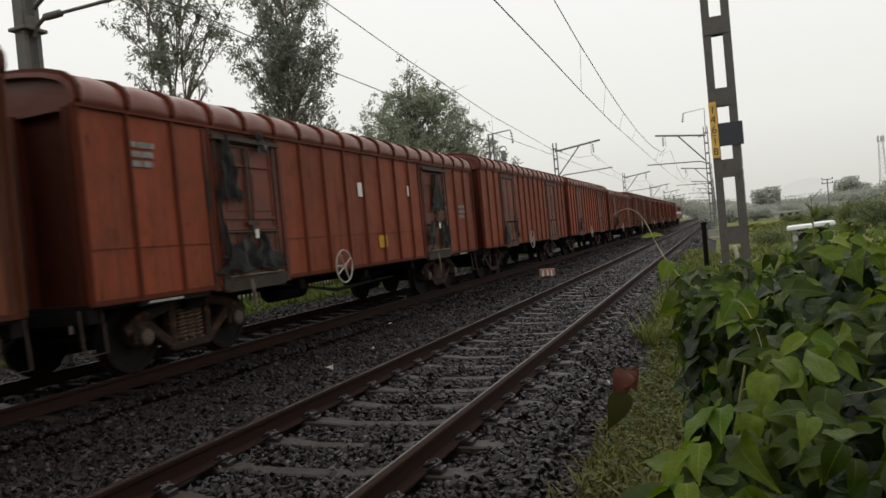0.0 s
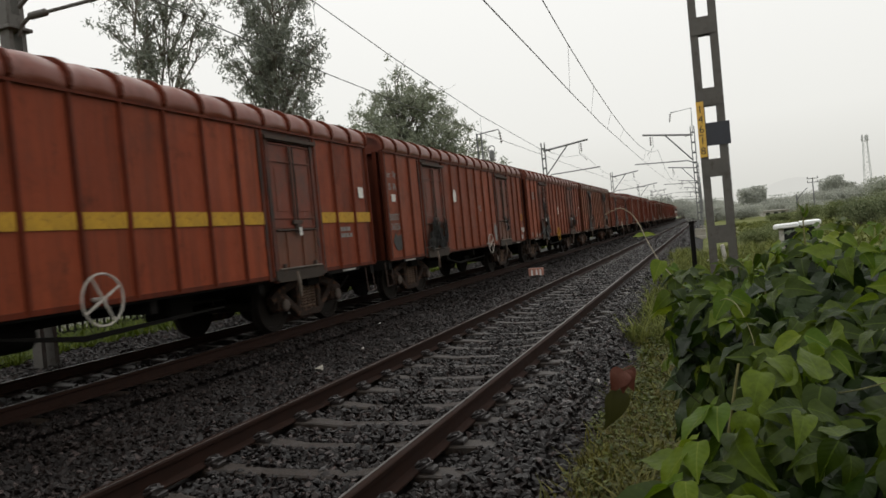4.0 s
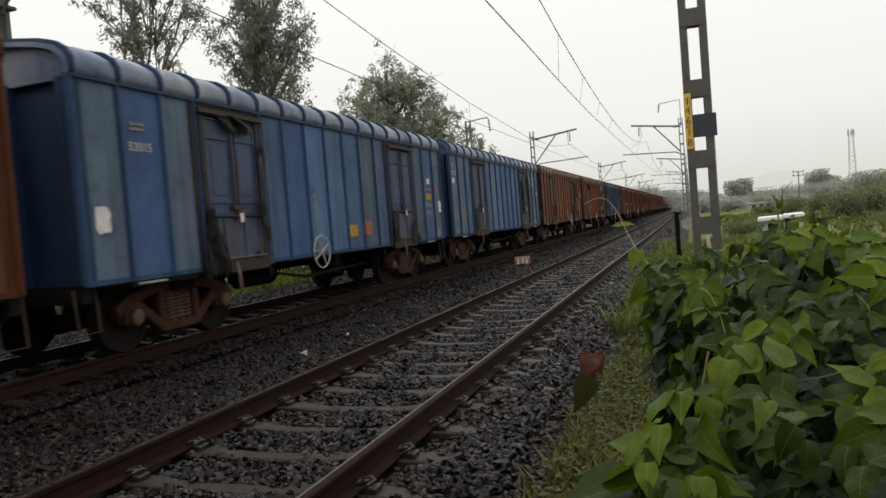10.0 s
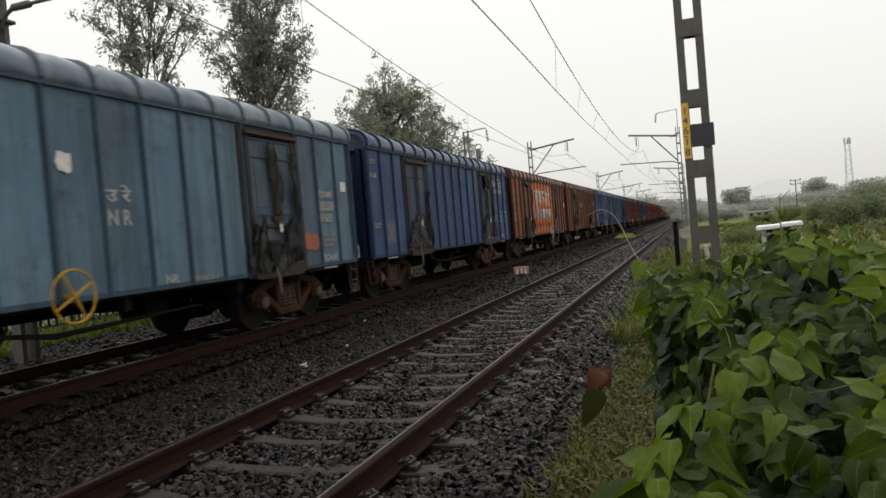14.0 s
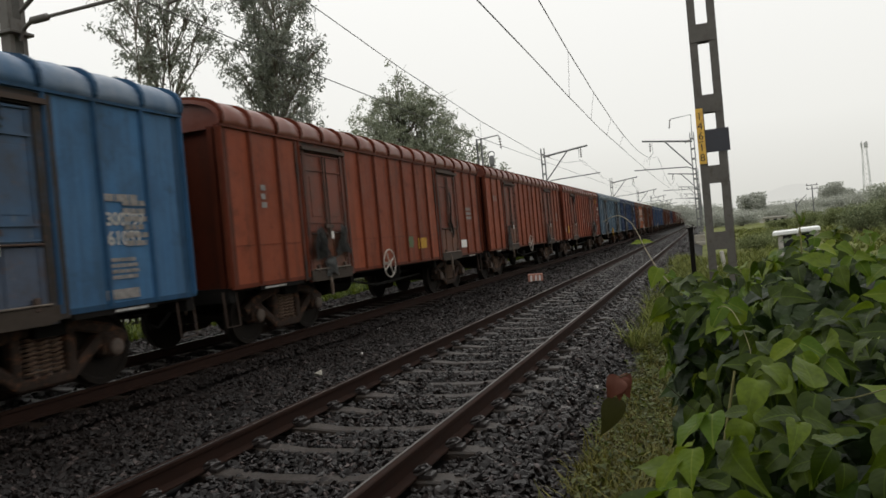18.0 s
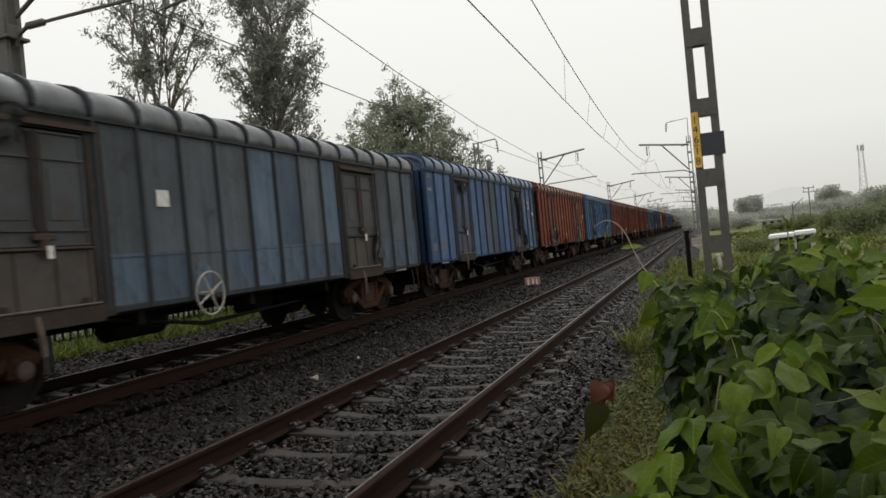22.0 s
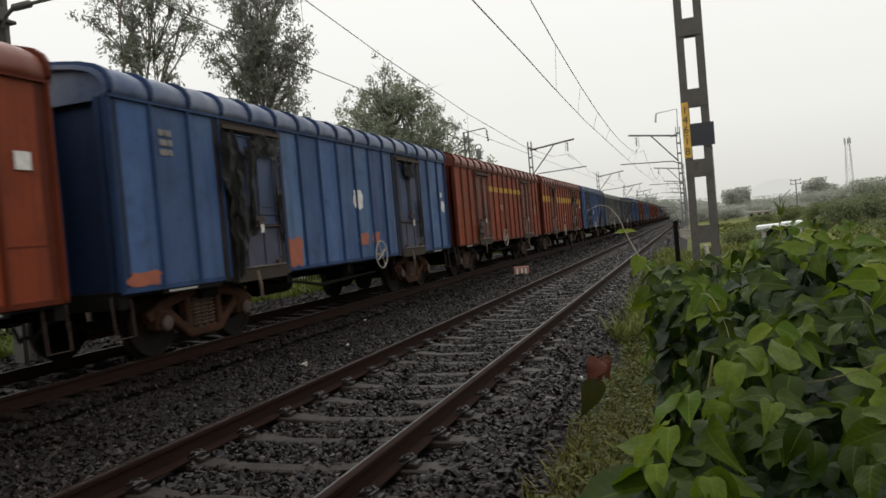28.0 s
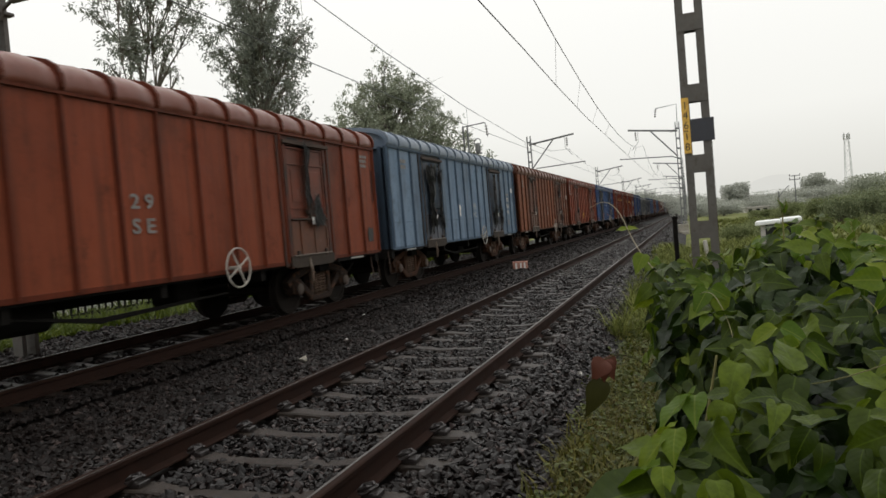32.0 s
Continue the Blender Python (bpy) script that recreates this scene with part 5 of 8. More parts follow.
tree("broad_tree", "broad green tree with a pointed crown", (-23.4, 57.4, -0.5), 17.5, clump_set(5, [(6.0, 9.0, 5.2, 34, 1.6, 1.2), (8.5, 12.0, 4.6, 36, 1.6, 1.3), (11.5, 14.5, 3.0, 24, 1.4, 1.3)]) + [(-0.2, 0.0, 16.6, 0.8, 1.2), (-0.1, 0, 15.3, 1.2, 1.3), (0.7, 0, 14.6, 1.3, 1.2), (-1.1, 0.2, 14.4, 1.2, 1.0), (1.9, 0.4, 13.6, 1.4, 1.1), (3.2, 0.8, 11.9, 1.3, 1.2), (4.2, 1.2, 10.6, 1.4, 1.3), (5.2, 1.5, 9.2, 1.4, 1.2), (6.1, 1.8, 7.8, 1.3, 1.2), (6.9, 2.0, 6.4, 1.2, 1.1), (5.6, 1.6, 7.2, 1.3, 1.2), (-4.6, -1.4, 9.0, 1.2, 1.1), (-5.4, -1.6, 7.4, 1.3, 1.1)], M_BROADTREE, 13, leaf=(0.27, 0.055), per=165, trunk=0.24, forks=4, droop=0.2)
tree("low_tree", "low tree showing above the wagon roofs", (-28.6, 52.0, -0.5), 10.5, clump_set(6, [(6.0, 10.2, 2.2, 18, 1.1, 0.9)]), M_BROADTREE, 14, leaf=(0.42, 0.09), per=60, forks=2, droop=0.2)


# ---- verge, fence and wall beyond the train ----
def blades(name, label, area, count, height, material, seed, keep=None, width=0.006, ground=None):
    """A patch of grass: narrow bent blades with real thickness of tuft, one object."""
    rng = np.random.default_rng(seed)
    x0, x1, y0, y1 = area
    tufts = max(1, count // 9)
    tx, ty = rng.uniform(x0, x1, tufts), y0 + (y1 - y0) * rng.uniform(0, 1, tufts) ** 1.4
    if keep is not None:
        ok = keep(tx, ty, rng)
        tx, ty = tx[ok], ty[ok]
    tufts = len(tx)
    pick = rng.integers(0, tufts, count)
    x, y = tx[pick] + rng.normal(0, 0.035, count), ty[pick] + rng.normal(0, 0.035, count)
    z = ground(x, y)
    h = height * rng.uniform(0.4, 1.25, count) * (0.6 + 0.8 * rng.random(tufts)[pick])
    a = rng.uniform(0, 6.283, count)
    lean = rng.uniform(0.3, 1.5, count) * h
    w = width * rng.uniform(0.6, 1.5, count) * (1 + 0.05 * np.maximum(0, y - 6))
    c, s = np.cos(a), np.sin(a)
    p0 = np.stack([x - s * w, y + c * w, z], 1)
    p1 = np.stack([x + s * w, y - c * w, z], 1)
    m = np.stack([x + c * lean * 0.35, y + s * lean * 0.35, z + h * 0.62], 1)
    off = np.stack([s * w, -c * w, 0 * w], 1) * 0.75
    tip = np.stack([x + c * lean, y + s * lean, z + h], 1)
    v = np.stack([p0, p1, m + off, m - off, tip], 1).reshape(-1, 3)
    i = np.arange(count)[:, None] * 5
    f = np.concatenate([np.concatenate([i, i + 1, i + 2], 1), np.concatenate([i, i + 2, i + 3], 1), np.concatenate([i + 3, i + 2, i + 4], 1)])
    return tagged(new(name, raw_mesh(name, v, f, material)), label, "grass", kind="stuff")


def bank(x, y):
    """Height of the weedy bank between the ballast shoulder and the field."""
    return np.where(x < -0.85, -0.34, np.where(x < -0.25, -0.34 - (x + 0.85) / 0.6 * 0.20, -0.52 + 0.05 * np.clip(x + 0.2, 0, 2)))


blades("grass", "wet yellow-green grass along the ballast edge", (-1.05, 0.6, 2.6, 14), 34000, 0.10, M_GRASS, 21, lambda x, y, r: x > -0.92 + 0.10 * np.sin(y * 2.3) + 0.07 * np.sin(y * 6.1), 0.0048, bank)
blades("grass", "dry straw grass mixed into the verge", (-1.0, 0.9, 2.8, 17), 7000, 0.12, M_DRYGRASS, 22, lambda x, y, r: x > -0.86 + 0.1 * np.sin(y * 2.1), 0.003, bank)
blades("grass", "trodden wet grass on the bank", (-1.0, 3.6, -6, 6), 42000, 0.15, M_GRASS, 26, None, 0.007, bank)
def weeds():
    """Low broad-leaved weeds among the grass of the bank."""
    rng = np.random.default_rng(31)
    n, spots = 16000, 420
    sx, sy = rng.uniform(-0.95, 0.3, spots), 2.6 + 8.5 * rng.uniform(0, 1, spots) ** 1.4
    pick = rng.integers(0, spots, n)
    x, y = sx[pick] + rng.normal(0, 0.06, n), sy[pick] + rng.normal(0, 0.06, n)
    c = np.stack([x, y, bank(x, y) + rng.uniform(0.02, 0.13, n)], 1)
    d = rng.normal(0, 1, (n, 3)) * np.array([1, 1, 0.35])
    u = rng.normal(0, 0.4, (n, 3)) + np.array([0, 0, 1])
    tagged(new("weeds", quads("weeds", c, d, u, 0.040, 0.014, M_WEED, rng)), "low broad-leaved weeds on the bank", "weeds", kind="stuff")


weeds()
blades("grass", "low weeds round the mast foot", (-1.3, 2.5, 10, 34), 16000, 0.30, M_GRASSFIELD, 23, lambda x, y, r: x > -1.05 - 0.012 * y, 0.008, bank)
blades("grass", "tall field grass beside the line", (2.0, 30.0, 14, 90), 30000, 0.34, M_GRASSFIELD, 24, None, 0.014, lambda x, y: -0.5 + 0 * x)
blades("grass", "bright green grass beyond the train", (-20.0, -12.4, 8, 60), 46000, 0.36, M_GRASSFAR, 25, lambda x, y, r: x < -12.8 + 0.30 * np.sin(y * 0.9), 0.012, lambda x, y: np.where(x < -13.6, -0.58, -0.44))


def fence():
    f = thing("picket_fence", "dark weathered picket fence on the far verge", "fence")
    for z in (-0.28, 0.16):
        part("rail", box(B(), -16.93, 6, z, -16.89, 46, z + 0.07), M_BLACK, f)
    picket = mesh_of("picket", box(B(), -0.02, -0.035, -0.7, 0.02, 0.035, 0.33, 0.008), M_BLACK)
    for k in range(150):
        o = new("picket", picket)
        o.parent = f
        o.matrix_basis = pose(-16.86, 6.2 + k * 0.26, random.uniform(-0.03, 0.03), random.uniform(-2, 2))
    wl = thing("boundary_wall", "low pale plastered wall with an orange painted stretch", "wall")
    part("plastered_stretch", box(B(), -19.2, 4, -0.8, -19.0, 26.5, 0.28, 0.02), M_FENCE, wl)
    part("orange_stretch", box(B(), -19.2, 26.5, -0.8, -18.98, 31, 0.24, 0.02), M_ORANGE, wl, "orange painted stretch")
    part("plastered_stretch", box(B(), -19.2, 31, -0.8, -19.0, 60, 0.28, 0.02), M_FENCE, wl)


fence()


def shrub(name, label, base, w, h, n, material, seed, group="shrubs of the field", leaf=(0.11, 0.035)):
    rng = np.random.default_rng(seed)
    t = thing(name, label, "shrub", group, place=pose(*base))
    bm = B()
    lobes = [(rng.uniform(-0.6, 0.6) * w, rng.uniform(-0.6, 0.6) * w, rng.uniform(0.35, 0.85) * h) for _ in range(11)]
    for x, y, z in lobes:
        tube(bm, [(x * 0.1, y * 0.1, -0.3), (x * 0.6, y * 0.6, z * 0.6), (x, y, z)], 0.02 * h + 0.01, 4, 0.006)
    tagged(part("branchwork", bm, M_BARK, t), kind="stuff")
    li = rng.integers(0, len(lobes), n)
    c = np.array(lobes)[li] + np.clip(rng.normal(0, 1, (n, 3)), -1.7, 1.7) * np.array([w * 0.26, w * 0.26, h * 0.17])
    c[:, 2] = np.abs(c[:, 2])
    cr = new("foliage", quads("foliage", c, rng.normal(0, 1, (n, 3)), rng.normal(0, 1, (n, 3)), leaf[0] * (0.8 + h * 0.35), leaf[1] * (0.8 + h * 0.5), material, rng))
    cr.parent = t
    tagged(cr, kind="stuff")
    return t


rs = random.Random(4)
for k in range(22):
    y = rs.uniform(40, 130)
    x = rs.uniform(0.05, 0.40) * y + rs.uniform(0, 3)
    h = rs.uniform(0.35, 0.9) * (0.75 + y / 130)
    shrub("shrub", "wet green shrub in the field", (x, y, -0.55), h * rs.uniform(0.9, 1.5), h, 1500, M_SHRUB, 100 + k, leaf=(0.08, 0.026))
for k, (x, y, h, w) in enumerate(((2.4, 40, 0.8, 0.9), (3.6, 36, 0.8, 0.8), (9.2, 52, 1.9, 1.3), (11.2, 53, 2.1, 1.7), (13.5, 55, 2.3, 2.0), (16.2, 50, 2.3, 2.3), (9.6, 80, 1.5, 1.6), (11.6, 76, 1.7, 1.5), (7.6, 86, 1.0, 1.4), (14.5, 74, 1.7, 1.8), (24, 66, 2.4, 2.6), (30, 84, 3.0, 3.5))):
    shrub("shrub", "dense dark green bush at the field's edge", (x, y, -0.55), w, h, 5200, M_SHRUBDARK if 45 < y < 60 else M_SHRUB, 200 + k, leaf=(0.075, 0.026))
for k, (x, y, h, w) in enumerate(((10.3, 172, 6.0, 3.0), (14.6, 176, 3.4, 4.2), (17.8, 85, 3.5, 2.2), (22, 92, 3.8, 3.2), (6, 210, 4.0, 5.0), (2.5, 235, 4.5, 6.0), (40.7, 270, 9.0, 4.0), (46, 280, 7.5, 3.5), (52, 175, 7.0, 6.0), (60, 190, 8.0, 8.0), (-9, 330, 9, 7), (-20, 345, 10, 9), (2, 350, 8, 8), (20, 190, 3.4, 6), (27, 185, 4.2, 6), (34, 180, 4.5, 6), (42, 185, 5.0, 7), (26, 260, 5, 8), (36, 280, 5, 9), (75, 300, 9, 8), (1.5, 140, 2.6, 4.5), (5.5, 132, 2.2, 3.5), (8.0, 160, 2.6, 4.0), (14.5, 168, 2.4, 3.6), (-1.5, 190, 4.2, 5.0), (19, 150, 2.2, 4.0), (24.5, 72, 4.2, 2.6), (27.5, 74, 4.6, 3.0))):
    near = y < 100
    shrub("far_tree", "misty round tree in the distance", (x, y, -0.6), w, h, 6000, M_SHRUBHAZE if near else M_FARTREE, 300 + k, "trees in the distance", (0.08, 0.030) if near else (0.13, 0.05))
hall = thing("far_shed", "long low white-roofed shed in the distance", "shed", "", place=pose(12.5, 152.0, -0.6, 0, 0, 4))
part("wall", box(B(), -2.2, -2, -0.3, 2.2, 2, 1.0), M_FENCE, hall)
part("roof", box(B(), -2.5, -2.3, 1.0, 2.4, 2.3, 1.2, 0.05), M_FENCE, hall, "white sheet roof")
for x in (-1.3, 0.1, 1.4):
    part("window", box(B(), x - 0.35, -2.012, 0.2, x + 0.35, -2.0, 0.8), M_GLASS, hall)


# ---- field things ----
def utility_pole(x, y, top, arms, label, lean=0.0):
    p = thing("utility_pole", label, "pole", "utility poles", place=pose(x, y, -0.6, 0, lean))
    part("post", tube(B(), [(0, 0, -0.3), (0, 0, top + 0.6)], 0.11, 8, 0.07), M_MASTFAR, p)
    for z in arms:
        part("crossarm", box(B(), -0.75, -0.05, top + z, 0.75, 0.05, top + z + 0.10), M_MASTFAR, p)
        for d in (-0.65, 0.65):
            part("pin_insulator", lathe(B(), [(top + z + 0.1, 0.05), (top + z + 0.28, 0.06), (top + z + 0.33, 0.03)], (d, 0, 0), "z", 8), M_PORCELAIN, p)


utility_pole(14.9, 115.0, 4.9, (-0.1, 0.45), "slim wooden utility pole with two crossarms")
utility_pole(27.2, 113.0, 7.3, (-0.2, 0.5), "tall utility pole with crossarms")
lamp = thing("street_lamp", "thin street lamp with a slanting arm", "lamp", place=pose(9.9, 90.0, -0.6))
part("post", tube(B(), [(0, 0, -0.3), (0, 0, 3.1)], 0.09, 8, 0.07), M_MASTFAR, lamp)
part("arm", tube(B(), [(0, 0, 2.4), (0.45, 0, 3.0), (1.15, 0, 3.65)], 0.06, 6, 0.04), M_MASTFAR, lamp)

tower = thing("radio_tower", "pale lattice radio tower fading into mist", "tower", place=pose(95.0, 500.0, 0))
for sx in (-1, 1):
    for sy in (-1, 1):
        part("leg", tube(B(), [(sx * 2.2, sy * 2.2, -1), (sx * 1.2, sy * 1.2, 34), (sx * 1.2, sy * 1.2, 39.5)], 0.16, 5), M_TOWER, tower)
for k in range(12):
    z = k * 3.0
    w0, w1 = 2.2 - z / 34, 2.2 - (z + 3) / 34
    part("brace", tube(B(), [(-w0, -w0, z), (w1, -w1, z + 3.0)], 0.09, 4), M_TOWER, tower)
    part("brace", tube(B(), [(w0, -w0, z), (-w1, -w1, z + 3.0)], 0.09, 4), M_TOWER, tower)
for k in range(5):
    a = 1.257 * k
    part("antenna", box(B(), math.cos(a) * 1.7 - 0.3, math.sin(a) * 1.7 - 0.3, 35.5, math.cos(a) * 1.7 + 0.3, math.sin(a) * 1.7 + 0.3, 38.8), M_TOWER, tower)

# a small relay hut in the field beyond the vine
hut = thing("relay_hut", "small white relay hut with a flat sheet roof", "hut", place=pose(2.62, 24.0, -0.55, 0, 0, -6))
for x0, x1, y0, y1 in ((-0.55, -0.42, -0.55, 0.6), (0.42, 0.55, -0.55, 0.6), (-0.42, 0.42, 0.5, 0.6), (-0.05, 0.05, -0.55, -0.45)):
    part("wall", box(B(), x0, y0, -0.3, x1, y1, 1.26), M_FENCE, hut)
for x0, x1, lift in ((-0.64, 0.05, 0.0), (0.06, 0.64, 0.022)):
    part("roof", box(B(), x0, -0.66, 1.26, x1, 0.72, 1.38, 0.02), M_ROOFWHITE, hut, "white roof sheet", place=pose(0, 0, lift, 0, -2.2))
part("dark_panel", box(B(), -0.41, -0.40, 0.0, 0.41, -0.38, 1.24), M_GLASS, hut)

for x, y, r, w in ((0.15, 27.6, 30, 0.36), (1.2, 28.6, -20, 0.5), (1.6, 29.5, 8, 0.75)):
    tagged(new("concrete_slab", mesh_of("concrete_slab", box(B(), -w / 2, -0.14, -0.1, w / 2, 0.14, 0.16, 0.02), M_FENCE)), "broken pale concrete slab lying in weeds", "slab", "slabs in the weeds").matrix_basis = pose(x, y, -0.48, 0, 9, r)
stump = new("broken_post", mesh_of("broken_post", box(B(), -0.06, -0.06, -0.2, 0.06, 0.06, 0.75, 0.015), M_FENCE))
tagged(stump, "pale broken concrete post leaning in the weeds", "post").matrix_basis = pose(0.57, 27.3, -0.55, 0, -7, 20)

fp = thing("marker_post", "short dark iron marker post beside the line", "post", place=pose(-0.275, 15.3, -0.6))
part("stake", box(B(), -0.045, -0.045, -0.3, 0.045, 0.045, 1.83, 0.01), M_BLACK, fp)
part("stake_cap", box(B(), -0.055, -0.055, 1.80, 0.055, 0.055, 1.845, 0.008), M_BLACK, fp)

# red and white painted marker block between the tracks
mk = thing("marker_block", "red marker block with white painted bars between the tracks", "marker", place=pose(-5.62, 24.3, -0.27, 0, 0, 12))
part("block", box(B(), -0.26, -0.12, 0, 0.26, 0.12, 0.30, 0.02), M_BRICKRED, mk)
for x in (-0.14, 0.02, 0.15):
    part("white_bar", box(B(), x - 0.03, -0.1235, 0.05, x + 0.03, -0.1205, 0.25), M_WHITE, mk)


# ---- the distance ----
# flat emission for the backdrop: daylight and haze are in the colour itself
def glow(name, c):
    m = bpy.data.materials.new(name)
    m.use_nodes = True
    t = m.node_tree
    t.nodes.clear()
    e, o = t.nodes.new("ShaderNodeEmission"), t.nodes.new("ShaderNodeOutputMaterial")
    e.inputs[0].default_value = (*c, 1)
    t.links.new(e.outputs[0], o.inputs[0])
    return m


def ridge(name, label, dist, x0, x1, height, c, seed, rough):
    bm = B()
    n = 90
    lo, hi = [], []
    for k in range(n + 1):
        x = x0 + (x1 - x0) * k / n
        u = k / n
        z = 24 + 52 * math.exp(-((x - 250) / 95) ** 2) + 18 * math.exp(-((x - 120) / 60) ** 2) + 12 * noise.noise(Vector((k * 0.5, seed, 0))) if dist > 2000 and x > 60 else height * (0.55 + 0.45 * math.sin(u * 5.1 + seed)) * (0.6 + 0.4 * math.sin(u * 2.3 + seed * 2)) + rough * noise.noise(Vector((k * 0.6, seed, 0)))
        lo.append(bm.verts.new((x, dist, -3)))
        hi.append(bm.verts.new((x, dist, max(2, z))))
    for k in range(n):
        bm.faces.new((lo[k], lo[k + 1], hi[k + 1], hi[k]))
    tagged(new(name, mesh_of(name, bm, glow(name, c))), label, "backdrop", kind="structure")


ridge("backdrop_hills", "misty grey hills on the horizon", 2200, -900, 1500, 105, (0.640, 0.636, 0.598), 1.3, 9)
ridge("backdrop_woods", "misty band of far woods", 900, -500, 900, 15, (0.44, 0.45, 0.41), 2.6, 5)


# ---- locomotive, far down the line ----
def locomotive(y):
    w = thing("locomotive", "red electric locomotive at the head of the train", "locomotive", place=pose(FAR, y, 0))
    n = 9.6
    part("body", box(B(), -1.5, -n, 1.1, 1.5, n, 3.55, 0.12), PAINT["red"], w)
    part("white_band", box(B(), 1.501, -n + 0.2, 2.0, 1.51, n - 0.2, 2.35), M_WHITE, w)
    part("roof", box(B(), -1.2, -n + 0.6, 3.55, 1.2, n - 0.6, 3.85, 0.1), M_MASTFAR, w)
    for s in (-1, 1):
        part("cab_window", box(B(), -1.1, min(s * n, s * (n + 0.01)), 2.5, 1.1, max(s * n, s * (n + 0.01)), 3.25), M_GLASS, w)
        part("bogie_frame", box(B(), -1.1, s * 5.5 - 2.4, 0.45, 1.1, s * 5.5 + 2.4, 1.0, 0.05), M_BLACK, w)
        for d in (-1.7, 0.0, 1.7):
            part("wheelset", lathe(B(), [(-0.93, 0.5), (-0.8, 0.54), (0.8, 0.54), (0.93, 0.5)], (0, s * 5.5 + d, 0.54), "x", 18), M_WHEEL, w)
        bm = B()
        tube(bm, [(-0.5, s * 5.0, 3.85), (-0.5, s * 6.2, 4.5), (-0.5, s * 5.0, 5.4), (0.5, s * 5.0, 5.4), (0.5, s * 6.2, 4.5), (0.5, s * 5.0, 3.85)], 0.03, 6)
        part("pantograph", bm, M_WIRE, w)
    for k in range(6):
        part("louvre", box(B(), 1.5, -6 + k * 2.2, 2.5, 1.52, -4.6 + k * 2.2, 3.2), M_BLACK, w)
    return w


wagons["engine"] = locomotive(rear(-8) + 2 * SHORT["half"] + 1.0 + 9.7)


# ---- markings, tarpaulin scraps and patches on the wagons ----
def text_mesh(txt, size, bold=0.0):
    cu = bpy.data.curves.new("lettering", "FONT")
    cu.body, cu.size, cu.align_x, cu.align_y, cu.extrude = txt, size, "CENTER", "CENTER", 0.001
    cu.resolution_u, cu.offset = 3, bold
    tmp = bpy.data.objects.new("lettering", cu)
    me = bpy.data.meshes.new_from_object(tmp)
    bpy.data.objects.remove(tmp)
    me.materials.clear()
    return me


def spot(k, y, z, proud):
    """On the side of wagon k, y metres from its rear end."""
    return pose(SIDE + proud, y - plan_of(k)["half"], z)


def centred(k, y, w):
    """Writing keeps clear of the ribs: it sits in the middle of its panel."""
    p = plan_of(k)["panel"]
    mid = (math.floor(y / p) + 0.5) * p
    room = max(0.0, (p - 0.10 - w) / 2)
    return y if w > p else min(max(y, mid - room), mid + room)


def lettering(k, txt, y, z, w, h, mat=None, bold=0.007, proud=0.012):
    """Stencilled letters on the side of wagon k, one by one, w wide and h high in all."""
    y = centred(k, y, w)
    me = text_mesh(txt, 0.3, bold)
    bm = B()
    bm.from_mesh(me)
    bpy.data.meshes.remove(me)
    bmesh.ops.remove_doubles(bm, verts=bm.verts[:], dist=1e-5)
    lo = [min(v.co[i] for v in bm.verts) for i in (0, 1)]
    hi = [max(v.co[i] for v in bm.verts) for i in (0, 1)]
    fit = Matrix.Diagonal((w / (hi[0] - lo[0]), h / (hi[1] - lo[1]), 1, 1)) @ Matrix.Translation((-(lo[0] + hi[0]) / 2, -(lo[1] + hi[1]) / 2, 0))
    left = set(bm.verts)
    while left:
        glyph, edge = set(), [left.pop()]
        while edge:
            v = edge.pop()
            glyph.add(v)
            for e in v.link_edges:
                u = e.other_vert(v)
                if u in left:
                    left.discard(u)
                    edge.append(u)
        one = B()
        at = {v: one.verts.new(v.co) for v in glyph}
        for f in {f for v in glyph for f in v.link_faces}:
            one.faces.new([at[v] for v in f.verts])
        part("letter", one, mat or M_STENCIL, wagons[k], "stencilled letter", place=spot(k, y, z, proud) @ pose(0, 0, 0, 90, 0, 90) @ fit)
    bm.free()


def patch(k, y, z, w, h, mat, label="", name="painted_patch", depth=0.012, turn=0.0):
    bm = B()
    box(bm, 0, -w / 2, -h / 2, 0.006, w / 2, h / 2)
    part(name, bm, mat, wagons[k], label, place=spot(k, y, z, depth) @ pose(0, 0, 0, turn))


def torn(k, y, z, w, h, mat, label, name="poster", seed=1):
    """A pasted sheet with ragged, torn edges."""
    r = random.Random(seed + 31 * k)
    bm = B()
    n = 14
    rim = []
    for i in range(n):
        a = 6.2832 * i / n
        c, q = math.cos(a), math.sin(a)
        m = max(abs(c), abs(q))
        rim.append((0.5 * w * c / m * r.uniform(0.72, 1.08), 0.5 * h * q / m * r.uniform(0.72, 1.08)))
    lo, hi = [[bm.verts.new((x, p, q)) for p, q in rim] for x in (0.0, 0.005)]
    for i in range(n):
        bm.faces.new((lo[i], lo[(i + 1) % n], hi[(i + 1) % n], hi[i]))
    bm.faces.new(hi)
    bm.faces.new(lo[::-1])
    bmesh.ops.recalc_face_normals(bm, faces=bm.faces[:])
    part(name, bm, mat, wagons[k], label, place=spot(k, y, z, 0.011))


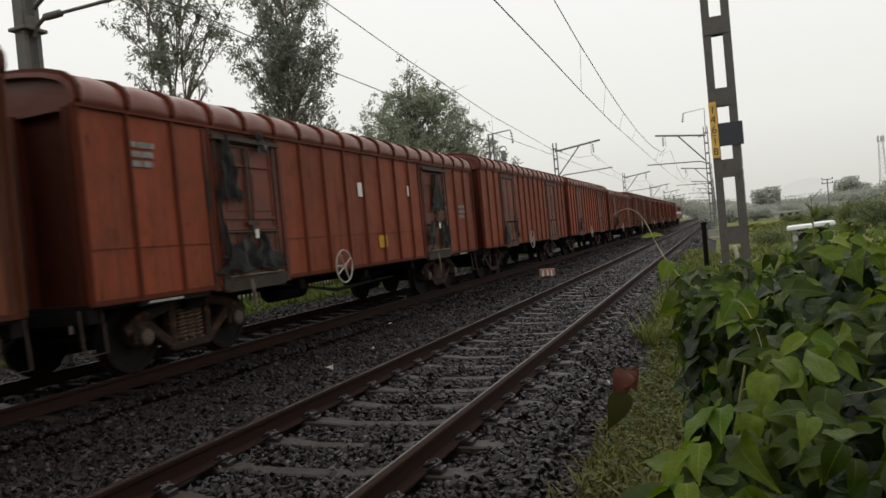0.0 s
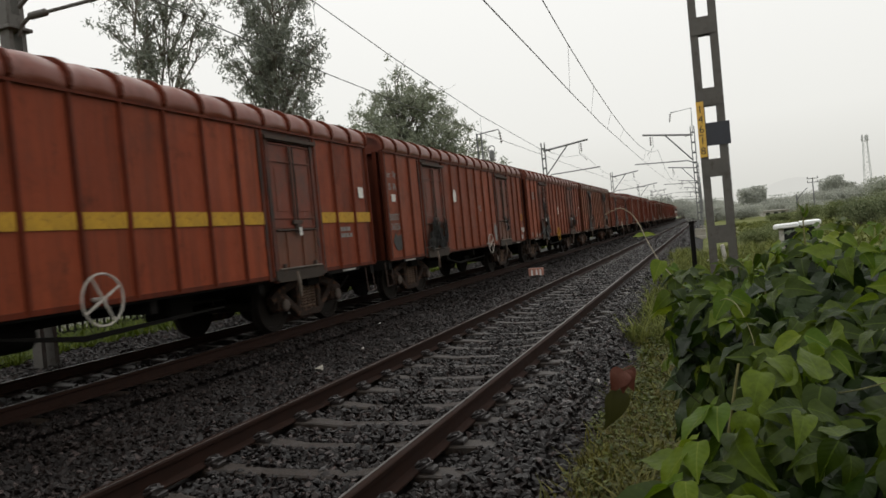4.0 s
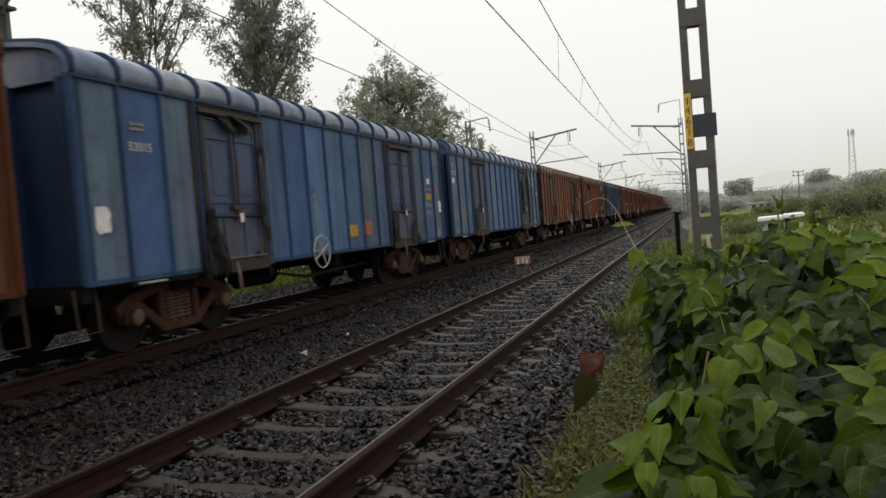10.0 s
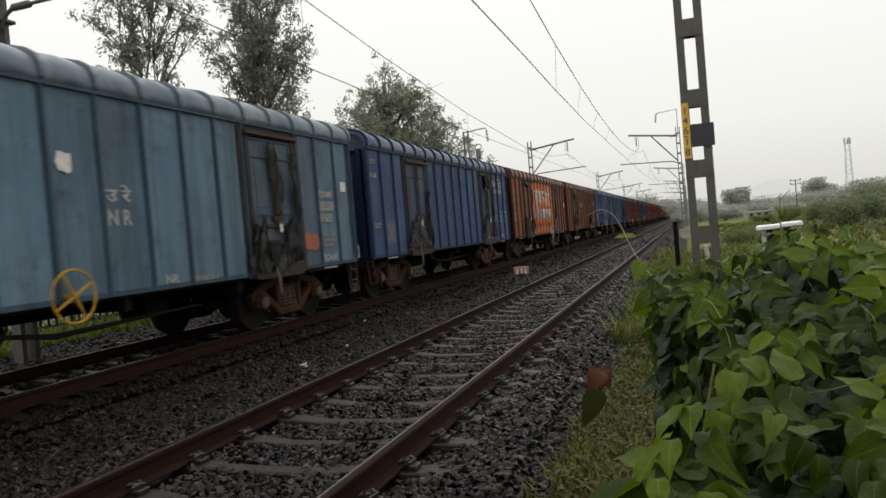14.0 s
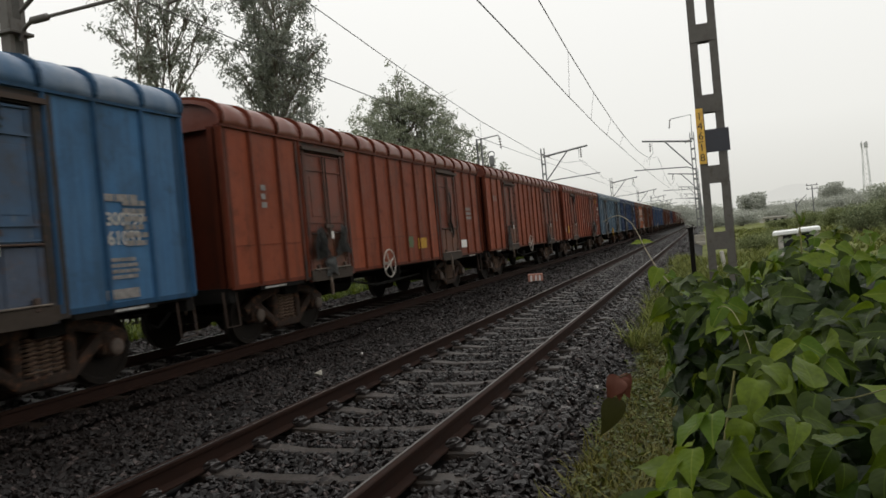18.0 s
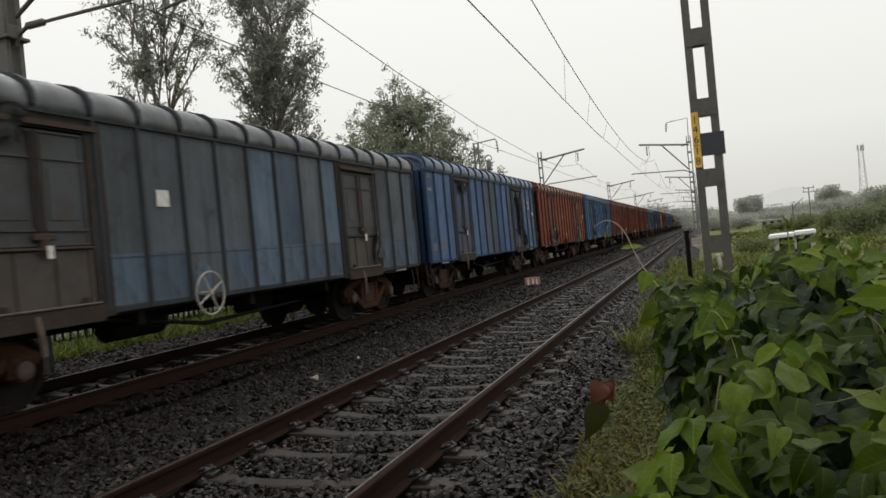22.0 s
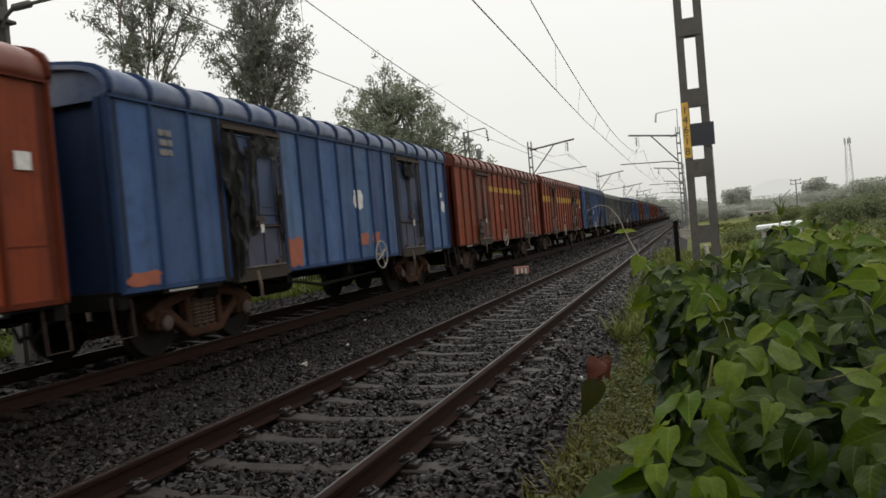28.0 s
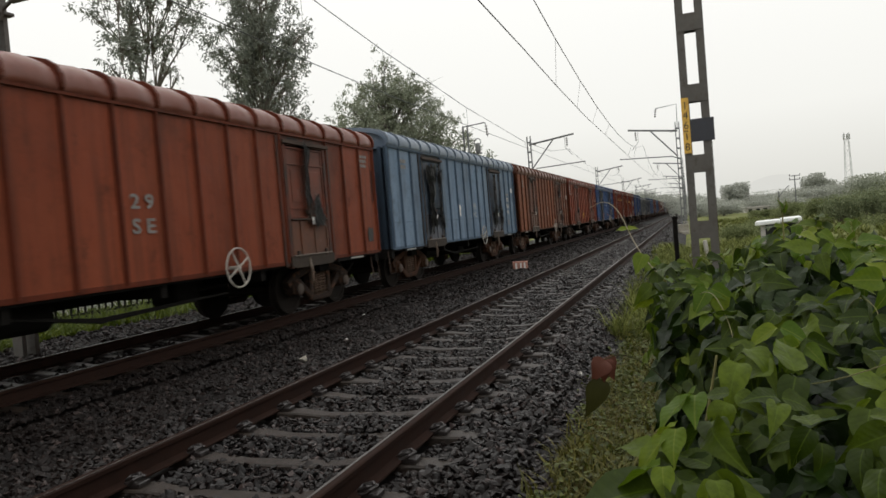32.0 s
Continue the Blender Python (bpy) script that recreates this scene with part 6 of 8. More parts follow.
def bars(k, y, z, w, h, n, mat=None, seed=0):
    """Unreadable writing: n lines of short bars in a block w wide and h high."""
    y = centred(k, y, w)
    r = random.Random(977 * k + int(100 * y) + int(100 * z) + seed)
    bm = B()
    step = h / n
    for i in range(n):
        p, stop = -w / 2 + r.uniform(0, 0.05) * w, w / 2 * r.uniform(0.65, 1.0)
        while p < stop - 0.02:
            q = min(stop, p + r.uniform(0.45, 1.5) * step + 0.02)
            box(bm, 0, p, h / 2 - (i + 0.82) * step, 0.004, q, h / 2 - (i + 0.18) * step)
            p = q + 0.16 * step + 0.006
    tagged(part("writing", bm, mat or M_FAINT, wagons[k], "unreadable stencilled lines", place=spot(k, y, z, 0.010)), kind="stuff")


def tarp(k, y, z, w, h, seed, mat=None):
    """A torn scrap of tarpaulin caught on a door: short ones droop from a bar, long thin ones twist
    like ribbon, the others hang from one corner and spread into a ragged flap."""
    r = random.Random(seed)
    bm = B()
    nu, nv = 11, 15
    w *= 1.3 if 0.5 <= h <= 1.1 and w >= 0.22 else 1.0
    lean = r.choice((-1, 1))
    hem = [r.uniform(-0.10, 0.10) for _ in range(nu + 1)]
    rim = [r.uniform(-0.10, 0.10) for _ in range(nv + 1)]
    grid = []
    for j in range(nv + 1):
        v = j / nv
        row = []
        for i in range(nu + 1):
            u = i / nu
            if h < 0.5:
                spread, slide = 1.0 - 0.25 * v, 0.0
            elif w < 0.22:
                spread, slide = 0.75 + 0.35 * math.sin(v * 9 + seed), 0.05 * math.sin(v * 6 + seed)
            elif h > 1.1:
                spread, slide = 0.75 + 0.25 * math.sin(v * 5 + seed), 0.06 * math.sin(v * 4 + seed)
            else:
                spread, slide = 0.22 + 1.15 * v ** 0.8 - 0.5 * max(0.0, v - 0.86), lean * 0.16 * w * v
            yy = (u - 0.5 + (rim[j] if i in (0, nu) else 0.0)) * w * spread + slide
            zz = -v * h * (1 + hem[i] * v) - (0.22 * w * math.sin(u * math.pi) * (1 - v) if h >= 0.5 else 0.10 * h * math.sin(u * 7 + seed))
            fold = math.sin(u * 9 + 2.2 * math.sin(v * 3 + seed) + seed)
            crease = noise.noise(Vector((yy * 5 + seed, zz * 3, seed * 0.7))) + 0.35 * noise.noise(Vector((yy * 13, zz * 8 + seed, 3.0)))
            xx = 0.050 + 0.020 * fold * (0.5 + 0.7 * v) + 0.050 * crease + 0.006 * r.random()
            yy += 0.09 * w * noise.noise(Vector((zz * 9, u * 3, seed * 1.3)))
            row.append(bm.verts.new((max(0.008, xx), yy, zz)))
        grid.append(row)
    for a, b in zip(grid, grid[1:]):
        for i in range(nu):
            bm.faces.new((a[i], a[i + 1], b[i + 1], b[i]))
    bmesh.ops.solidify(bm, geom=bm.faces[:], thickness=0.006)
    part("tarpaulin_scrap", bm, mat or M_TARP, wagons[k], "torn grey tarpaulin scrap hanging on the door", place=spot(k, y, z, 0.05))


D1, D2 = 3.04, 9.89       # middles of the two doorways of the shorter wagons, from the rear end
FAR_D2 = 10.87            # and of the second one on the longer wagons
ALL = [k for k in wagons if k != "engine"]
# small common markings: a white card and a line of writing near the front end, writing near the rear
rk = random.Random(77)
# scraps of tarpaulin that stay on the doors: middle, top, width, drop, tone
DRAPED = {
    0: ((D1 - 0.5, 3.25, 0.30, 1.0, "d"), (D1 + 0.1, 1.78, 0.95, 0.60, "g"), (D1 + 0.42, 3.3, 0.30, 0.3, "p"), (D1 - 0.66, 2.4, 0.14, 1.2, "d"), (FAR_D2 + 0.1, 3.1, 0.45, 1.0, "g"), (FAR_D2 + 0.35, 1.95, 0.40, 0.7, "d"), (FAR_D2 - 0.5, 1.9, 0.3, 0.6, "g")),
    2: ((D1 + 0.45, 1.98, 0.62, 0.85, "g"), (D1 + 0.05, 1.35, 0.75, 0.45, "g"), (D1 - 0.78, 1.75, 0.46, 0.62, "g"), (D1, 3.1, 0.12, 1.2, "d"), (D2 - 0.55, 1.85, 0.36, 0.62, "g"), (D2 + 0.50, 1.95, 0.34, 0.62, "p"), (D1 - 0.25, 2.7, 0.24, 0.45, "d")),
    3: ((D1 - 0.1, 1.95, 0.80, 0.80, "d"), (D1 + 0.62, 1.9, 0.24, 0.6, "g"), (D2 + 0.1, 1.9, 0.2, 0.5, "d")),
    7: ((D2 - 0.10, 3.25, 0.30, 1.15, "d"), (D2 - 0.66, 2.15, 0.28, 1.05, "d"), (D2 - 0.25, 1.55, 0.60, 0.52, "g"), (D2 + 0.60, 1.95, 0.20, 0.7, "d"), (D2 + 0.5, 3.2, 0.12, 0.8, "d"), (D1 + 0.1, 1.95, 0.3, 0.6, "g")),
    10: ((D1 - 0.15, 3.40, 1.10, 0.45, "d"), (D1 - 0.62, 2.05, 0.42, 0.90, "d"), (D1 + 0.58, 2.05, 0.28, 0.85, "d"), (D1 - 0.55, 3.15, 0.20, 1.25, "d"), (D1 + 0.62, 3.1, 0.12, 1.2, "d"), (D2 - 0.2, 2.0, 0.5, 0.7, "d"), (D2 + 0.45, 1.8, 0.3, 0.6, "p")),
    11: ((D1 - 0.74, 1.92, 0.46, 0.82, "g"), (D1 + 0.66, 1.85, 0.44, 0.62, "g"), (D1 + 0.66, 3.05, 0.10, 0.75, "g"), (D1 - 0.1, 3.35, 0.9, 0.16, "d"), (D2 - 0.6, 3.2, 0.1, 1.5, "d")),
    16: ((D1 - 0.45, 1.95, 0.40, 0.65, "d"), (D1 + 0.48, 1.95, 0.34, 0.62, "g"), (D1 - 0.1, 1.3, 0.5, 0.3, "p"), (D2, 2.8, 0.14, 1.2, "d")),
    1: ((D1 + 0.10, 3.30, 0.62, 0.42, "g"), (D1 - 0.05, 3.15, 0.16, 1.1, "d"), (D1 - 0.72, 1.95, 0.40, 0.80, "d"), (D1 + 0.66, 1.9, 0.16, 0.7, "d"), (D2 + 0.05, 3.28, 0.80, 0.40, "d"), (D2 + 0.50, 1.85, 0.34, 0.62, "g"), (D2 - 0.60, 3.2, 0.12, 1.5, "d")),
    5: ((D1 - 0.55, 1.95, 0.20, 0.75, "p"), (D1 + 0.55, 1.75, 0.24, 0.55, "p"), (D2, 3.25, 0.5, 0.3, "d")),
    6: ((D2 - 0.05, 3.36, 1.15, 0.42, "p"), (D2 + 0.62, 3.20, 0.20, 1.30, "g"), (D2 + 0.66, 2.05, 0.20, 0.95, "g"), (D2 - 0.62, 1.95, 0.30, 0.95, "p"), (D2 - 0.68, 3.2, 0.12, 1.2, "d"), (D1, 3.3, 0.7, 0.4, "g")),
    8: ((D2 - 0.35, 3.2, 0.55, 1.6, "g"), (D2 + 0.62, 3.1, 0.22, 1.9, "g"), (D1 - 0.5, 1.9, 0.3, 0.7, "g")),
    9: ((D1 - 0.70, 1.95, 0.34, 1.05, "d"), (D1 + 0.66, 2.9, 0.16, 1.5, "d"), (D1 + 0.1, 3.28, 0.9, 0.22, "d"), (D2 - 0.62, 1.9, 0.24, 0.8, "d"), (D2 + 0.6, 1.6, 0.24, 0.6, "g")),
    12: ((D2, 3.30, 0.85, 0.48, "d"), (D2 - 0.62, 1.85, 0.34, 0.62, "g"), (D2 + 0.62, 1.75, 0.26, 0.55, "g"), (D2 - 0.64, 2.9, 0.10, 1.2, "d"), (D2 + 0.58, 2.9, 0.12, 1.2, "d"), (D1 - 0.1, 1.95, 0.85, 0.85, "p"), (D1 + 0.64, 2.6, 0.2, 1.5, "d")),
    13: ((D1, 3.3, 0.6, 0.3, "d"), (D1 + 0.5, 1.8, 0.3, 0.7, "g"), (D2 - 0.02, 3.2, 0.30, 1.2, "d"), (D2 - 0.55, 2.0, 0.40, 0.95, "d"), (D2 + 0.45, 1.95, 0.45, 0.80, "d"), (D2 + 0.60, 3.1, 0.18, 1.2, "d"), (D2 - 0.1, 1.5, 0.6, 0.48, "g")),
    14: ((D2 + 0.30, 1.90, 0.30, 0.55, "p"), (D2 + 0.50, 1.95, 0.36, 0.80, "d"), (D2 - 0.66, 1.75, 0.24, 0.85, "d"), (D2 - 0.62, 1.40, 0.16, 0.35, "p"), (D1, 3.25, 0.5, 0.3, "d")),
    17: ((D1 - 0.2, 1.95, 0.6, 0.7, "g"), (D1 + 0.55, 1.8, 0.3, 0.6, "p"), (D1 + 0.6, 3.1, 0.12, 1.2, "d"), (D2, 3.2, 0.5, 0.4, "d")),
    18: ((D1 - 0.72, 1.80, 0.34, 0.62, "p"), (D1 + 0.66, 1.95, 0.36, 0.78, "p"), (D1 + 0.28, 2.85, 0.24, 0.35, "d"), (D2 + 0.05, 3.15, 0.45, 0.40, "p"), (D2 + 0.52, 1.8, 0.26, 0.65, "p"), (D2 - 0.6, 2.3, 0.12, 1.1, "d")),
    19: ((D2 + 0.1, 3.2, 0.9, 1.6, "g"), (D2 + 0.6, 1.8, 0.3, 0.7, "g"), (D1, 3.25, 0.6, 0.3, "d")),
    22: ((D1 + 0.62, 3.05, 0.18, 1.9, "g"), (D1 - 0.3, 3.25, 0.6, 0.5, "d"), (D1 - 0.6, 1.9, 0.28, 0.8, "d"), (D2 - 0.30, 1.80, 0.46, 0.70, "g"), (D2 + 0.20, 1.82, 0.50, 0.72, "p"), (D2 - 0.68, 1.80, 0.24, 0.80, "d"), (D2 + 0.62, 1.85, 0.30, 0.75, "g")),
    23: ((D2 - 0.10, 3.22, 0.55, 0.75, "g"), (D2 + 0.42, 3.10, 0.16, 0.85, "d"), (D2 - 0.62, 1.75, 0.28, 0.65, "g"), (D2 + 0.62, 1.80, 0.24, 0.55, "p"), (D2 - 0.60, 2.5, 0.34, 0.20, "d"), (D1, 3.2, 0.5, 0.4, "d")),
    25: ((D1 - 0.68, 3.30, 0.55, 1.30, "d"), (D1 - 0.62, 2.30, 0.50, 1.30, "d"), (D1 - 0.20, 3.05, 0.24, 1.35, "g"), (D1 + 0.35, 3.28, 0.75, 0.35, "d"), (D1 + 0.62, 2.85, 0.16, 1.3, "d"), (D2, 3.25, 0.8, 0.4, "d"), (D2 + 0.55, 2.4, 0.2, 1.0, "g")),
    28: ((D1 - 0.2, 3.25, 0.80, 1.9, "d"), (D1 + 0.5, 3.1, 0.4, 1.6, "d"), (D2 - 0.3, 3.2, 0.5, 1.8, "d"), (D2 + 0.5, 2.6, 0.3, 1.2, "d")),
    26: ((D1 + 0.05, 2.0, 0.5, 0.3, "d"), (D2, 3.32, 0.8, 0.2, "d"), (D2 + 0.55, 1.9, 0.2, 0.5, "g")),
    29: ((FAR_D2 - 0.05, 3.2, 0.26, 1.25, "d"), (FAR_D2 + 0.22, 2.25, 0.30, 0.62, "g"), (D1 - 0.62, 1.9, 0.28, 0.70, "d")),
    27: ((D1 - 0.55, 3.32, 0.45, 0.22, "d"), (D1 + 0.15, 2.05, 0.14, 0.3, "p"), (D2 + 0.1, 3.15, 0.45, 0.6, "g"), (D2 + 0.5, 1.9, 0.3, 0.6, "d")),
}
for k in ALL:
    for d in (D1, FAR_D2 if k in LONG_WAGONS else D2) if k not in DRAPED else ():
        if rk.random() < 0.55:
            tarp(k, d - 0.62 + rk.uniform(-0.08, 0.05), 1.75 + rk.uniform(0, 0.2), rk.uniform(0.22, 0.36), rk.uniform(0.55, 0.9), rk.randint(0, 99))
        if rk.random() < 0.45:
            tarp(k, d + 0.64, 1.85 + rk.uniform(-0.1, 0.1), rk.uniform(0.2, 0.34), rk.uniform(0.5, 0.9), rk.randint(0, 99))
        if rk.random() < 0.5:
            tarp(k, d + rk.uniform(-0.4, 0.3), 3.28, rk.uniform(0.35, 0.7), rk.uniform(0.25, 0.5), rk.randint(0, 99), M_TARPDARK)
for k, scraps in DRAPED.items():
    for i, (y, z, w, h, m) in enumerate(scraps):
        tarp(k, y, z, w, h, 7 * k + i, {"g": M_TARP, "d": M_TARPDARK, "p": M_TARPPALE}[m])

# what sets single wagons apart: y from the rear end, z above the rails, width, height
def ring_mark(k, y, z, r, mat=None):
    bm = B()
    tube(bm, [(SIDE + 0.014, y - plan_of(k)["half"] + r * math.cos(q * 0.3142), z + r * math.sin(q * 0.3142)) for q in range(21)], 0.012, 4)
    part("painted_ring", bm, mat or M_FAINT, wagons[k], "faded painted ring")


def framed(k, y, z, w, h, n):
    """A stencilled table: lines of writing in a thin painted frame."""
    bars(k, y, z, w * 0.84, h * 0.84, n)
    bm = B()
    for p, q, a, b in ((0, h / 2, w, 0.014), (0, -h / 2, w, 0.014), (-w / 2, 0, 0.014, h), (w / 2, 0, 0.014, h)):
        box(bm, 0, p - a / 2, q - b / 2, 0.004, p + a / 2, q + b / 2)
    part("frame_line", bm, M_FAINT, wagons[k], "thin stencilled frame", place=spot(k, y, z, 0.010))


def card(k, y, z, w=0.22, h=0.18):
    patch(k, y, z, w, h, M_WHITE, "white card", "card")


YELLOW_PANELS = ((5, 7.85, 1.47, 0.55, 0.34), (7, 7.1, 1.34, 0.44, 0.46), (7, 11.79, 2.03, 0.40, 0.22), (9, 11.79, 2.14, 0.38, 0.17), (9, 7.07, 1.39, 0.40, 0.24), (14, 1.10, 1.48, 0.43, 0.37), (14, 11.74, 3.18, 0.40, 0.22), (16, 7.80, 1.43, 0.56, 0.26), (18, 11.74, 2.11, 0.44, 0.28), (18, 6.42, 1.33, 0.50, 0.33), (22, 7.95, 1.42, 0.56, 0.34), (26, 5.65, 1.49, 0.60, 0.36), (0, 7.7, 1.45, 0.40, 0.26))
for k, y, z, w, h in YELLOW_PANELS:
    patch(k, y, z, w, h, M_YELLOW, "yellow painted panel")
for k, y, z, w, h in ((0, 6.83, 2.53, 0.18, 0.28), (0, 9.3, 2.57, 0.2, 0.24), (1, 12.45, 2.16, 0.2, 0.16), (2, 12.4, 2.35, 0.22, 0.17), (4, 12.53, 2.48, 0.22, 0.22), (3, 0.47, 2.40, 0.22, 0.17), (6, 12.5, 2.61, 0.25, 0.22), (5, 12.6, 2.46, 0.2, 0.22), (7, 12.5, 2.48, 0.23, 0.18), (9, 11.82, 2.56, 0.21, 0.15), (8, 0.32, 2.66, 0.22, 0.15), (11, 12.6, 2.43, 0.26, 0.25), (13, 12.51, 2.53, 0.23, 0.20), (14, 12.56, 2.70, 0.24, 0.21), (18, 12.45, 2.37, 0.23, 0.18), (19, 12.4, 2.39, 0.20, 0.16), (20, 5.03, 2.38, 0.24, 0.22), (22, 7.8, 2.44, 0.20, 0.17), (28, 12.5, 2.67, 0.22, 0.17), (27, 12.5, 2.60, 0.20, 0.2), (17, 5.59, 2.15, 0.10, 0.09), (16, 11.1, 1.31, 0.5, 0.22), (23, 12.6, 2.39, 0.22, 0.24), (26, 12.5, 2.55, 0.2, 0.2), (21, 12.2, 2.5, 0.2, 0.2), (25, 12.4, 2.5, 0.12, 0.14)):
    card(k, y, z, w, h)
for k, y, z, w, h in ((2, 6.34, 2.17, 0.30, 0.40), (3, 4.80, 2.53, 0.27, 0.38), (8, 12.44, 2.40, 0.18, 0.17), (9, 12.63, 1.86, 0.22, 0.36), (9, 0.36, 1.74, 0.24, 0.37), (10, 12.56, 2.62, 0.24, 0.34), (10, 5.5, 2.53, 0.22, 0.40), (10, 5.83, 2.55, 0.16, 0.30), (13, 5.57, 2.58, 0.26, 0.26), (14, 12.49, 2.38, 0.22, 0.17), (21, 8.3, 1.78, 0.24, 0.33), (22, 5.55, 2.01, 0.50, 0.37), (25, 6.94, 2.28, 0.50, 0.42), (25, 12.5, 2.17, 0.30, 0.32), (28, 5.46, 1.93, 0.32, 0.40)):
    torn(k, y, z, w, h, M_WHITE, "torn white paper")
for k, y, z, r in ((7, 12.45, 2.92, 0.12), (9, 12.43, 2.92, 0.11), (10, 12.4, 3.02, 0.15), (18, 12.44, 2.95, 0.12), (6, 12.45, 3.0, 0.11), (12, 12.56, 2.67, 0.13), (19, 12.5, 2.75, 0.11)):
    ring_mark(k, y, z, r)
for k, y, z in ((3, 12.55, 1.88), (11, 12.54, 1.97)):
    ring_mark(k, y, z, 0.12, M_YELLOW)
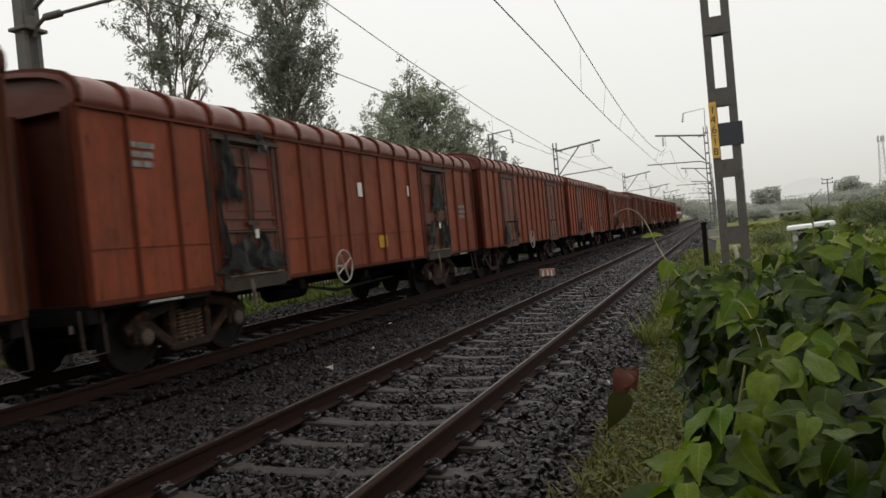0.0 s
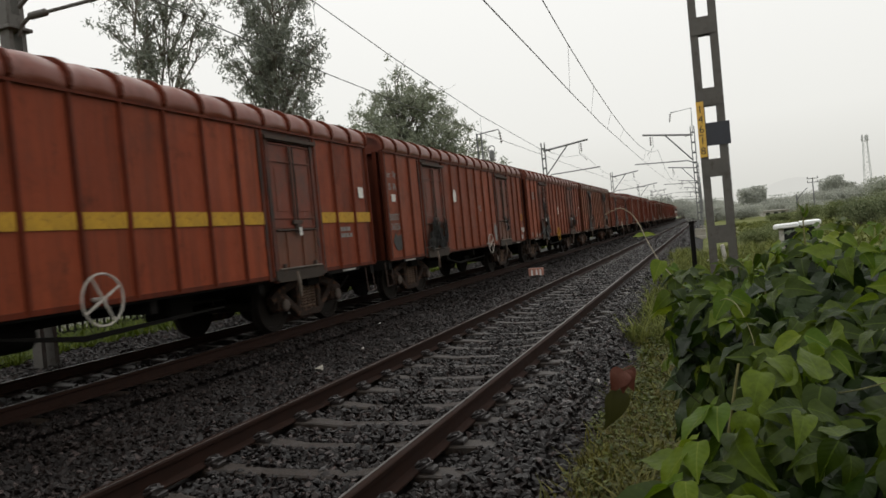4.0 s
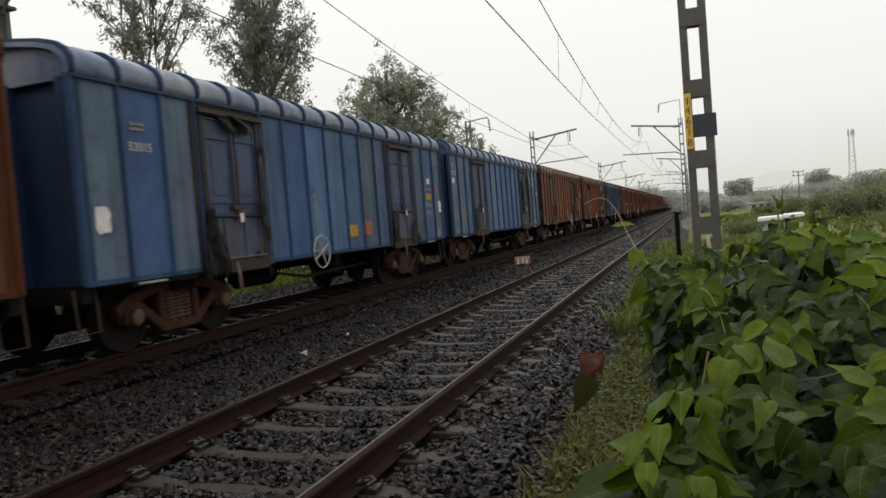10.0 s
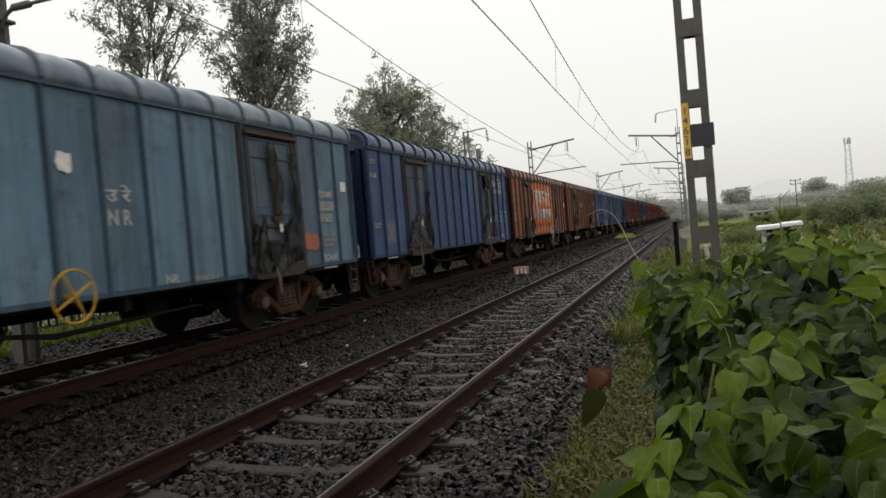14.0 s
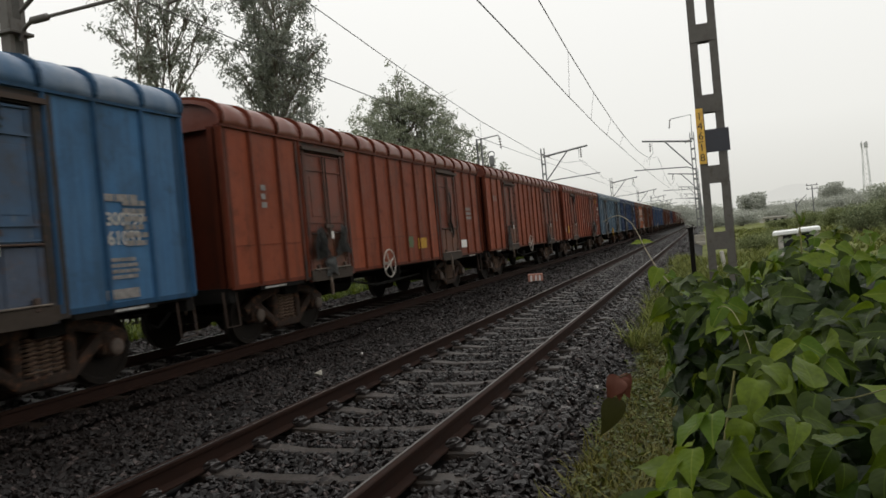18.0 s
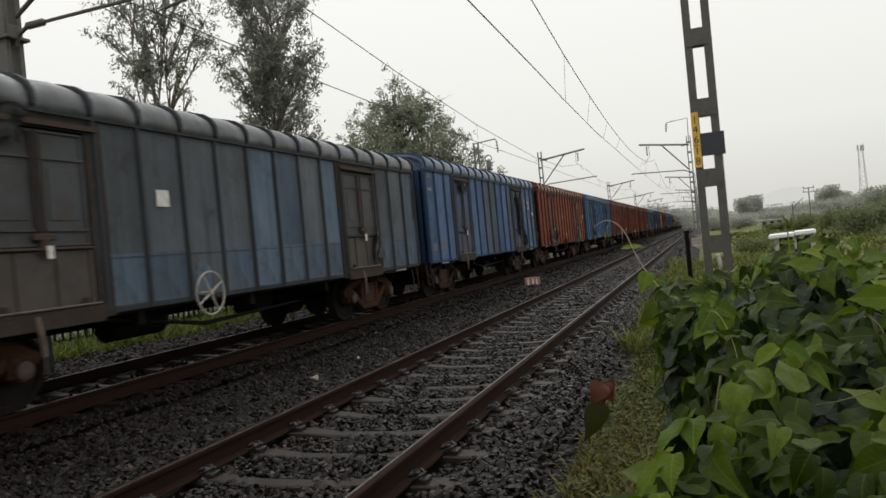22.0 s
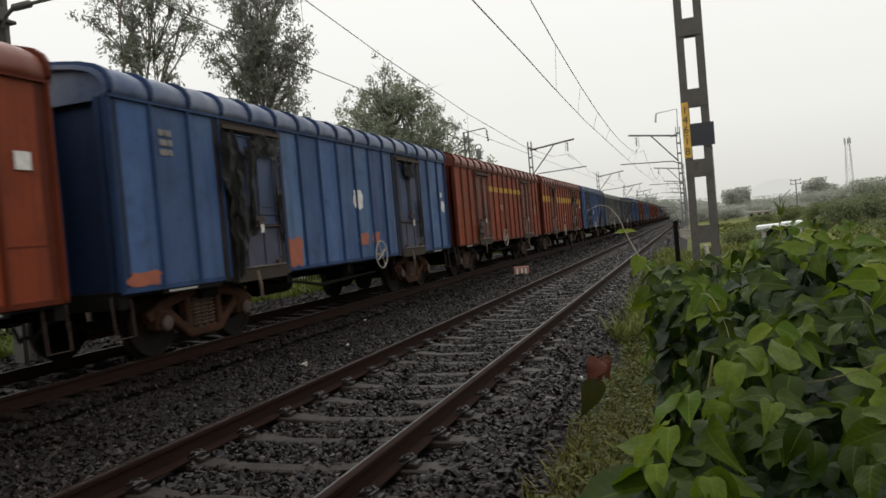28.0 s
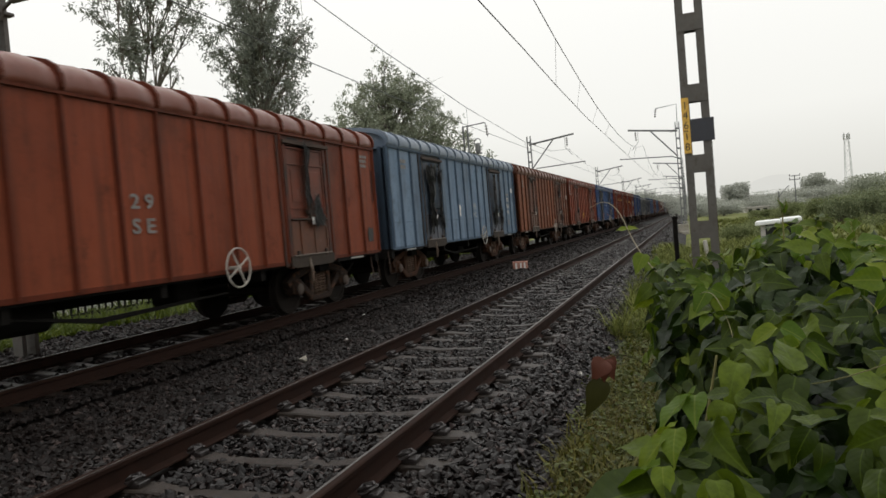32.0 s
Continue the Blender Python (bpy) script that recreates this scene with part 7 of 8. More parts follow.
# numbers and railway letters that can be read
SIGNS = ((1, "00993", 11.72, 2.34, 0.55, 0.17), (1, "60365", 12.36, 2.34, 0.52, 0.17), (3, "300337", 0.46, 1.96, 0.55, 0.16), (3, "36756", 0.46, 1.74, 0.49, 0.16), (3, "\u0926 \u0930\u0947", 0.47, 2.93, 0.52, 0.17), (3, "S R", 0.47, 2.66, 0.46, 0.16), (3, "P C", 6.98, 2.20, 0.40, 0.17), (5, "R", 1.19, 2.53, 0.09, 0.10), (5, "03-28", 1.19, 2.34, 0.46, 0.15), (5, "S E", 6.41, 1.57, 0.42, 0.20), (7, "300899", 11.72, 1.79, 0.57, 0.15), (7, "38864", 11.72, 1.60, 0.50, 0.15), (8, "310420", 11.72, 3.05, 0.58, 0.19), (8, "10542", 11.72, 2.81, 0.50, 0.19), (8, "N E R", 10.98, 3.05, 0.56, 0.20), (8, "\u092a\u0942 \u0930\u0947", 11.0, 2.78, 0.50, 0.24), (8, "R", 0.39, 3.12, 0.12, 0.12), (8, "02 25", 0.40, 2.89, 0.38, 0.12), (10, "498", 11.9, 1.85, 0.30, 0.13), (10, "6184", 11.85, 1.66, 0.40, 0.13), (10, "BCNAM1", 11.77, 1.47, 0.56, 0.13), (11, "\u0926 \u092a\u0942", 0.38, 2.82, 0.56, 0.19), (11, "S E", 0.38, 2.54, 0.50, 0.18), (11, "325", 1.08, 2.84, 0.24, 0.10), (11, "300795", 0.40, 1.94, 0.56, 0.14), (11, "09445", 0.40, 1.73, 0.48, 0.15), (12, "ECoR", 10.98, 3.06, 0.50, 0.20), (12, "\u092a\u0942\u0924\u0930\u0947", 10.98, 2.77, 0.54, 0.22), (12, "311221", 11.73, 3.05, 0.64, 0.22), (12, "10780", 11.73, 2.80, 0.58, 0.20), (12, "C.C.", 11.70, 2.03, 0.20, 0.09), (12, "TARE", 11.73, 1.87, 0.27, 0.09), (12, "AREA", 11.73, 1.72, 0.27, 0.09), (12, "66.94 t", 12.42, 2.03, 0.36, 0.09), (12, "24.34 t", 12.42, 1.87, 0.36, 0.09), (12, "39.71m", 12.42, 1.72, 0.36, 0.09), (12, "11-22", 0.38, 2.86, 0.33, 0.10), (13, "BCNAM1", 11.73, 2.36, 0.55, 0.14), (13, "300300", 11.74, 2.13, 0.60, 0.19), (13, "61603", 11.70, 1.90, 0.49, 0.18), (13, "BCNAM1", 11.78, 1.13, 0.55, 0.13), (13, "\u0909 \u0930\u0947", 6.35, 2.24, 0.42, 0.22), (13, "N R", 6.35, 1.94, 0.40, 0.20), (13, "NR", 7.20, 1.10, 0.26, 0.12), (14, "RETURN", 1.02, 3.00, 0.32, 0.09), (14, "6-25", 1.04, 2.82, 0.24, 0.11), (14, "\u092a\u0942\u0924\u0930\u0947", 6.36, 2.26, 0.46, 0.18), (14, "ECR", 6.36, 1.91, 0.48, 0.18), (14, "1219", 11.80, 2.17, 0.40, 0.14), (14, "10886", 11.80, 1.95, 0.43, 0.14), (15, "S E", 1.15, 2.75, 0.42, 0.18), (17, "300797", 11.60, 2.04, 0.62, 0.17), (17, "61052", 11.58, 1.81, 0.54, 0.18), (17, "27", 5.15, 1.09, 0.26, 0.15), (18, "300153", 11.76, 1.83, 0.58, 0.13), (18, "01115", 11.72, 1.63, 0.46, 0.14), (19, "310220", 11.72, 2.85, 0.55, 0.15), (19, "10838", 11.70, 2.64, 0.48, 0.14), (19, "\u092a\u0942 \u0930\u0947", 10.98, 2.62, 0.46, 0.2), (19, "E R", 10.98, 2.90, 0.42, 0.17), (19, "10-25", 0.37, 2.94, 0.28, 0.09), (20, "\u092a \u0930", 0.36, 2.80, 0.40, 0.18), (20, "E R", 0.36, 2.54, 0.40, 0.17), (20, "12 24", 1.05, 2.70, 0.30, 0.10), (20, "300299", 0.36, 1.89, 0.54, 0.13), (20, "52042", 0.40, 1.69, 0.46, 0.15), (21, "300", 13.05, 2.30, 0.40, 0.17), (21, "8861", 13.05, 2.06, 0.52, 0.18), (21, "899", 13.07, 1.82, 0.40, 0.18), (21, "C R", 6.90, 1.68, 0.40, 0.16), (22, "04-17", 1.08, 2.50, 0.46, 0.15), (22, "N E", 6.36, 1.45, 0.46, 0.18), (23, "301", 6.30, 1.92, 0.52, 0.18), (23, "NWR", 6.30, 1.61, 0.54, 0.18), (23, "30495", 11.1, 2.22, 0.48, 0.15), (23, "36772", 11.1, 2.00, 0.48, 0.15), (26, "02-25", 1.05, 2.82, 0.46, 0.14), (27, "\u092a \u0930\u0947", 6.40, 1.98, 0.36, 0.18), (27, "W R", 6.40, 1.72, 0.38, 0.17), (28, "2 R", 7.05, 2.04, 0.40, 0.18), (28, "9 C", 7.05, 1.76, 0.40, 0.17), (28, "1009", 11.74, 2.30, 0.42, 0.17), (28, "9666", 11.76, 2.06, 0.46, 0.18), (28, "436", 11.74, 1.82, 0.34, 0.17), (29, "2 9", 6.6, 2.06, 0.42, 0.2), (29, "S E", 6.6, 1.74, 0.42, 0.2), (2, "\u0926 \u092e", 7.09, 2.12, 0.40, 0.17), (2, "S C", 7.09, 1.84, 0.40, 0.16), (2, "SC", 1.38, 1.12, 0.24, 0.14), (24, "S C", 5.5, 2.2, 0.45, 0.2), (9, "52015", 1.10, 2.69, 0.42, 0.12))
FAINT_ON = (1, 11, 15, 18, 20, 21, 26, 27, 29, 3)
for k, txt, y, z, w, h in SIGNS:
    lettering(k, txt, y, z, w, h, M_FAINT if k in FAINT_ON else M_STENCIL)
# writing too small or too worn to read
BLOCKS = ((0, 0.89, 2.79, 0.40, 0.36, 3), (2, 11.75, 2.02, 0.50, 0.42, 2), (2, 11.75, 1.52, 0.40, 0.22, 3), (2, 1.22, 2.77, 0.40, 0.32, 3), (2, 2.02, 1.12, 0.60, 0.13, 1), (2, 0.58, 1.16, 0.34, 0.15, 3), (4, 11.75, 1.68, 0.50, 0.25, 2), (6, 12.6, 2.35, 0.28, 0.13, 2), (6, 11.80, 1.99, 0.54, 0.42, 2), (5, 1.18, 2.66, 0.36, 0.08, 1), (5, 0.52, 1.12, 0.44, 0.15, 3), (7, 11.70, 2.36, 0.38, 0.08, 1), (6, 1.14, 1.35, 0.36, 0.20, 2), (8, 11.72, 3.28, 0.58, 0.12, 1), (8, 11.76, 1.67, 0.46, 0.36, 6), (8, 11.05, 1.66, 0.40, 0.28, 4), (8, 12.50, 1.67, 0.34, 0.40, 5), (9, 11.77, 2.35, 0.45, 0.10, 1), (9, 11.76, 1.92, 0.52, 0.14, 1), (9, 11.74, 1.72, 0.50, 0.14, 1), (8, 0.40, 3.31, 0.26, 0.09, 1), (8, 0.46, 1.58, 0.28, 0.20, 3), (8, 0.46, 1.11, 0.26, 0.10, 2), (9, 1.08, 2.95, 0.30, 0.13, 2), (9, 5.55, 1.91, 0.12, 0.52, 5), (11, 11.14, 1.59, 0.15, 0.13, 2), (12, 11.73, 3.24, 0.54, 0.11, 1), (12, 0.40, 3.17, 0.36, 0.12, 2), (12, 0.42, 1.71, 0.38, 0.13, 2), (13, 11.79, 1.47, 0.54, 0.30, 3), (13, 1.10, 2.87, 0.36, 0.40, 3), (13, 7.85, 1.06, 0.56, 0.12, 1), (14, 12.46, 3.10, 0.22, 0.19, 3), (14, 11.80, 2.40, 0.42, 0.09, 1), (14, 11.2, 1.54, 0.26, 0.38, 3), (14, 11.80, 1.54, 0.30, 0.40, 4), (14, 7.85, 1.71, 0.52, 0.36, 6), (16, 1.05, 2.41, 0.16, 0.42, 3), (17, 11.58, 2.30, 0.58, 0.14, 1), (17, 11.60, 1.44, 0.50, 0.28, 4), (17, 1.18, 2.81, 0.28, 0.33, 3), (17, 0.46, 1.11, 0.34, 0.16, 4), (17, 7.10, 1.98, 0.30, 0.50, 4), (17, 12.0, 1.99, 0.40, 0.60, 6), (18, 11.78, 2.38, 0.48, 0.13, 1), (19, 11.70, 3.06, 0.50, 0.11, 1), (19, 11.80, 1.99, 0.34, 0.40, 3), (19, 12.42, 1.98, 0.36, 0.40, 3), (18, 5.70, 2.29, 0.50, 0.25, 2), (19, 0.38, 3.30, 0.30, 0.12, 2), (19, 0.45, 1.38, 0.32, 0.20, 4), (19, 1.14, 1.48, 0.40, 0.33, 5), (20, 1.05, 2.93, 0.30, 0.10, 1), (21, 0.95, 2.92, 0.30, 0.38, 3), (21, 6.85, 1.92, 0.48, 0.16, 1), (22, 1.08, 2.80, 0.36, 0.09, 1), (22, 11.9, 2.39, 0.6, 0.28, 2), (22, 0.42, 1.11, 0.44, 0.13, 3), (25, 1.05, 2.95, 0.30, 0.40, 3), (26, 0.36, 2.08, 0.26, 0.09, 1), (27, 1.12, 3.03, 0.32, 0.32, 3), (28, 1.05, 3.08, 0.42, 0.28, 2), (28, 11.76, 2.50, 0.40, 0.09, 1), (28, 11.76, 1.42, 0.30, 0.2, 2), (29, 13.3, 3.0, 0.4, 0.3, 3), (10, 1.1, 2.9, 0.3, 0.3, 3), (15, 11.76, 2.1, 0.5, 0.4, 3), (16, 11.76, 2.2, 0.5, 0.4, 3), (24, 11.76, 2.1, 0.5, 0.4, 3), (26, 11.76, 2.1, 0.4, 0.3, 3), (27, 11.76, 2.1, 0.4, 0.3, 3), (0, 12.9, 2.1, 0.5, 0.4, 3))
for k, y, z, w, h, n in BLOCKS:
    bars(k, y, z, w, h, n)
for k, y, z, w, h, n in ((8, 1.16, 1.60, 0.52, 0.42, 6), (12, 1.15, 1.54, 0.54, 0.52, 7), (12, 10.96, 1.81, 0.46, 0.28, 4), (14, 0.40, 1.49, 0.28, 0.26, 3)):
    framed(k, y, z, w, h, n)
for k, y in ((8, 11.80), (12, 11.80), (17, 11.62), (19, 11.79)):
    patch(k, y, 1.13, 0.52, 0.12, M_FAINT, "pale stencilled plate", "plate")
patch(17, 5.85, 1.08, 0.62, 0.15, M_STENCIL, "pale stencilled plate", "plate")
for k in range(0, 30):
    for y in (1.35, 2 * plan_of(k)["half"] - 1.5):
        bars(k, y, 0.935, 0.62, 0.045, 1, M_STENCIL)
# stains, primer and repainted patches
for k, y, z, w, h, m, label in ((3, 12.62, 1.40, 0.46, 0.18, M_STENCIL, "whitewashed patch"), (3, 12.42, 1.13, 0.26, 0.16, M_STENCIL, "whitewashed patch"), (3, 8.75, 1.40, 0.30, 0.56, M_FAINT, "pale whitewashed patch"), (3, 0.54, 1.38, 0.52, 0.35, M_INK, "black stencilled table"), (6, 12.5, 1.48, 0.44, 0.38, M_INK, "black overpainted patch"), (6, 0.42, 1.12, 0.52, 0.16, M_INK, "black overpainted patch"), (7, 12.45, 1.12, 0.44, 0.14, M_INK, "black overpainted patch"), (7, 0.40, 1.13, 0.60, 0.18, M_INK, "black overpainted patch"), (7, 1.14, 1.13, 0.46, 0.18, M_INK, "black overpainted patch"), (9, 12.46, 2.38, 0.20, 0.17, M_RUSTRED, "red primer patch"), (9, 7.78, 1.43, 0.48, 0.30, M_RUSTRED, "red primer patch"), (10, 12.46, 1.61, 0.50, 0.28, M_INK, "black overpainted patch"), (13, 11.05, 1.45, 0.50, 0.34, M_RUSTRED, "rust stain"), (25, 0.42, 1.14, 0.58, 0.18, M_RUSTRED, "rust-red primer patch"), (25, 4.18, 1.30, 0.52, 0.50, M_RUSTRED, "rust-red primer patch"), (25, 7.07, 1.43, 0.46, 0.25, M_RUSTRED, "rust-red primer patch"), (25, 7.72, 1.44, 0.40, 0.24, M_RUSTRED, "rust-red primer patch"), (29, 13.55, 1.38, 0.28, 0.30, M_INK, "black overpainted patch"), (16, 7.06, 1.48, 0.34, 0.28, M_GREENPAINT, "dull green painted panel"), (9, 12.39, 1.16, 0.34, 0.18, M_FAINT, "white smear"), (26, 0.42, 1.95, 0.34, 0.10, M_FAINT, "white smear"), (26, 2.0, 1.35, 0.40, 0.50, M_APRON, "muddy scrape")):
    torn(k, y, z, w * 1.1, h * 1.1, m, label, "painted_patch", 5)
# stickers on the recessed rear ends
for k in (6, 7, 9, 13, 17, 18, 25):
    part("end_panel", box(B(), SIDE - 0.30, -plan_of(k)["half"] + 0.175, 1.32, SIDE - 0.08, -plan_of(k)["half"] + 0.190, 1.62), M_YELLOW, wagons[k], "yellow panel on the end wall")
for i in range(5):
    patch(26, 0.36, 3.36 - i * 0.135, 0.60, 0.066, M_FAINT if i == 0 else M_STENCIL, "white louvre stripe", "stripe")
# yellow bands, panel by panel
for k, z, h, spans in ((23, 2.70, 0.30, ((0, 3), (5, 12), (14, 17))), (4, 1.97, 0.20, ((5, 12), (14, 17))), (24, 2.85, 0.18, ((5, 12),))):
    for a, b in spans:
        for i in range(a, b):
            patch(k, (i + 0.5) * SHORT["panel"], z, SHORT["panel"] - 0.10, h, M_YELLOW, "yellow band", "band")
# one wagon repainted brighter along the foot of its panels
for i, top in ((0, 1.90), (1, 1.95), (2, 1.93), (5, 1.72), (7, 1.78), (8, 1.74), (9, 1.82), (11, 1.84)):
    patch(1, (i + 0.5) * SHORT["panel"], (top + 1.05) / 2, SHORT["panel"] - 0.08, top - 1.05, M_PRIMER if i % 2 else PAINT["red"], "brighter repainted lower panel", "lower_panel", -0.004)
# the lower half of the slate wagon is repainted in paler blue
for i in (0, 1, 2, *range(5, 13), 15, 16, 17):
    patch(20, (i + 0.5) * LONG["panel"], 1.36, LONG["panel"] - 0.08, 0.62, PAINT["steel"], "repainted lower panel", "lower_panel", -0.006)
# ladders hang below the front end of a few wagons
for k in (13, 14, 19):
    ye = plan_of(k)["half"] - 0.16
    bm = B()
    for d in (-0.15, 0.15):
        tube(bm, [(SIDE - 0.06, ye + d, 1.02), (SIDE - 0.02, ye + d, 0.90), (SIDE - 0.02, ye + d, 0.34)], 0.014, 5)
    ladder = part("ladder", bm, M_RUST, wagons[k], "thin iron end ladder")
    for z in (0.36, 0.60, 0.82):
        part("rung", tube(B(), [(SIDE - 0.02, ye - 0.15, z), (SIDE - 0.02, ye + 0.15, z)], 0.012, 5), M_RUST, ladder)
# white hoop handles beside the front end of some wagons
for k in (8, 13, 14, 19):
    q = plan_of(k)["half"]
    part("grab_hoop", tube(B(), [(SIDE - 0.02, q + 0.02, 1.02), (SIDE, q + 0.10, 1.06), (SIDE, q + 0.13, 1.18), (SIDE, q + 0.10, 1.30), (SIDE - 0.02, q, 1.34)], 0.016, 6), M_STENCIL, wagons[k], "white painted grab hoop")

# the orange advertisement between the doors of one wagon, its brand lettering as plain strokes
for i in range(5, 12):
    patch(11, (i + 0.5) * SHORT["panel"], 2.21, SHORT["panel"] - 0.085, 2.36, M_ORANGE, "orange painted advertisement field", "advert_panel", 0.0)


def stroke(pts, t, mat):
    """A flat brush stroke that follows a line of (y, z) points."""
    bm = B()
    flat_bar(bm, [(p - SHORT["half"], q) for p, q in (eased(pts, 4) if len(pts) > 2 else pts)], t, SIDE + 0.004, SIDE + 0.028)
    part("advert_stroke", bm, mat, wagons[11], "white painted letter stroke")


for pts in (((4.50, 2.98), (4.72, 3.02), (4.86, 2.90), (4.74, 2.70), (4.55, 2.68)), ((4.60, 2.68), (4.90, 2.50), (5.10, 2.25), (5.30, 1.95)), ((4.95, 3.02), (5.35, 3.02)), ((5.12, 3.02), (5.15, 2.45)), ((5.15, 2.72), (4.88, 2.78)), ((5.40, 3.00), (6.45, 2.98)), ((5.92, 2.98), (5.94, 2.40)), ((5.90, 2.80), (5.66, 2.86), (5.56, 2.70), (5.70, 2.54), (5.90, 2.62)), ((5.94, 2.78), (6.22, 2.82), (6.32, 2.66), (6.18, 2.50)), ((6.55, 2.98), (6.82, 3.00), (6.94, 2.86), (6.80, 2.70), (6.60, 2.70)), ((6.66, 2.70), (6.88, 2.52), (7.02, 2.34)), ((7.12, 2.96), (8.25, 2.92)), ((7.58, 2.96), (7.60, 2.36)), ((7.58, 2.68), (7.34, 2.68), (7.24, 2.56), (7.34, 2.46)), ((8.02, 2.94), (8.04, 2.34)), ((7.70, 3.02), (7.84, 3.22), (8.00, 3.16), (8.04, 2.98))):
    stroke(pts, 0.15, M_CHALK)
for i in range(5, 11):
    y0, y1 = max(4.35, i * SHORT["panel"] + 0.04), min(8.40, (i + 1) * SHORT["panel"] - 0.04)
    patch(11, (y0 + y1) / 2, 1.96, y1 - y0, 0.44, M_AQUA, "faded blue painted band", "band", 0.008)
    for j in range(4) if i < 8 else ():
        patch(11, (y0 + y1) / 2, 1.81 + 0.10 * j, y1 - y0, 0.022, M_ORANGE, "thin orange stripe", "stripe", 0.010)
lettering(11, "\u092a\u094d\u0932\u093e\u0938\u094d\u091f\u0930", 7.22, 1.97, 2.30, 0.42, M_WHITE, 0.010, 0.020)
lettering(11, "Master of Plasters", 6.50, 1.47, 3.80, 0.30, M_FADEDINK, 0.014)
for c in wagons[11].children:
    if c.name.split(".")[0] == "rib" and 3.9 < c.location.y + SHORT["half"] < 9.0:
        c.material_slots[0].material = M_ORANGERIB


# ---- loose ballast ----
def stone_shapes(rng, n):
    """A few broken stones: jittered twelve-cornered lumps of unit size."""
    p = (1 + 5 ** 0.5) / 2
    v = np.array([(-1, p, 0), (1, p, 0), (-1, -p, 0), (1, -p, 0), (0, -1, p), (0, 1, p), (0, -1, -p), (0, 1, -p), (p, 0, -1), (p, 0, 1), (-p, 0, -1), (-p, 0, 1)]) / 1.9
    f = np.array([(0, 11, 5), (0, 5, 1), (0, 1, 7), (0, 7, 10), (0, 10, 11), (1, 5, 9), (5, 11, 4), (11, 10, 2), (10, 7, 6), (7, 1, 8), (3, 9, 4), (3, 4, 2), (3, 2, 6), (3, 6, 8), (3, 8, 9), (4, 9, 5), (2, 4, 11), (6, 2, 10), (8, 6, 7), (9, 8, 1)])
    return [v * rng.uniform(0.42, 1.40, (12, 1)) * rng.uniform([0.9, 0.6, 0.35], [1.5, 1.1, 0.85]) for _ in range(n)], f


def ballast_height(x, y):
    """The dished ballast surface: level with the sleepers, a little lower between the tracks, falling away at the shoulder."""
    z = np.full_like(x, -0.222)
    z = np.where((x > -6.6) & (x < -4.4), -0.255 + 0.02 * np.sin(x * 3), z)
    for c in (NEAR, FAR):
        d = np.abs(x - c)
        z = np.where(d < 0.75, -0.222, z)
        z = np.where((d > 1.15) & (d < 1.8), -0.195, z)
    z = np.where(x > -1.2, -0.235 - (x + 1.2) * 0.42, z)
    return z + 0.012 * np.sin(x * 5.3 + 1.7 * y) + 0.010 * np.sin(y * 4.1 - 2 * x)


def scatter(rng, count, area, power):
    x0, x1, y0, y1 = area
    x = rng.uniform(x0, x1, count)
    y = y0 + (y1 - y0) * rng.uniform(0, 1, count) ** power
    ok = np.ones(count, bool)
    for c in (NEAR, FAR):
        ph = (y - SLEEPER_FIRST + SLEEPER_STEP / 2) % SLEEPER_STEP - SLEEPER_STEP / 2
        ok &= ~((np.abs(x - c) < 1.30) & (np.abs(ph) < 0.066 + 0.025 * np.sin(x * 7 + y)))
        ok &= ~(np.abs(np.abs(x - c) - GAUGE / 2) < 0.10)
    return x[ok], y[ok]


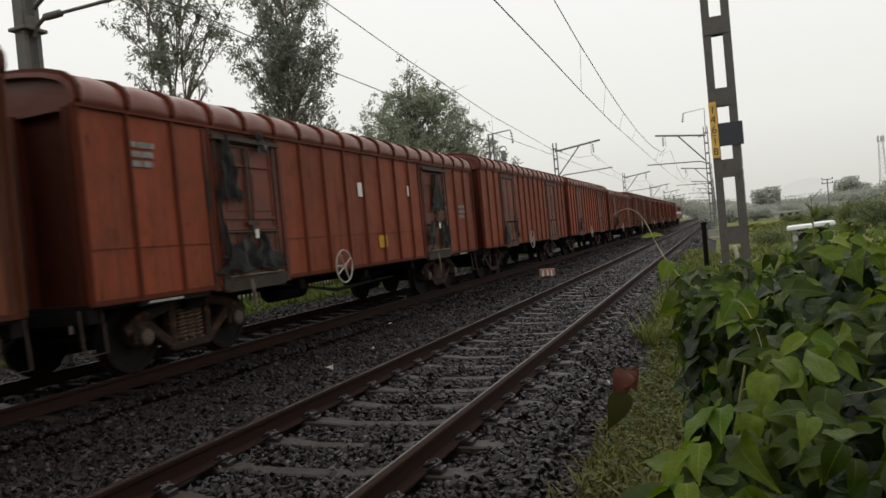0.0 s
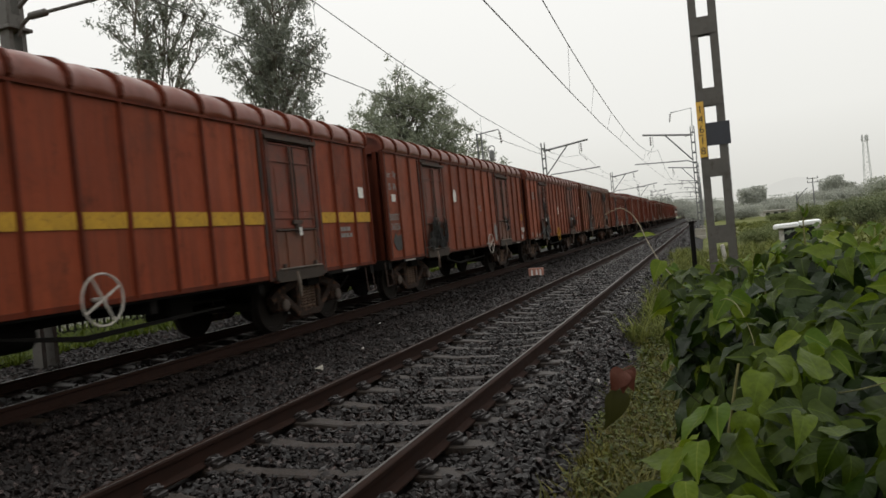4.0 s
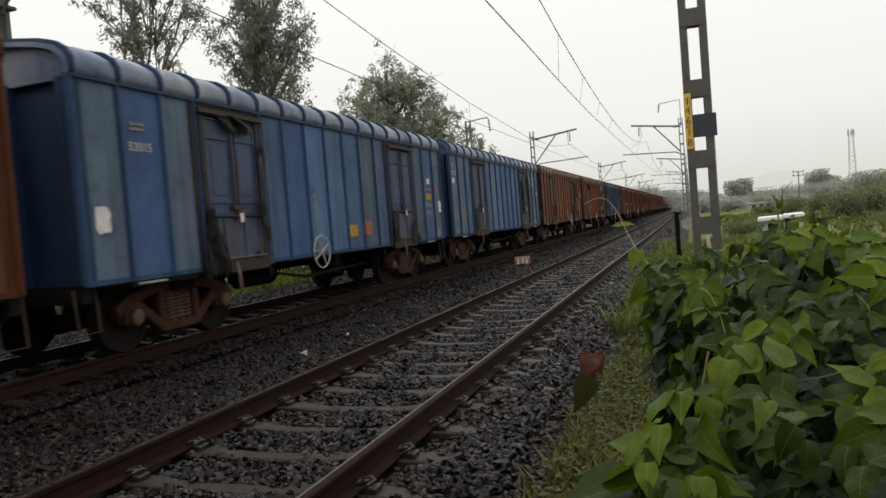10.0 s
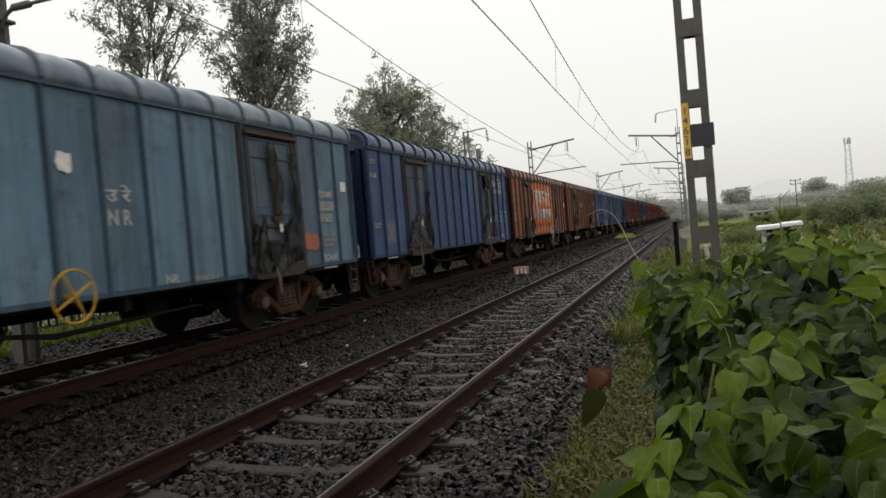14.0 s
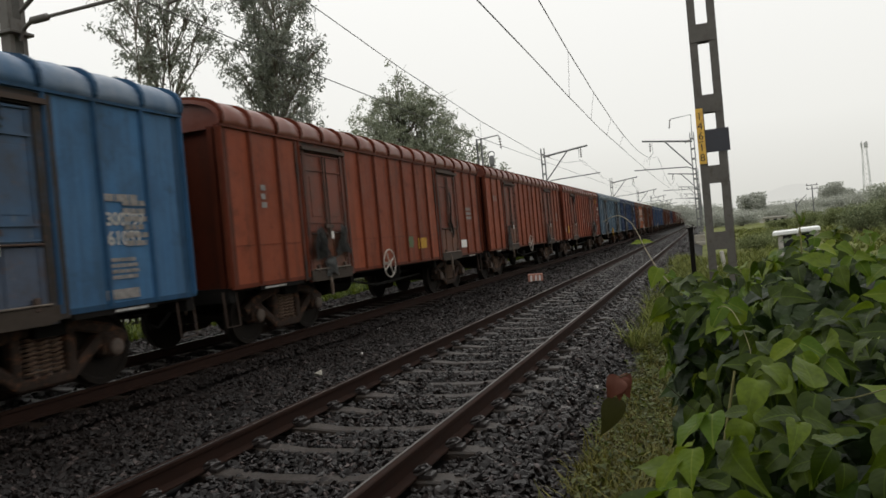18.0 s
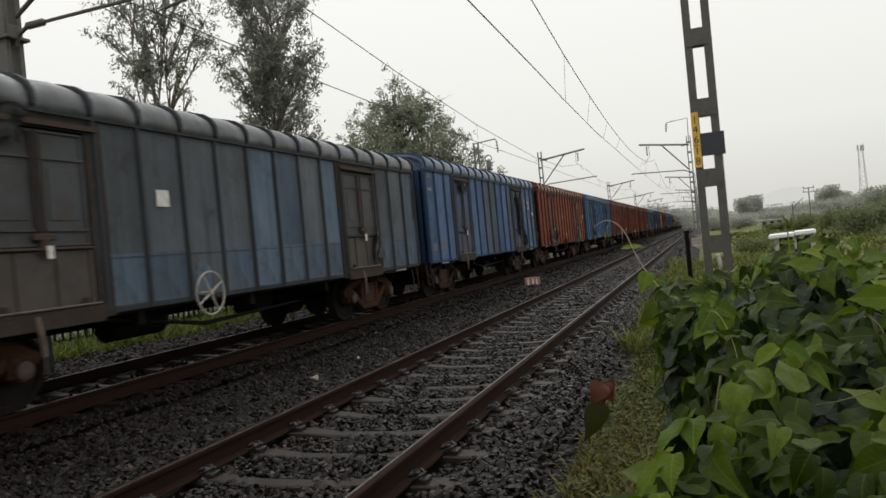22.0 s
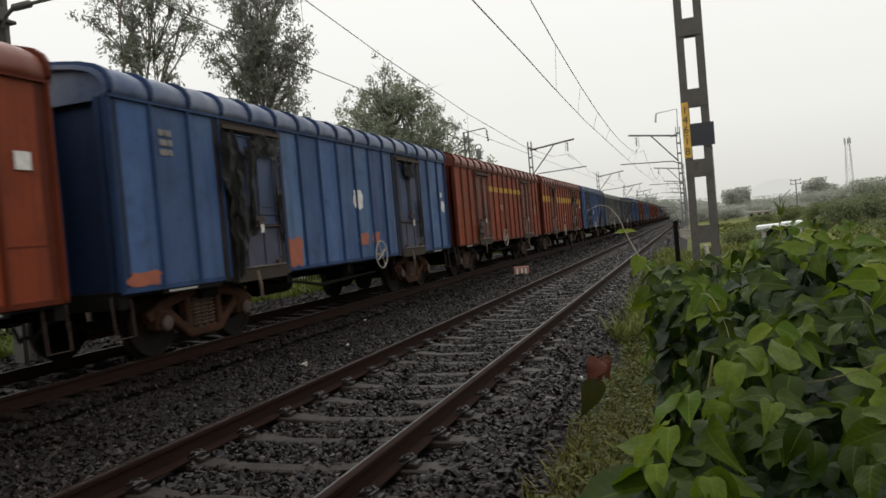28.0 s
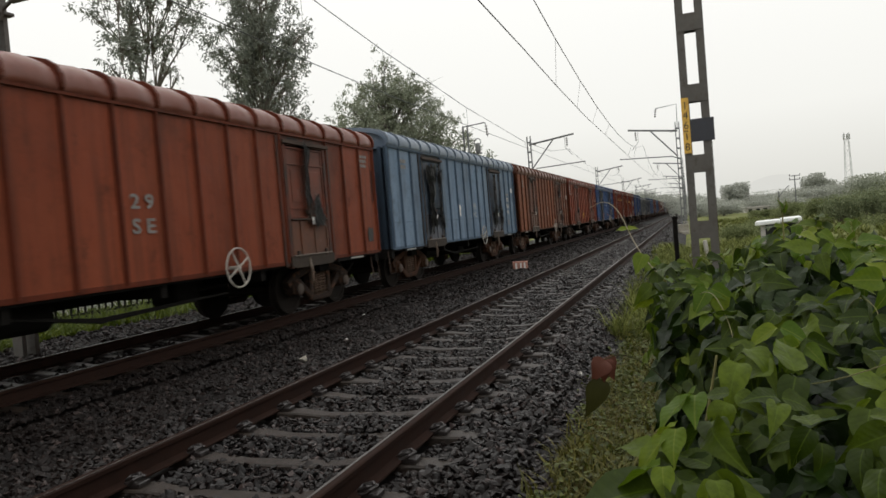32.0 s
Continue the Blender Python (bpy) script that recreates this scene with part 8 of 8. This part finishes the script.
def lay_ballast():
    rng = np.random.default_rng(5)
    shapes, f = stone_shapes(rng, 14)
    batches = []
    for count, area, power, size in ((62000, (-7.2, -0.75, 2.6, 15), 1.15, 0.031), (30000, (-7.2, -0.75, 14, 42), 1.3, 0.044), (11000, (-7.2, -0.85, 41, 95), 1.2, 0.075), (16000, (-7.2, -0.75, -7, 2.7), 1.0, 0.044), (15000, (-14.1, -9.1, 7, 44), 1.2, 0.055), (5000, (-9.0, -7.4, 3, 30), 1.2, 0.042)):
        x, y = scatter(rng, count, area, power)
        batches.append((x, y, ballast_height(x, y) if area[1] > -9.05 else np.where(x < -13.3, -0.33 + (x + 13.3) * 0.18, np.where(x < -11.0, -0.265 + (x + 11) * 0.028, -0.25)), size * rng.uniform(0.6, 1.35, len(x))))
    # single stones close by, each a piece of its own
    one = [raw_mesh("ballast_stone", s, f, M_STONE1) for s in shapes]
    bed = bpy.data.objects["ballast_bed"]
    x, y = scatter(rng, 420, (-5.2, -0.95, 3.2, 9.0), 1.0)
    z = ballast_height(x, y)
    for i in range(min(70, len(x))):
        o = new("ballast_stone", one[i % len(one)])
        o.parent = bed
        s = 0.036 * rng.uniform(0.8, 1.5)
        o.matrix_basis = pose(x[i], y[i], z[i] + 0.022, *rng.uniform(-35, 35, 2), rng.uniform(0, 360)) @ Matrix.Scale(s, 4)
    vs, fs, base = [], [], 0
    for x, y, z, s in batches:
        n = len(x)
        which = rng.integers(0, len(shapes), n)
        a, tilt, roll = rng.uniform(0, 6.283, n), rng.normal(0, 0.45, n), rng.normal(0, 0.45, n)
        v = np.array(shapes)[which] * s[:, None, None]
        ca, sa = np.cos(tilt)[:, None], np.sin(tilt)[:, None]
        v = np.stack([v[..., 0], v[..., 1] * ca - v[..., 2] * sa, v[..., 1] * sa + v[..., 2] * ca], -1)
        ca, sa = np.cos(roll)[:, None], np.sin(roll)[:, None]
        v = np.stack([v[..., 0] * ca + v[..., 2] * sa, v[..., 1], -v[..., 0] * sa + v[..., 2] * ca], -1)
        ca, sa = np.cos(a)[:, None], np.sin(a)[:, None]
        v = np.stack([v[..., 0] * ca - v[..., 1] * sa, v[..., 0] * sa + v[..., 1] * ca, v[..., 2]], -1)
        v += np.stack([x, y, z + rng.uniform(-0.012, 0.020, n)], -1)[:, None, :]
        vs.append(v.reshape(-1, 3))
        fs.append((f[None] + (base + 12 * np.arange(n))[:, None, None]).reshape(-1, 3))
        base += 12 * n
    ob = new("ballast_stones", raw_mesh("ballast_stones", np.concatenate(vs), np.concatenate(fs), M_STONE))
    ob.parent = bed
    tagged(ob, "loose wet dark ballast stones", kind="stuff")
    # a few pale stones that stand out
    for px, py, s, m in ((-5.18, 10.0, 0.034, M_FENCE), (-5.05, 8.45, 0.07, M_CONCRETE), (-4.3, 12.5, 0.04, M_FENCE), (-1.2, 7.4, 0.045, M_FENCE), (-6.3, 13.0, 0.04, M_WHITE)):
        o = new("pale_stone", raw_mesh("pale_stone", shapes[3], f, m))
        tagged(o, "pale stone lying on the dark ballast", "stone", "pale stones on the ballast")
        o.matrix_basis = pose(px, py, -0.215, 10, 5, 40 * px) @ Matrix.Scale(s, 4)


lay_ballast()


# ---- the climbing vine in the foreground ----
def vine_leaflet(fold, curl, wave, twist=0.0):
    """A broad pointed leaflet of unit length, folded along its midrib, lying along +y from its stalk."""
    bm = B()
    wide = ((0.0, 0.0), (0.03, 0.15), (0.10, 0.25), (0.21, 0.315), (0.34, 0.325), (0.48, 0.295), (0.62, 0.225), (0.76, 0.135), (0.89, 0.055), (1.0, 0.0))
    def at(x, y):
        z = abs(x) * fold * (1 - 0.4 * y) - curl * max(0.0, y - 0.15) ** 2 + wave * 0.05 * math.sin(y * 11 + (2 if x > 0 else 0)) * abs(x) * 3 - 0.5 * fold * x * x
        return (x, y, z + twist * x * y)
    mid = [bm.verts.new(at(0.0, y)) for y, w in wide]
    for s in (1, -1):
        rows = [mid]
        for share in (0.5, 1.0):
            rows.append([mid[0]] + [bm.verts.new(at(s * w * share, y - 0.10 * w * share)) for y, w in wide[1:-1]] + [mid[-1]])
        for q, r in zip(rows, rows[1:]):
            for i in range(len(q) - 1):
                vs = []
                for v in (q[i], q[i + 1], r[i + 1], r[i]):
                    if v not in vs:
                        vs.append(v)
                if len(vs) > 2:
                    bm.faces.new(vs[::-1] if s > 0 else vs)
    return bm


def vine_height(x, y):
    """The top of the thicket: a mound beyond arm's length that falls off behind."""
    z = 1.00 + 0.105 * (y - 1.0) + 0.05 * min(max(x, 0.0), 0.5) - 0.17 * max(0.0, y - 2.75)
    z += 0.150 * math.exp(-((x - 0.31) / 0.19) ** 2 - ((y - 2.45) / 0.6) ** 2) - 0.16 * max(0.0, x - 0.48)
    return z + 0.045 * noise.noise(Vector((x * 3.1, y * 2.3, 4.0)))


EDGE = ((0.6, -0.13), (1.1, -0.10), (1.28, 0.0), (1.5, 0.06), (1.9, 0.075), (2.1, 0.03), (2.4, -0.15), (2.8, -0.16), (5.0, -0.10))


def vine_edge(y):
    """How far the vine reaches out towards the track."""
    for (a, p), (b, q) in zip(EDGE, EDGE[1:]):
        if y <= b:
            return p + (q - p) * max(0.0, (y - a) / (b - a))
    return EDGE[-1][1]


def facing(p, d, up, size):
    """Pose of a leaf at p that points along d with its face turned towards up."""
    y = Vector(d).normalized()
    x = y.cross(Vector(up)).normalized()
    z = x.cross(y)
    m = Matrix((x, y, z)).transposed().to_4x4()
    return Matrix.Translation(p) @ m @ Matrix.Scale(size, 4)


def climbing_vine():
    r = random.Random(9)
    vine = thing("vine_bush", "dense wet climbing vine with broad pointed green leaves", "plant")
    forms = ((0.35, 0.35, 1.0, 0.0), (0.55, 0.25, 0.6, 0.15), (0.25, 0.60, 1.3, -0.2), (0.40, 0.75, 0.5, 0.1), (0.18, 0.30, 1.0, -0.1), (0.65, 0.45, 0.8, 0.0), (0.30, 0.95, 0.7, 0.25))
    shapes = [mesh_of("leaf", vine_leaflet(*f), M_LEAF, True) for f in forms]
    young = [mesh_of("leaf", vine_leaflet(*f), M_LEAFYOUNG, True) for f in forms[:3]]

    def spray(p, out, aim, size, meshes, label=""):
        """Three leaflets on one stalk: the middle one points along aim, all lie roughly square to out."""
        out, aim = Vector(out).normalized(), Vector(aim).normalized()
        side = aim.cross(out).normalized()
        for turn in (0.0, 1.15, -1.15):
            turn += r.gauss(0, 0.16)
            d = aim * math.cos(turn) + side * math.sin(turn) + Vector((0, 0, -0.28 * abs(math.sin(turn)))) + Vector((r.gauss(0, 0.22), r.gauss(0, 0.22), r.gauss(0, 0.24)))
            up = out + Vector((r.gauss(0, 0.40), r.gauss(0, 0.35), r.gauss(0, 0.18))) + side * math.sin(turn) * 0.55
            o = new("leaf", r.choice(meshes))
            o.parent = vine
            if label:
                tagged(o, label)
            start = Vector(p) + d * size * (0.30 if abs(turn) < 0.6 else 0.06)
            o.matrix_basis = facing(start, d, up, size * (1.0 if abs(turn) < 0.6 else 0.88) * r.uniform(0.85, 1.1)) @ Matrix.Diagonal((r.uniform(0.78, 1.08), 1, 1, 1))

    # sprays lap over one another like shingles, tips hanging out and down
    spots = []
    for i in range(215):
        y = 0.86 + 2.3 * ((i + r.random()) / 215) ** 0.95
        x = vine_edge(y) + r.random() * (0.22 + 0.30 * y)
        spots.append((x, y, vine_height(x, y) + r.uniform(-0.07, 0.03), 0))
    for i in range(44):
        y = r.uniform(0.95, 2.75)
        spots.append((vine_edge(y) + r.uniform(0.0, 0.03), y, vine_height(-0.1, y) - r.uniform(0.05, 0.30), 1))
    for x, y, z, flank in spots:
        if flank:
            out, aim = (-0.8 + r.gauss(0, 0.2), -0.5 + r.gauss(0, 0.2), 0.45), (-0.25 + r.gauss(0, 0.2), -0.3 + r.gauss(0, 0.3), -0.8)
        else:
            heading = r.gauss(-0.25, 1.0)
            out, aim = (-0.12 + r.gauss(0, 0.34), (-0.52 if y < 1.6 else -0.40) + r.gauss(0, 0.32), 0.80), (math.sin(heading), -math.cos(heading), -0.34 + r.gauss(0, 0.28))
        spray((x, y, z), out, aim, r.uniform(0.060, 0.120) * max(0.66, 1.12 - 0.20 * (y - 0.9)), young if (y > 1.9 or flank) and r.random() < 0.35 else shapes)
    for x, y, z, s in ((0.15, 1.62, 1.13, 0.085), (0.19, 1.58, 1.10, 0.070), (0.36, 1.46, 1.095, 0.070), (-0.02, 1.24, 1.085, 0.085), (-0.05, 1.13, 1.06, 0.080), (-0.07, 1.04, 1.03, 0.070), (-0.145, 2.62, 1.215, 0.042), (0.16, 2.6, 1.21, 0.05), (0.26, 2.5, 1.27, 0.05), (0.44, 2.5, 1.31, 0.055), (0.40, 2.25, 1.26, 0.055), (0.30, 2.2, 1.22, 0.05), (0.56, 2.5, 1.24, 0.06), (0.12, 2.2, 1.15, 0.045), (0.03, 2.55, 1.17, 0.055), (0.36, 2.42, 1.29, 0.075), (0.50, 2.3, 1.20, 0.07), (-0.09, 1.02, 0.965, 0.085), (0.26, 2.0, 1.13, 0.065), (0.52, 1.9, 1.10, 0.07)):
        spray((x, y, z), (0.05, -0.65, 0.7) if y > 1.3 else (-0.35, -0.15, 0.9), (r.gauss(0, 0.3), -0.6, -0.6) if y > 1.3 else (-0.75 + r.gauss(0, 0.15), -0.3, -0.55), s, young, "young yellow-green leaf")
    # the deeper leaves, with the thicket's shade put into their darker green
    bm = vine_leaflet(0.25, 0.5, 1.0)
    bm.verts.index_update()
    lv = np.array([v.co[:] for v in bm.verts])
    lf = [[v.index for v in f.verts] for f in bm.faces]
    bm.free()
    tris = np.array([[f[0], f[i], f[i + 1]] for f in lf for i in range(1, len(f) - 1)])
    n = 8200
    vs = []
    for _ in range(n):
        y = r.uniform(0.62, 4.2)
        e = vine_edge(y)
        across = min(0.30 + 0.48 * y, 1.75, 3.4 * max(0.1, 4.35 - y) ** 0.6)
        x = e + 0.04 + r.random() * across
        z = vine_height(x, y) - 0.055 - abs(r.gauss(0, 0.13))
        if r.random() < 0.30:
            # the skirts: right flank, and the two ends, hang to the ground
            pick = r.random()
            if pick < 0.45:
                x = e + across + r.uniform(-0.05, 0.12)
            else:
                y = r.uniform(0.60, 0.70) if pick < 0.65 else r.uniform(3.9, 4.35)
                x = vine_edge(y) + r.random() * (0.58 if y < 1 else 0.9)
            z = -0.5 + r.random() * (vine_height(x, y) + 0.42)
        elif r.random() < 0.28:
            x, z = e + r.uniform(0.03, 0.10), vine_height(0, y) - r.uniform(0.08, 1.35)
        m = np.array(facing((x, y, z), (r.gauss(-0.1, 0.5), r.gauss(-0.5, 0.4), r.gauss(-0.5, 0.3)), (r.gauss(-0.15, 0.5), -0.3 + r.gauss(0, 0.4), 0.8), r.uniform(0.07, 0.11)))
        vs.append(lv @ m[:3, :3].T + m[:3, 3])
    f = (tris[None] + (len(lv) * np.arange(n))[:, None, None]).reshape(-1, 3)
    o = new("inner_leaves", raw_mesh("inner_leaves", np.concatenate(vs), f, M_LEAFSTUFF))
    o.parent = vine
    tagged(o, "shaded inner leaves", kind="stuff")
    # woody stems down to the ground
    for _ in range(16):
        x, y = r.uniform(0.0, 1.0), r.uniform(0.9, 3.2)
        bm = B()
        tube(bm, [(x * 0.6 + 0.2, y * 0.8 + 0.4, -0.6), (x, y, 0.1), (x + r.uniform(-0.1, 0.1), y + r.uniform(-0.1, 0.1), 0.6), (x, y, vine_height(x, y) - 0.05)], 0.008, 5, 0.003)
        part("stem", bm, M_STEM, vine)
    for pts in (((0.17, 1.55, 1.02), (0.24, 1.45, 1.06), (0.36, 1.4, 1.12), (0.55, 1.42, 1.20)), ((-0.02, 2.3, 1.02), (0.0, 2.2, 1.13), (0.04, 2.05, 1.15), (0.07, 1.9, 1.08), (0.07, 1.8, 1.0)), ((0.30, 1.9, 1.06), (0.34, 1.85, 1.15), (0.37, 1.8, 1.13), (0.36, 1.76, 1.07)), ((0.42, 1.6, 1.08), (0.46, 1.55, 1.15), (0.52, 1.6, 1.17))):
        part("tendril", tube(B(), eased(pts), 0.0014, 5, 0.0008), M_STEM, vine)
    # the long bare shoot that leans out over the ballast, with a small leaf at its foot
    part("shoot", tube(B(), eased([(-0.12, 2.55, 1.17), (-0.17, 2.57, 1.24), (-0.205, 2.58, 1.31), (-0.235, 2.59, 1.385), (-0.265, 2.59, 1.425), (-0.30, 2.59, 1.437), (-0.345, 2.60, 1.42)]), 0.0022, 5, 0.001), M_DRYSTEM, vine, "pale dry shoot")
    for dx, a in ((-0.03, -0.5), (0.03, 0.5)):
        o = new("leaf", young[0])
        o.parent = vine
        tagged(o, "tiny pale leaf on the shoot")
        o.matrix_basis = facing((-0.217, 2.585, 1.335), (dx, 0, 0.004), (0, -0.6, 0.8), 0.04)
    o = new("leaf", young[1])
    o.parent = vine
    tagged(o, "yellow-green leaf at the foot of the shoot")
    o.matrix_basis = facing((-0.165, 2.55, 1.245), (-0.3, -0.5, -0.6), (0, -0.8, 0.6), 0.085)
    # a fork of young shoots that stands up from the mound
    for tip in ((0.262, 2.5, 1.404), (0.292, 2.5, 1.396)):
        d = Vector(tip) - Vector((0.272, 2.5, 1.352))
        o = new("leaf", young[1])
        o.parent = vine
        tagged(o, "upright folded young leaf")
        o.matrix_basis = facing((0.272, 2.5, 1.352), d, (0.9, -0.3, 0.1), d.length)
        part("shoot", tube(B(), [(0.272, 2.5, 1.25), (0.272, 2.5, 1.352), tuple(tip)], 0.003, 5, 0.001), M_STEM, vine)
    # one withered red leaf hanging clear of the rest
    red = mesh_of("leaf", vine_leaflet(0.5, 0.9, 1.0), M_LEAFRED, True)
    for p, d, s in (((-0.180, 1.28, 1.132), (-0.5, -0.5, -0.55), 0.044), ((-0.182, 1.29, 1.135), (0.35, -0.5, -0.6), 0.040), ((-0.181, 1.285, 1.134), (-0.05, -0.6, -0.75), 0.040)):
        o = new("leaf", red)
        o.parent = vine
        tagged(o, "withered red leaf")
        o.matrix_basis = facing((p[0] + 0.012, p[1], p[2]), d, (0.1, -0.9, 0.5), s) @ Matrix.Diagonal((1.35, 0.9, 1, 1))
    o = new("leaf", mesh_of("leaf", vine_leaflet(0.40, 0.75, 0.5, 0.1), M_LEAFDULL, True))
    o.parent = vine
    tagged(o, "dull olive leaf")
    o.matrix_basis = facing((-0.185, 1.28, 1.100), (-0.1, -0.2, -1.0), (0.75, -1, 0.2), 0.075)
    part("stalk", tube(B(), eased([(-0.05, 1.34, 1.06), (-0.10, 1.30, 1.12), (-0.14, 1.29, 1.140), (-0.170, 1.28, 1.134)]), 0.0009, 5), M_LEAFDULL, vine)


climbing_vine()


# ---- everything that moves ----
RUN = [(0.0, 0.0), (2.5, 31.15), (5.5, 68.30), (8.0, 99.27), (10.5, 130.07), (13.0, 160.88), (15.5, 191.56), (18.0, 222.49), (20.5, 253.72), (23.0, 284.52), (25.5, 315.39), (28.0, 346.27), (30.5, 377.41), (32.0, 396.14)]
TREAD = 0.475


def motions():
    for k, ob in wagons.items():
        start = ob.matrix_basis.copy()
        walk(ob, [(t, Matrix.Translation((0, d, 0)) @ start) for t, d in RUN])
    # the wheels roll: all wheelsets at the same place in their bogies share one set of keys
    ts, ds = zip(*RUN)
    first = {}
    for ob in [o for k in ALL for o in wagons[k].children_recursive if o.name.startswith("wheelset")]:
        at = round(ob.location.y, 2)
        if at not in first:
            place = ob.matrix_basis.copy()
            walk(ob, [(f / FPS, place @ pose(0, 0, 0, -math.degrees(float(np.interp(f / FPS, ts, ds)) / TREAD))) for f in range(0, 32 * FPS + 1)])
            first[at] = ob
        else:
            ob.rotation_mode = "QUATERNION"
            keys = ob.animation_data_create()
            keys.action = first[at].animation_data.action
            keys.action_slot = first[at].animation_data.action_slot


motions()
